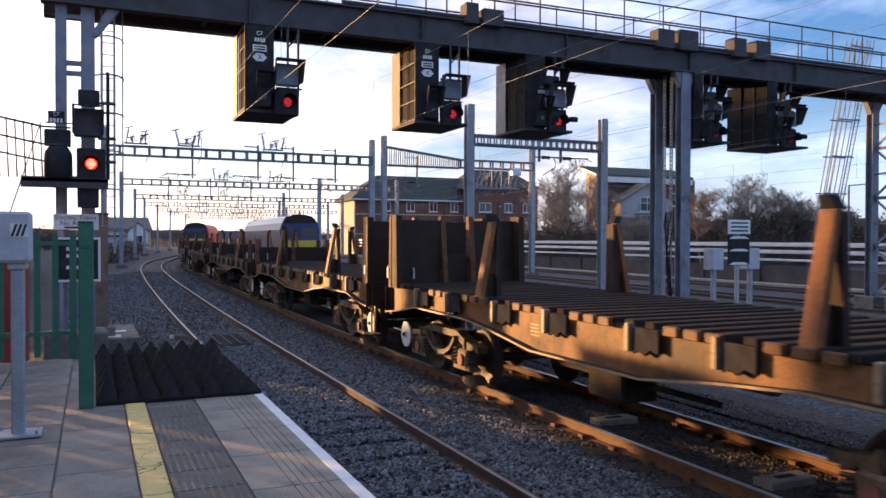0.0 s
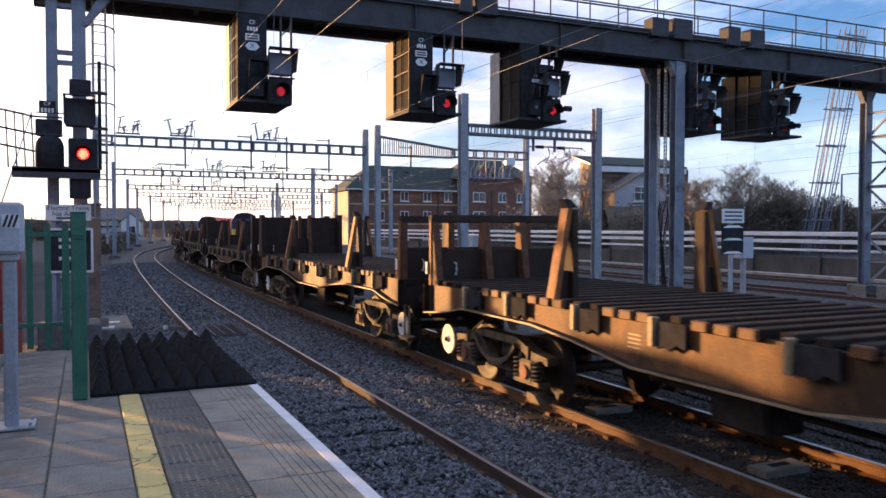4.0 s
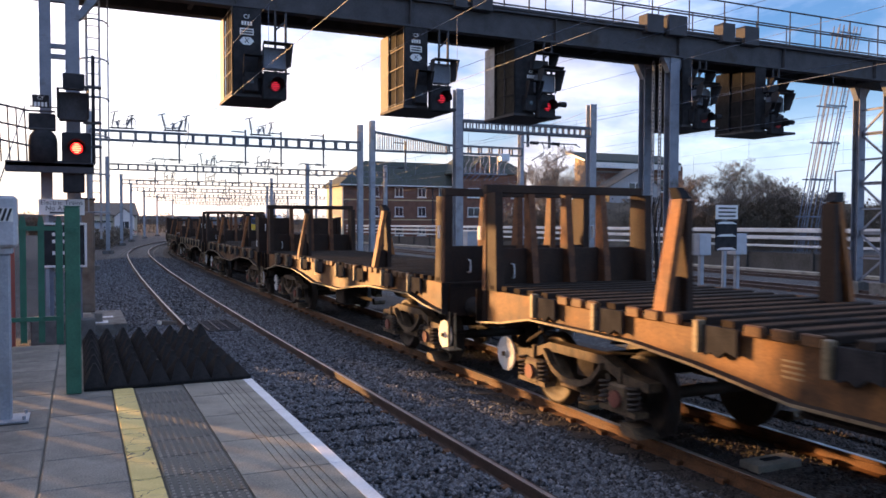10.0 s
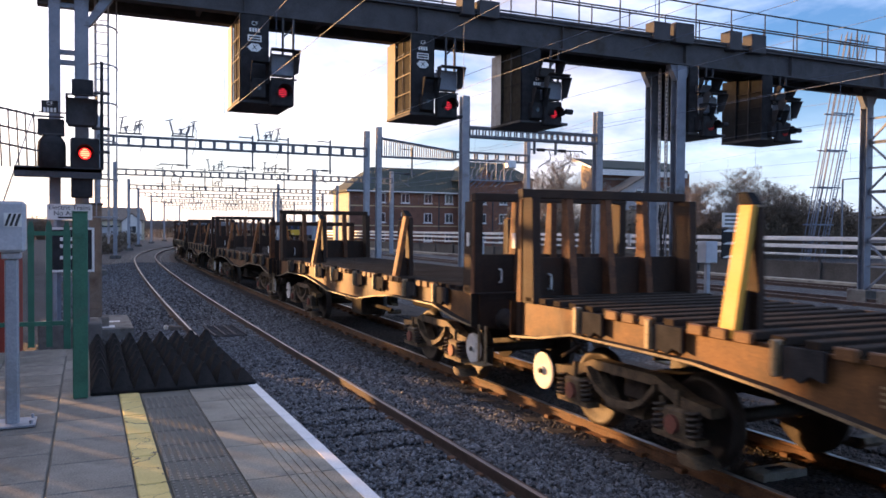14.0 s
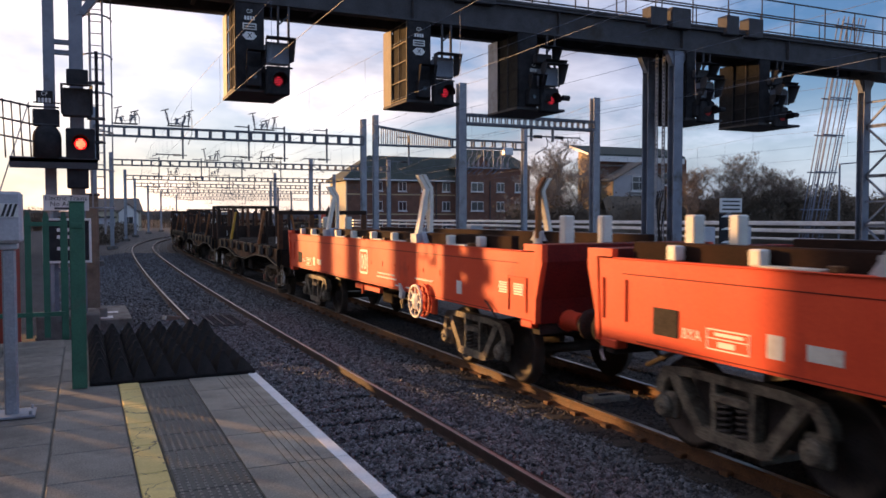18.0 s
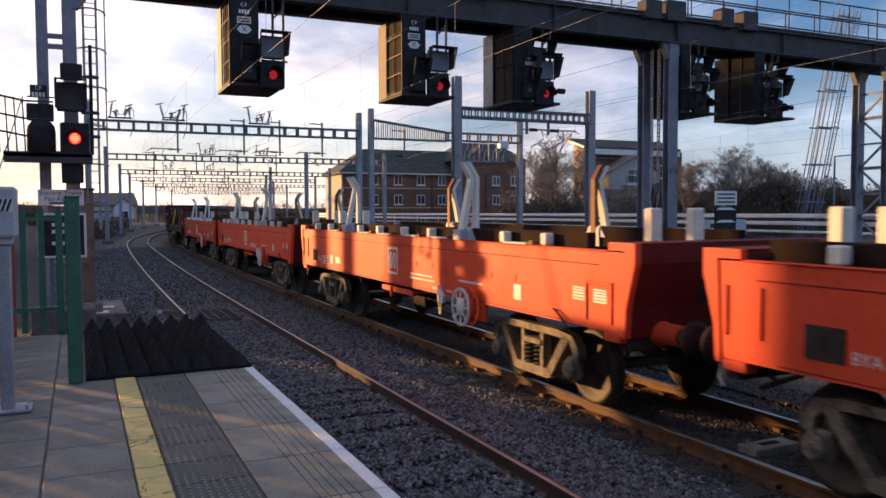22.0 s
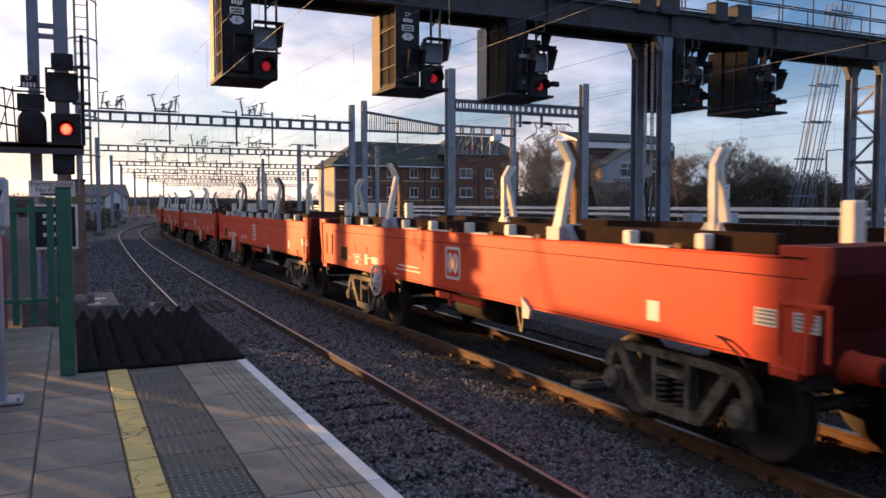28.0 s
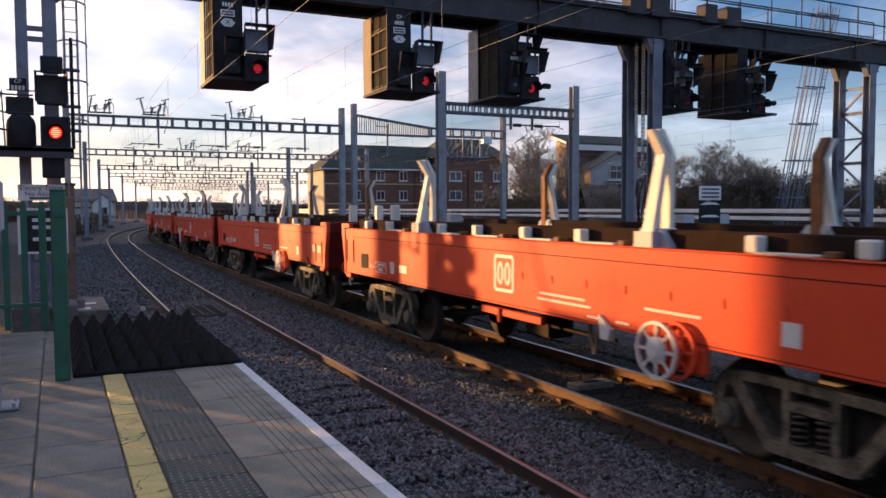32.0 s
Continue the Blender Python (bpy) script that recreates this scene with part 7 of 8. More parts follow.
def buffer_mesh(mat):
    b = Build()
    b.lathe([(0.16, 0.0), (0.15, 0.05), (0.10, 0.08), (0.10, 0.28), (0.075, 0.28), (0.075, 0.42), (0.19, 0.44), (0.195, 0.465), (0.13, 0.485)], 18)
    return b.mesh("buffer", mat, True)


BUF_B = buffer_mesh(M_UNDER)
BUF_R = Build().lathe([(0.15, 0.0), (0.15, 0.04), (0.118, 0.06), (0.115, 0.34), (0.10, 0.35)], 18).mesh("buffer", M_RED, True)
BUF_HEAD = Build().lathe([(0.085, 0.35), (0.085, 0.50), (0.19, 0.52), (0.195, 0.555), (0.12, 0.58)], 20).mesh("buffer_head", M_UNDER, True)
STEP = Build().bar((-1.30, 0, 1.0), (-1.30, 0, 0.45), 0.03, 0.03, (0, 1, 0)).bar((-1.30, -0.22, 1.0), (-1.30, -0.22, 0.45), 0.03, 0.03, (0, 1, 0)).cbox(-1.42, -1.20, -0.26, 0.05, 0.43, 0.45, 0.006).mesh("step", M_POCKET)
GRAB = Build().tube([(-0.92, -0.02, 1.60), (-0.92, -0.09, 1.61), (-0.92, -0.10, 1.70), (-0.92, -0.09, 1.79), (-0.92, -0.02, 1.80)], 0.014, 6).mesh("grab_rail", M_HANDWHEEL)
CORNER_LABEL = Build().cbox(-1.40, -1.386, 0.04, 0.12, 2.14, 2.34, 0.003).mesh("label_plate", M_HANDWHEEL)
COUPLER = Build().cbox(-0.13, 0.13, 0.0, 0.62, 0.92, 1.12, 0.03).rod((-0.25, 0.05, 0.8), (-0.2, 0.62, 0.55), 0.03).mesh("coupler", M_UNDER)
BRAKE = Build().cbox(-1.05, -0.55, -0.35, 0.35, 0.5, 0.86, 0.03).rod((-0.8, -1.6, 0.72), (-0.8, 1.5, 0.72), 0.04).rod((0.7, -0.9, 0.75), (0.7, 0.6, 0.75), 0.2, 14).mesh("brake_gear", M_UNDER)
BRAKE_R = Build().cbox(-0.85, -0.45, -0.3, 0.3, 0.62, 0.86, 0.03).rod((-0.8, -1.6, 0.80), (-0.8, 1.5, 0.80), 0.03).rod((0.7, -0.9, 0.75), (0.7, 0.6, 0.75), 0.18, 14).mesh("brake_gear", M_UNDER)
V_STAY = Build().bar((-1.2, -1.62, 1.06), (-1.2, -1.72, 0.70), 0.03, 0.035, (1, 0, 0)).bar((-1.2, -1.82, 1.06), (-1.2, -1.74, 0.70), 0.03, 0.035, (1, 0, 0)).mesh("brake_stay", M_POCKET)


DATA_B = Build().box(-1.310, -1.306, 1.06, 1.27, 0, 0.018).mesh("text_bar", M_POCKET)


def brown_wagon(front_solid, rear_solid):
    w = thing("bolster_wagon", "weathered brown bogie flat wagon with timber deck and stanchions", "railway wagon", group="brown wagons")
    part("centre_sill", CENTRE_MESH, None, w)
    for me, fl, ed in zip(SOLE_MESH, FLANGE_MESH, EDGE_MESH):
        gd = part("side_girder", me, None, w, "rust-brown fish-bellied girder")
        part("flange", fl, None, gd, "bottom flange darkened for its unlit top")
        part("flange_edge", ed, None, gd, "bright strip for the sunlit flange edge")
    n = 38
    for i in range(n):
        y = -6.2 + 12.4 * i / (n - 1)
        part("deck_baulk", BAULK, None, w, at=Matrix.Translation((0, y, 0)))
    for s in (Matrix.Identity(4), TURN):
        for y in (-5.275, -3.965, -2.345, -1.075, 0.595, 1.975, 3.565, 4.845):
            p = part("stake_pocket", POCKET, None, w, at=s @ Matrix.Translation((0, y, 0)))
            part("recess_plate", POCKET_SHADOW, None, p)
            for d in (0.47, 0.76, 1.05):
                if abs(y - d) < 5.7:
                    part("baulk_end", BLOCK_END, None, w, at=s @ Matrix.Translation((0, y - d, 0)))
        for y in ((-3.12, 2.75) if s is not TURN else (-2.75, 3.12)):
            st_ = part("stanchion", ST_BROWN, None, w, at=s @ Matrix.Translation((0, y, 0)))
            part("stanchion_cap", ST_CAP, None, st_, "black bent cap")
            part("strut", ST_STRUT, None, st_)
        for z in (1.12, 1.165, 1.21, 1.255):
            part("text_bar", DATA_B, None, w, "worn white data stencil", at=s @ Matrix.Translation((0, 0, z)))
        part("coupler", COUPLER, None, w, at=s @ Matrix.Translation((0, HB, 0)))
        part("headstock", HEADSTOCK, None, w, at=s @ Matrix.Translation((0, HB - 0.06, 0)))
        part("step", STEP, None, w, at=s @ Matrix.Translation((0, -HB - 0.02, 0)))
        for x in (-0.87, 0.87):
            part("buffer", BUF_B, None, w, at=s @ Matrix.Translation((x, HB, 1.06)) @ Matrix.Rotation(-math.pi / 2, 4, "X"))
        for y in (-6.1, 6.1):
            hw_ = part("handwheel", HAND_DISC, None, w, "round white handwheel", at=s @ Matrix.Translation((-1.15, y, 0.58)) @ TO_LEFT)
            part("hub", HUB, None, hw_, "dark hub nut")
            part("handwheel_shaft", Build().rod((-1.15, y, 0.58), (-0.6, y, 0.62), 0.025), M_UNDER, w, at=s)
    for y, sol in ((HB - 0.1, front_solid), (-HB + 0.1, rear_solid)):
        e = wagon_end(w, y, sol)
        for s in (Matrix.Identity(4), TURN):
            part("grab_rail", GRAB, None, e, at=s)
            part("label_plate", CORNER_LABEL, None, e, at=s @ Matrix.Translation((0, -0.02, -0.52)) if sol else s)
    part("brake_gear", BRAKE, None, w)
    for y in (-4.5, 4.5):
        bogie(w, y, FRAME_B, True)
    return w


# ---- red wagons
RSIDE = [(-RR + 0.085, 1.065), (-RR + 0.03, 1.93), (RF - 0.03, 1.93), (RF - 0.085, 1.065)]


def red_side():
    b = Build()
    b.prism(RSIDE[::-1], -1.36, -1.30, "x")
    return b.mesh("side_wall", M_RED)


RED_RIB = Build().cbox(-1.38, -1.3605, -0.014, 0.014, 1.28, 1.72, 0.004).mesh("side_rib", M_RED)


RED_SIDE = red_side()
RED_SIDE_B = Build().prism([(-y_, z_) for y_, z_ in RSIDE], -1.36, -1.30, "x").mesh("side_wall", M_RED)
RED_RIM = Build().cbox(-1.385, -1.295, -RR + 0.30, RF - 0.30, 1.9305, 1.947, 0.006).mesh("top_rim", M_RED)
RED_RIM_B = Build().cbox(-1.385, -1.295, -RF + 0.30, RR - 0.30, 1.9305, 1.947, 0.006).mesh("top_rim", M_RED)
RED_SEAM = Build().box(-1.364, -1.3602, -RR + 0.45, RF - 0.45, 1.775, 1.785).mesh("seam", M_RED_END)
RED_SEAM_LOW = Build().box(-1.364, -1.3602, -5.6, 5.6, 1.09, 1.098).mesh("seam", M_RED_END)
END_PROF = [(-0.28, 1.949), (-0.28, 2.035), (0.16, 2.035), (0.16, 1.82), (0.02, 1.34), (0.0, 1.03), (-0.06, 1.03), (-0.015, 1.949)]
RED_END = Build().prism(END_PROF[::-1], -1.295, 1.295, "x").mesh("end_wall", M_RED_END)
RED_CHEEK = [Build().prism(END_PROF[::-1], a, b, "x").mesh("end_cheek", M_RED) for a, b in ((-1.375, -1.2955), (1.2955, 1.375))]
END_CORNER = [Build().cbox(a, b, -0.36, -0.08, 0.965, 1.062, 0.012).mesh("corner_block", M_RED) for a, b in ((-1.375, -1.22), (1.22, 1.375))]
END_HATCH = Build().prism([(0.02, 1.37), (0.145, 1.79), (0.165, 1.79), (0.04, 1.37)], -0.45, 0.45, "x").mesh("recess_plate", M_UNDER)
END_GRAB = Build().tube([(-0.72, 0.0, 1.24), (-0.72, 0.07, 1.25), (-0.72, 0.07, 1.40), (-0.72, 0.02, 1.41)], 0.014, 6).mesh("grab_rail", M_HANDWHEEL)
END_BEAM = Build().cbox(-1.28, 1.28, -0.22, -0.035, 0.88, 1.028, 0.01).mesh("headstock", M_UNDER)
END_HOSE = Build().tube([(-1.25, 0.0, 1.12), (-1.25, 0.06, 1.08), (-1.25, 0.07, 0.86), (-1.24, 0.03, 0.78)], 0.016, 6).mesh("brake_pipe", M_HANDWHEEL)
SIDE_SLOT = Build().cbox(-1.370, -1.3602, -0.012, 0.012, 1.45, 1.54, 0.003).mesh("lashing_lug", M_RED)
PANEL_EDGE = Build().cbox(-1.378, -1.3602, -6.50, -6.46, 1.15, 1.60, 0.004).cbox(-1.378, -1.3602, -6.04, -6.0, 1.15, 1.60, 0.004).cbox(-1.378, -1.3602, -6.46, -6.04, 1.56, 1.60, 0.004).mesh("panel_edge", M_RED)
FILL_HOSE = Build().tube([(-1.37, -5.35, 1.20), (-1.40, -5.45, 1.19), (-1.41, -5.62, 1.10), (-1.38, -5.72, 0.98)], 0.012, 5).mesh("hanging_cable", M_BLACK)
DATA_BOX = Build().box(-1.366, -1.361, 4.09, 4.60, 1.355, 1.367).box(-1.366, -1.361, 4.09, 4.60, 1.275, 1.285).box(-1.366, -1.361, 4.09, 4.60, 1.175, 1.187).box(-1.366, -1.361, 4.09, 4.10, 1.187, 1.355).box(-1.366, -1.361, 4.59, 4.60, 1.187, 1.355).mesh("data_outline", M_STENCIL)
DATA_TEXT = Build().box(-1.366, -1.361, 4.16, 4.50, 1.305, 1.335).box(-1.366, -1.361, 4.26, 4.46, 1.205, 1.255).mesh("text_bar", M_STENCIL)
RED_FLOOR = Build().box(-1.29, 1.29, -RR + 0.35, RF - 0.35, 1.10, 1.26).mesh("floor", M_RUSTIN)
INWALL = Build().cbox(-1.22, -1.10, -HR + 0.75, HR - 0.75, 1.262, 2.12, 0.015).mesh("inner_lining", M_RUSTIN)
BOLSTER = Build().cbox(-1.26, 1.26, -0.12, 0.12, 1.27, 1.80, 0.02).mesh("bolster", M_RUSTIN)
CREAM_BLOCK = Build().cbox(-1.36, -1.24, -0.07, 0.07, 1.95, 2.10, 0.015).mesh("edge_block", M_CREAM)
EDGE_STRIP = Build().cbox(-1.37, -1.22, -0.30, 0.30, 1.946, 1.965, 0.004).mesh("edge_strip", M_CREAM)
RUST_TAB = Build().cbox(-1.37, -1.27, -0.05, 0.05, 1.946, 2.0, 0.008).mesh("edge_tab", M_BROWN)
END_STUB = Build().cbox(-0.08, 0.08, -0.08, 0.08, 1.27, 2.40, 0.02).mesh("end_post", M_CREAM)


def stanchion_cream():
    b = Build()
    leg(b, -1.37, -1.29, 0.078, 1.99, -1.19, -1.12, 0.06, 2.86)
    leg(b, -1.19, -1.12, 0.06, 2.86, -1.34, -1.26, 0.055, 3.10)
    return b.mesh("stanchion", M_CREAM)


ST_CREAM = stanchion_cream()
sb2 = Build()
leg(sb2, -1.12, -1.05, 0.06, 1.99, -1.105, -1.045, 0.052, 2.88)
leg(sb2, -1.105, -1.045, 0.052, 2.88, -1.245, -1.18, 0.05, 3.11)
ST_CREAM_BACK = sb2.mesh("back_leg", M_CREAM)
# the same leg in the orange stanchion colour, used on one side
ST_ORANGE_BACK = ST_CREAM_BACK.copy()
ST_ORANGE_BACK.materials.clear()
ST_ORANGE_BACK.materials.append(M_STANCH)
ST_BASE = Build().prism([(-0.28, 1.948), (0.28, 1.948), (0.14, 2.13), (-0.13, 2.13)], -1.30, -1.08, "x").box(-1.40, -1.30, -0.13, 0.13, 1.948, 2.10).box(-1.075, -1.06, -0.15, 0.15, 1.75, 2.1).mesh("stanchion_base", M_CABINET)


def logo(parent):
    """A white rounded frame round two plain upright rings."""
    fr_ = Build()
    oc = [(-0.25, 1.28), (-0.25, 1.69), (-0.21, 1.73), (0.21, 1.73), (0.25, 1.69), (0.25, 1.28), (0.21, 1.24), (-0.21, 1.24)]
    ic = [(-0.205, 1.30), (-0.205, 1.67), (-0.19, 1.685), (0.19, 1.685), (0.205, 1.67), (0.205, 1.30), (0.19, 1.285), (-0.19, 1.285)]
    for i in range(8):
        fr_.prism([oc[i], oc[(i + 1) % 8], ic[(i + 1) % 8], ic[i]], -1.365, -1.361, "x")
    lg = part("emblem_frame", fr_, M_STENCIL, parent, "white rounded square emblem")
    d = Build()

    def ring(c, w, z0, z1, t):
        zm, r = (z0 + z1) / 2, (z1 - z0) / 2
        arc = [2 * math.pi * i / 16 for i in range(17)]
        for a, b in zip(arc[:-1], arc[1:]):
            d.prism([(c + k * math.sin(q), zm + h * math.cos(q)) for q, k, h in ((a, w / 2, r), (b, w / 2, r), (b, w / 2 - t, r - t), (a, w / 2 - t, r - t))], -1.366, -1.362, "x")
    ring(0.09, 0.16, 1.33, 1.64, 0.048)
    ring(-0.09, 0.16, 1.33, 1.64, 0.048)
    part("emblem_shape", d, M_STENCIL, lg)


LABEL_BAR = Build().box(-1.3685, -1.366, -0.10, 0.10, 0, 0.014).mesh("text_bar", M_GANTRY)


def red_wagon():
    w = thing("steel_carrier_wagon", "bright red bogie steel-carrying wagon with cream stanchions", "railway wagon", group="red wagons")
    part("floor", RED_FLOOR, None, w, "rusty inside floor")
    part("centre_sill", Build().box(-0.3, 0.3, -RR + 0.25, RF - 0.25, 0.8, 1.10).mesh("centre_sill", M_UNDER), None, w)
    for k in range(6):
        part("bolster", BOLSTER, None, w, at=Matrix.Translation((0, -5.0 + 2.0 * k, 0)))
    for si, s in enumerate((Matrix.Identity(4), TURN)):
        sw = part("side_wall", RED_SIDE if si == 0 else RED_SIDE_B, None, w, at=s)
        part("top_rim", RED_RIM if si == 0 else RED_RIM_B, None, sw)
        part("seam", RED_SEAM, None, sw)
        part("seam", RED_SEAM_LOW, None, sw)
        part("inner_lining", INWALL, None, w, "dark rusty load beam along the side", at=s)
        for y in (6.17, 5.78):
            part("side_rib", RED_RIB, None, sw, at=Matrix.Translation((0, y if si == 0 else y + 0.2, 0)))
        for k in range(7):
            part("lashing_lug", SIDE_SLOT, None, sw, at=Matrix.Translation((0, (-0.45 - 0.665 * k) if si == 0 else (0.45 + 0.665 * k), 0)))
        part("panel_edge", PANEL_EDGE, None, sw)
        part("hanging_cable", FILL_HOSE, None, sw)
        for y in (-5.1, -4.06, -1.6, -0.43, 0.83, 1.97, 4.06, 5.1):
            part("edge_block", CREAM_BLOCK, None, w, at=s @ Matrix.Translation((0, y, 0)))
        for y in (-4.4, -1.95, -0.78, 0.48, 1.62, 3.7):
            part("edge_strip", EDGE_STRIP, None, w, at=s @ Matrix.Translation((0, y, 0)))
            part("edge_tab", RUST_TAB, None, w, at=s @ Matrix.Translation((0, y - 0.42, 0)))
        for y in (-2.75, 2.75):
            st_ = part("stanchion", ST_CREAM, None, w, at=s @ Matrix.Translation((0, y, 0)))
            part("stanchion_base", ST_BASE, None, st_)
            part("back_leg", ST_CREAM_BACK if si == 0 else ST_ORANGE_BACK, None, st_, "" if si == 0 else "orange inner leg")
        for x in ((-0.5, 0.13) if si == 0 else (-0.13, 0.5)):
            part("end_post", END_STUB, None, w, at=s @ Matrix.Translation((x, 5.72 if si == 0 else 6.1, 0)))
        logo(sw)
        wy = -3.06 if si == 0 else 2.93
        part("handwheel", HAND_SPOKE, None, sw, "white spoked brake handwheel", at=Matrix.Translation((-1.47, wy, 0.98)) @ TO_LEFT)
        part("handwheel", HAND_RED, None, sw, "red spoked brake handwheel", at=Matrix.Translation((-1.40, wy - 0.17, 1.0)) @ TO_LEFT)
        part("wheel_bracket", Build().cbox(-1.37, -1.30, wy - 0.52, wy + 0.02, 0.80, 1.062, 0.02).rod((-1.46, wy, 0.98), (-1.30, wy, 0.98), 0.03, 8), M_RED, sw)
        for (ya, yb, z, hgt) in ((-1.75, -0.85, 1.30, 0.03), (-1.85, -0.80, 1.23, 0.03), (-3.5, -2.75, 1.32, 0.03), (-2.0, -1.8, 1.13, 0.03), (-2.5, -2.3, 1.13, 0.03)):
            if si and ya < -1:
                ya, yb = -yb + 0.4, -ya + 0.4
            tb = Build()
            y, r = ya, random.Random(int(ya * 77 + z * 31))
            while y < yb:
                d = r.uniform(0.02, 0.05)
                tb.box(-1.366, -1.361, y, min(yb, y + d), z, z + hgt)
                y += d + 0.012
            part("text_bar", tb, M_STENCIL, sw)
        part("data_outline", DATA_BOX, None, sw)
        part("text_bar", DATA_TEXT, None, sw)
        writing("BYA", 0.14, Matrix.Translation((-1.364, 4.80, 1.27)) @ Matrix.Rotation(-math.pi / 2, 4, "Z") @ FACE_S, M_STENCIL, sw)
        part("data_panel", Build().cbox(-1.372, -1.361, 4.98, 5.34, 1.21, 1.48, 0.003), M_UNDER, sw, "small dark data panel")
        part("yellowed_label", Build().box(-1.366, -1.361, 3.17, 3.50, 1.24, 1.37), M_CREAM, sw)
        part("white_label", Build().box(-1.366, -1.361, 3.73, 3.90, 1.20, 1.40), M_SIGNW, sw)
        part("white_label", Build().box(-1.366, -1.361, -4.58, -4.40, 1.22, 1.42), M_SIGNW, sw)
        for y in (-5.88, -6.28):
            part("white_label", Build().box(-1.366, -1.361, y - 0.12, y + 0.12, 1.36, 1.51), M_CREAM, sw)
            for z in (1.38, 1.415, 1.45, 1.48):
                part("text_bar", LABEL_BAR, None, sw, at=Matrix.Translation((0, y, z)))
        part("brake_bar", Build().cbox(-1.30, -1.22, -0.78, 0.74, 0.90, 1.0, 0.01).rod((-1.31, 0.2, 0.82), (-1.31, 0.2, 1.0), 0.03), M_RED, sw, "red lever bar under the side")
        part("lamp_bracket", Build().prism([(-2.05, 1.20), (-2.25, 1.06), (-2.22, 0.94), (-2.08, 0.94)], -1.40, -1.34, "x"), M_HANDWHEEL, sw)
        ye = RF if si == 0 else RR
        ew = part("end_wall", RED_END, None, w, "red end wall coloured darker for its shade", at=s @ Matrix.Translation((0, ye, 0)))
        for ck, cb_ in zip(RED_CHEEK, END_CORNER):
            part("end_cheek", ck, None, ew, "bright red end cheek")
            part("corner_block", cb_, None, ew, "bright red corner block")
        part("recess_plate", END_HATCH, None, ew, "dark square recess plate")
        part("grab_rail", END_GRAB, None, ew)
        part("headstock", END_BEAM, None, ew)
        part("brake_pipe", END_HOSE, None, ew, "pale bent pipe")
        part("coupler", COUPLER, None, w, at=s @ Matrix.Translation((0, ye - 0.05, 0)))
        for x in (-0.87, 0.87):
            bf = part("buffer", BUF_R, None, w, at=s @ Matrix.Translation((x, ye - 0.04, 1.06)) @ Matrix.Rotation(-math.pi / 2, 4, "X"))
            part("buffer_head", BUF_HEAD, None, bf, "black worn buffer head")
    part("brake_gear", BRAKE_R, None, w)
    for m_ in (Matrix.Identity(4), TURN):
        part("brake_stay", V_STAY, None, w, "dusty yellow V-shaped stay", at=m_)
    for y in (-4.5, 4.5):
        bogie(w, y, FRAME_R, False)
    return w


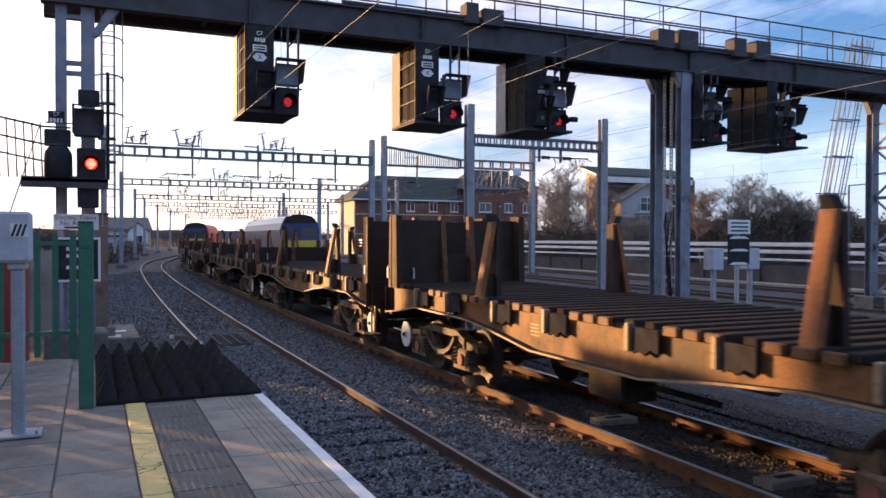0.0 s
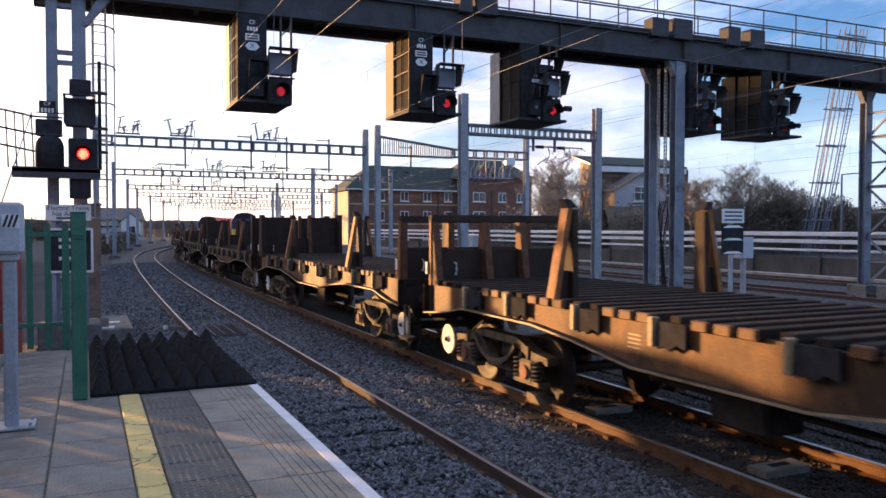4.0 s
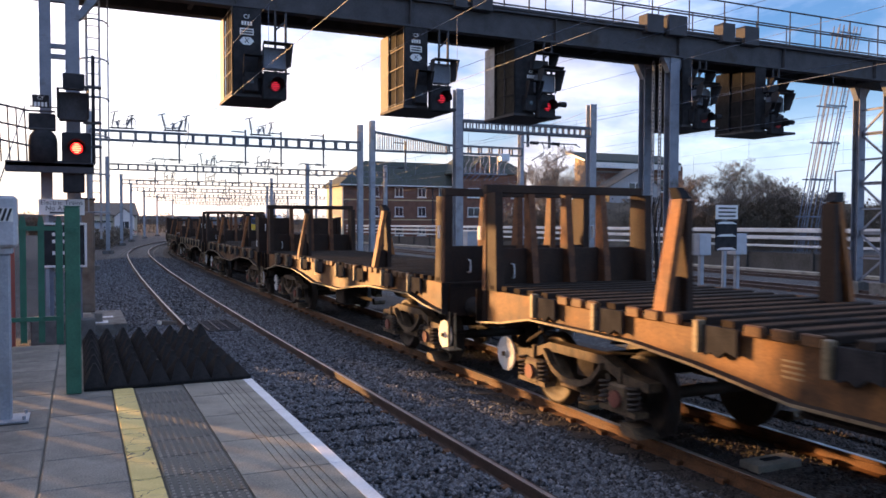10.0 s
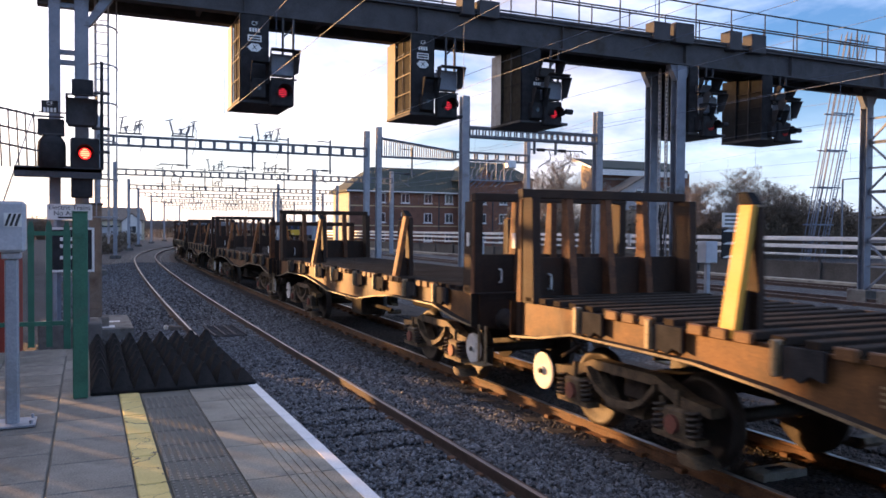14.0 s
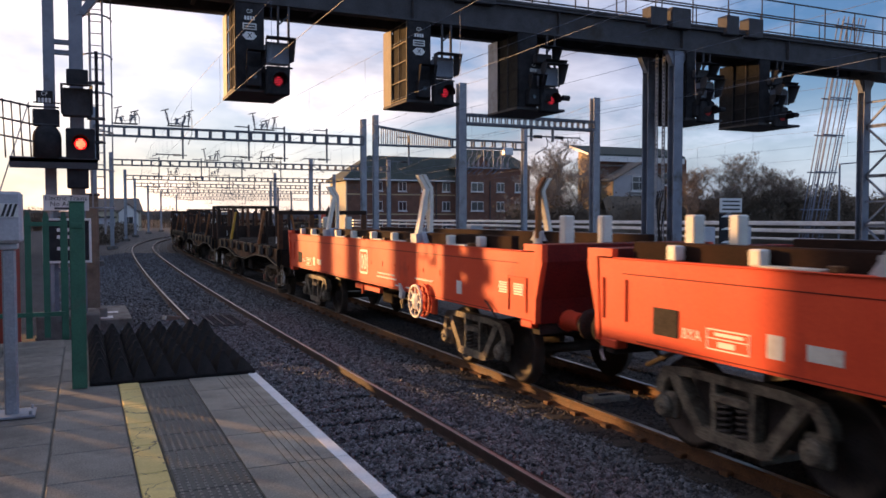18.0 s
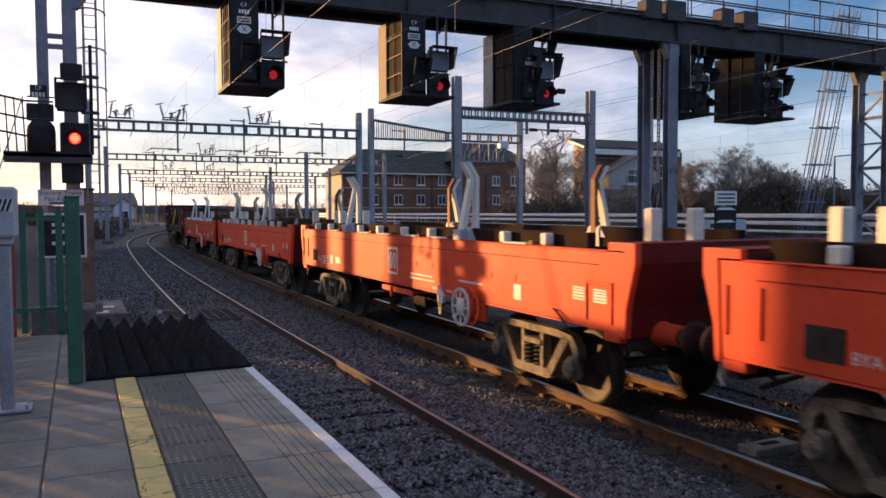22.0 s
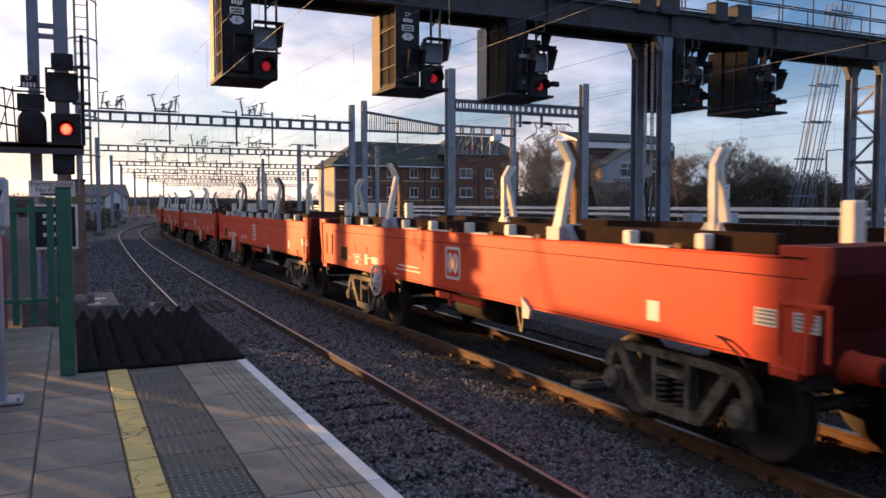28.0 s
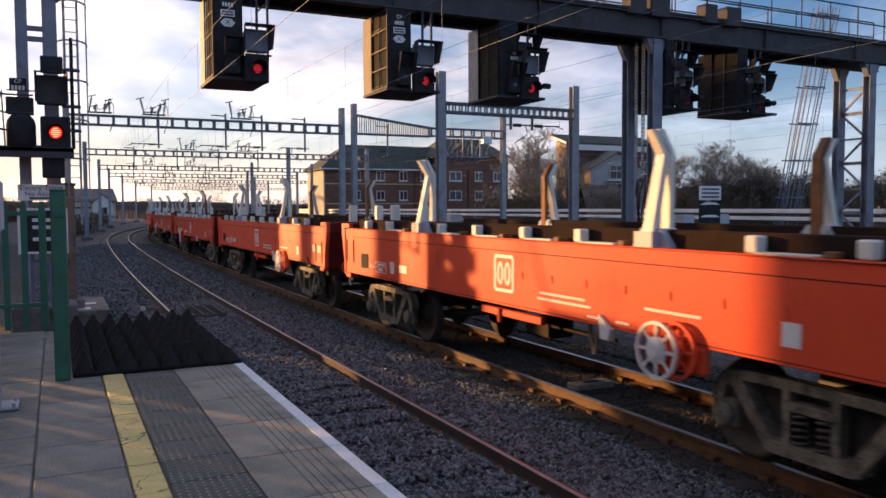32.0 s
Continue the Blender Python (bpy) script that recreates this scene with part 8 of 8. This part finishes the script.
def locomotive(name, label, body_mat, roof_mat, panel_mat):
    t = thing(name, label, "locomotive")
    L = 10.3
    prof = [(-1.32, 1.1), (1.32, 1.1), (1.32, 2.9), (1.18, 3.35), (-1.18, 3.35), (-1.32, 2.9)]
    part("body", Build().prism(prof[::-1], -L + 0.5, L - 0.5, "y"), body_mat, t)
    rp_ = [(-1.18, 3.354), (1.18, 3.354), (0.85, 3.75), (0.3, 3.9), (-0.3, 3.9), (-0.85, 3.75)]
    part("roof", Build().prism(rp_[::-1], -L + 0.7, L - 0.7, "y"), roof_mat, t)
    for s in (-1, 1):
        e = Build()
        y = s * (L - 0.5)
        e.add([(-1.32, y, 1.1), (1.32, y, 1.1), (1.32, y, 2.2), (-1.32, y, 2.2), (-1.2, y + s * 0.45, 1.1), (1.2, y + s * 0.45, 1.1), (1.2, y + s * 0.45, 2.15), (-1.2, y + s * 0.45, 2.15)],
              [(0, 1, 2, 3), (7, 6, 5, 4), (0, 4, 5, 1), (3, 2, 6, 7), (0, 3, 7, 4), (1, 5, 6, 2)])
        part("nose", e, panel_mat, t, "yellow end panel")
        y0_, y1_ = min(y, y + s * 0.05), max(y, y + s * 0.05)
        part("cab_front", Build().prism([(-1.3, 2.2), (1.3, 2.2), (1.3, 2.9), (1.14, 3.33), (-1.14, 3.33), (-1.3, 2.9)][::-1], y0_, y1_, "y"), M_LOCO_BLUE, t, "dark blue cab front")
        part("roof_end", Build().prism([(-1.18, 3.34), (1.18, 3.34), (0.85, 3.78), (0.3, 3.93), (-0.3, 3.93), (-0.85, 3.78)][::-1], min(y - s * 0.6, y + s * 0.06), max(y - s * 0.6, y + s * 0.06), "y"), M_UNDER, t, "dark domed cab roof")
        for x in (-0.62, 0.62):
            part("cab_window", Build().cbox(x - 0.5, x + 0.5, min(y + s * 0.05, y + s * 0.07), max(y + s * 0.05, y + s * 0.07), 2.35, 3.0, 0.004), M_PANE, t)
        for x in (-0.95, 0.95):
            part("tail_lamp", Build().rod((x, y + s * 0.44, 1.35), (x, y + s * 0.47, 1.35), 0.09, 10), M_RED_LAMP if s < 0 and panel_mat is M_RED else M_SIGNW, t)
    part("underframe", Build().box(-1.2, 1.2, -L + 0.3, L - 0.3, 0.75, 1.1).box(-1.1, 1.1, -2.4, 2.4, 0.3, 0.75), M_UNDER, t)
    for y in (-6.5, 6.5):
        bogie(t, y, FRAME_B, False)
    return t


# ---- the train: brown wagons, then red ones
SOLID_ENDS = {-6: (LOW, LOW), -5: (LOW, LOW), -4: (LOW, LOW), -3: (LOW, LOW), -2: (LOW, True), -1: (True, True), 0: (True, MID), 1: (MID, False), 2: (False, SHORT), 4: (False, MID), 6: (False, MID)}
cache = {}
for k in range(-6, 7):
    ends = SOLID_ENDS.get(k, (False, False))
    if ends in cache:
        w = copy_thing(cache[ends], Matrix.Identity(4))
    else:
        w = cache[ends] = brown_wagon(*ends)
    TRAIN.append((w, PITCH * (k + 0.5), False))
# one stanchion of the last brown wagon has been repainted yellow
M_FRESH = material("yellow_stanchion_paint", (0.46, 0.24, 0.012), (0.56, 0.31, 0.025), 0.55, 0, 4, 50, 0.15, (0.3, 0.17, 0.04), 0.3)
ST_FRESH = stanchion_mesh_brown().copy()
ST_FRESH.materials.clear()
ST_FRESH.materials.append(M_FRESH)
for p in w.children:
    if p.name.startswith("stanchion") and p.matrix_basis.translation.y > 0 and p.matrix_basis[0][0] > 0:
        p.data = ST_FRESH
        p["label"] = "yellow-painted stanchion"
first = None
for k in range(7, 17):
    w = red_wagon() if first is None else copy_thing(first, Matrix.Identity(4))
    first = first or w
    TRAIN.append((w, PITCH * 7 + RED_PITCH * (k - 6.5) + (0.26 if k in (11, 12) else 0.0), k in (11, 12)))
head = locomotive("locomotive", "red diesel locomotive hauling the wagons", M_RED, M_RED, M_LOCO_YELLOW)
TRAIN.append((head, -PITCH * 6 - 10.9, False))
other_loco = locomotive("passing_locomotive", "silver-roofed dark blue locomotive with yellow end on another track", M_LOCO_BLUE, M_LOCO_SILVER, M_LOCO_YELLOW)

motions()
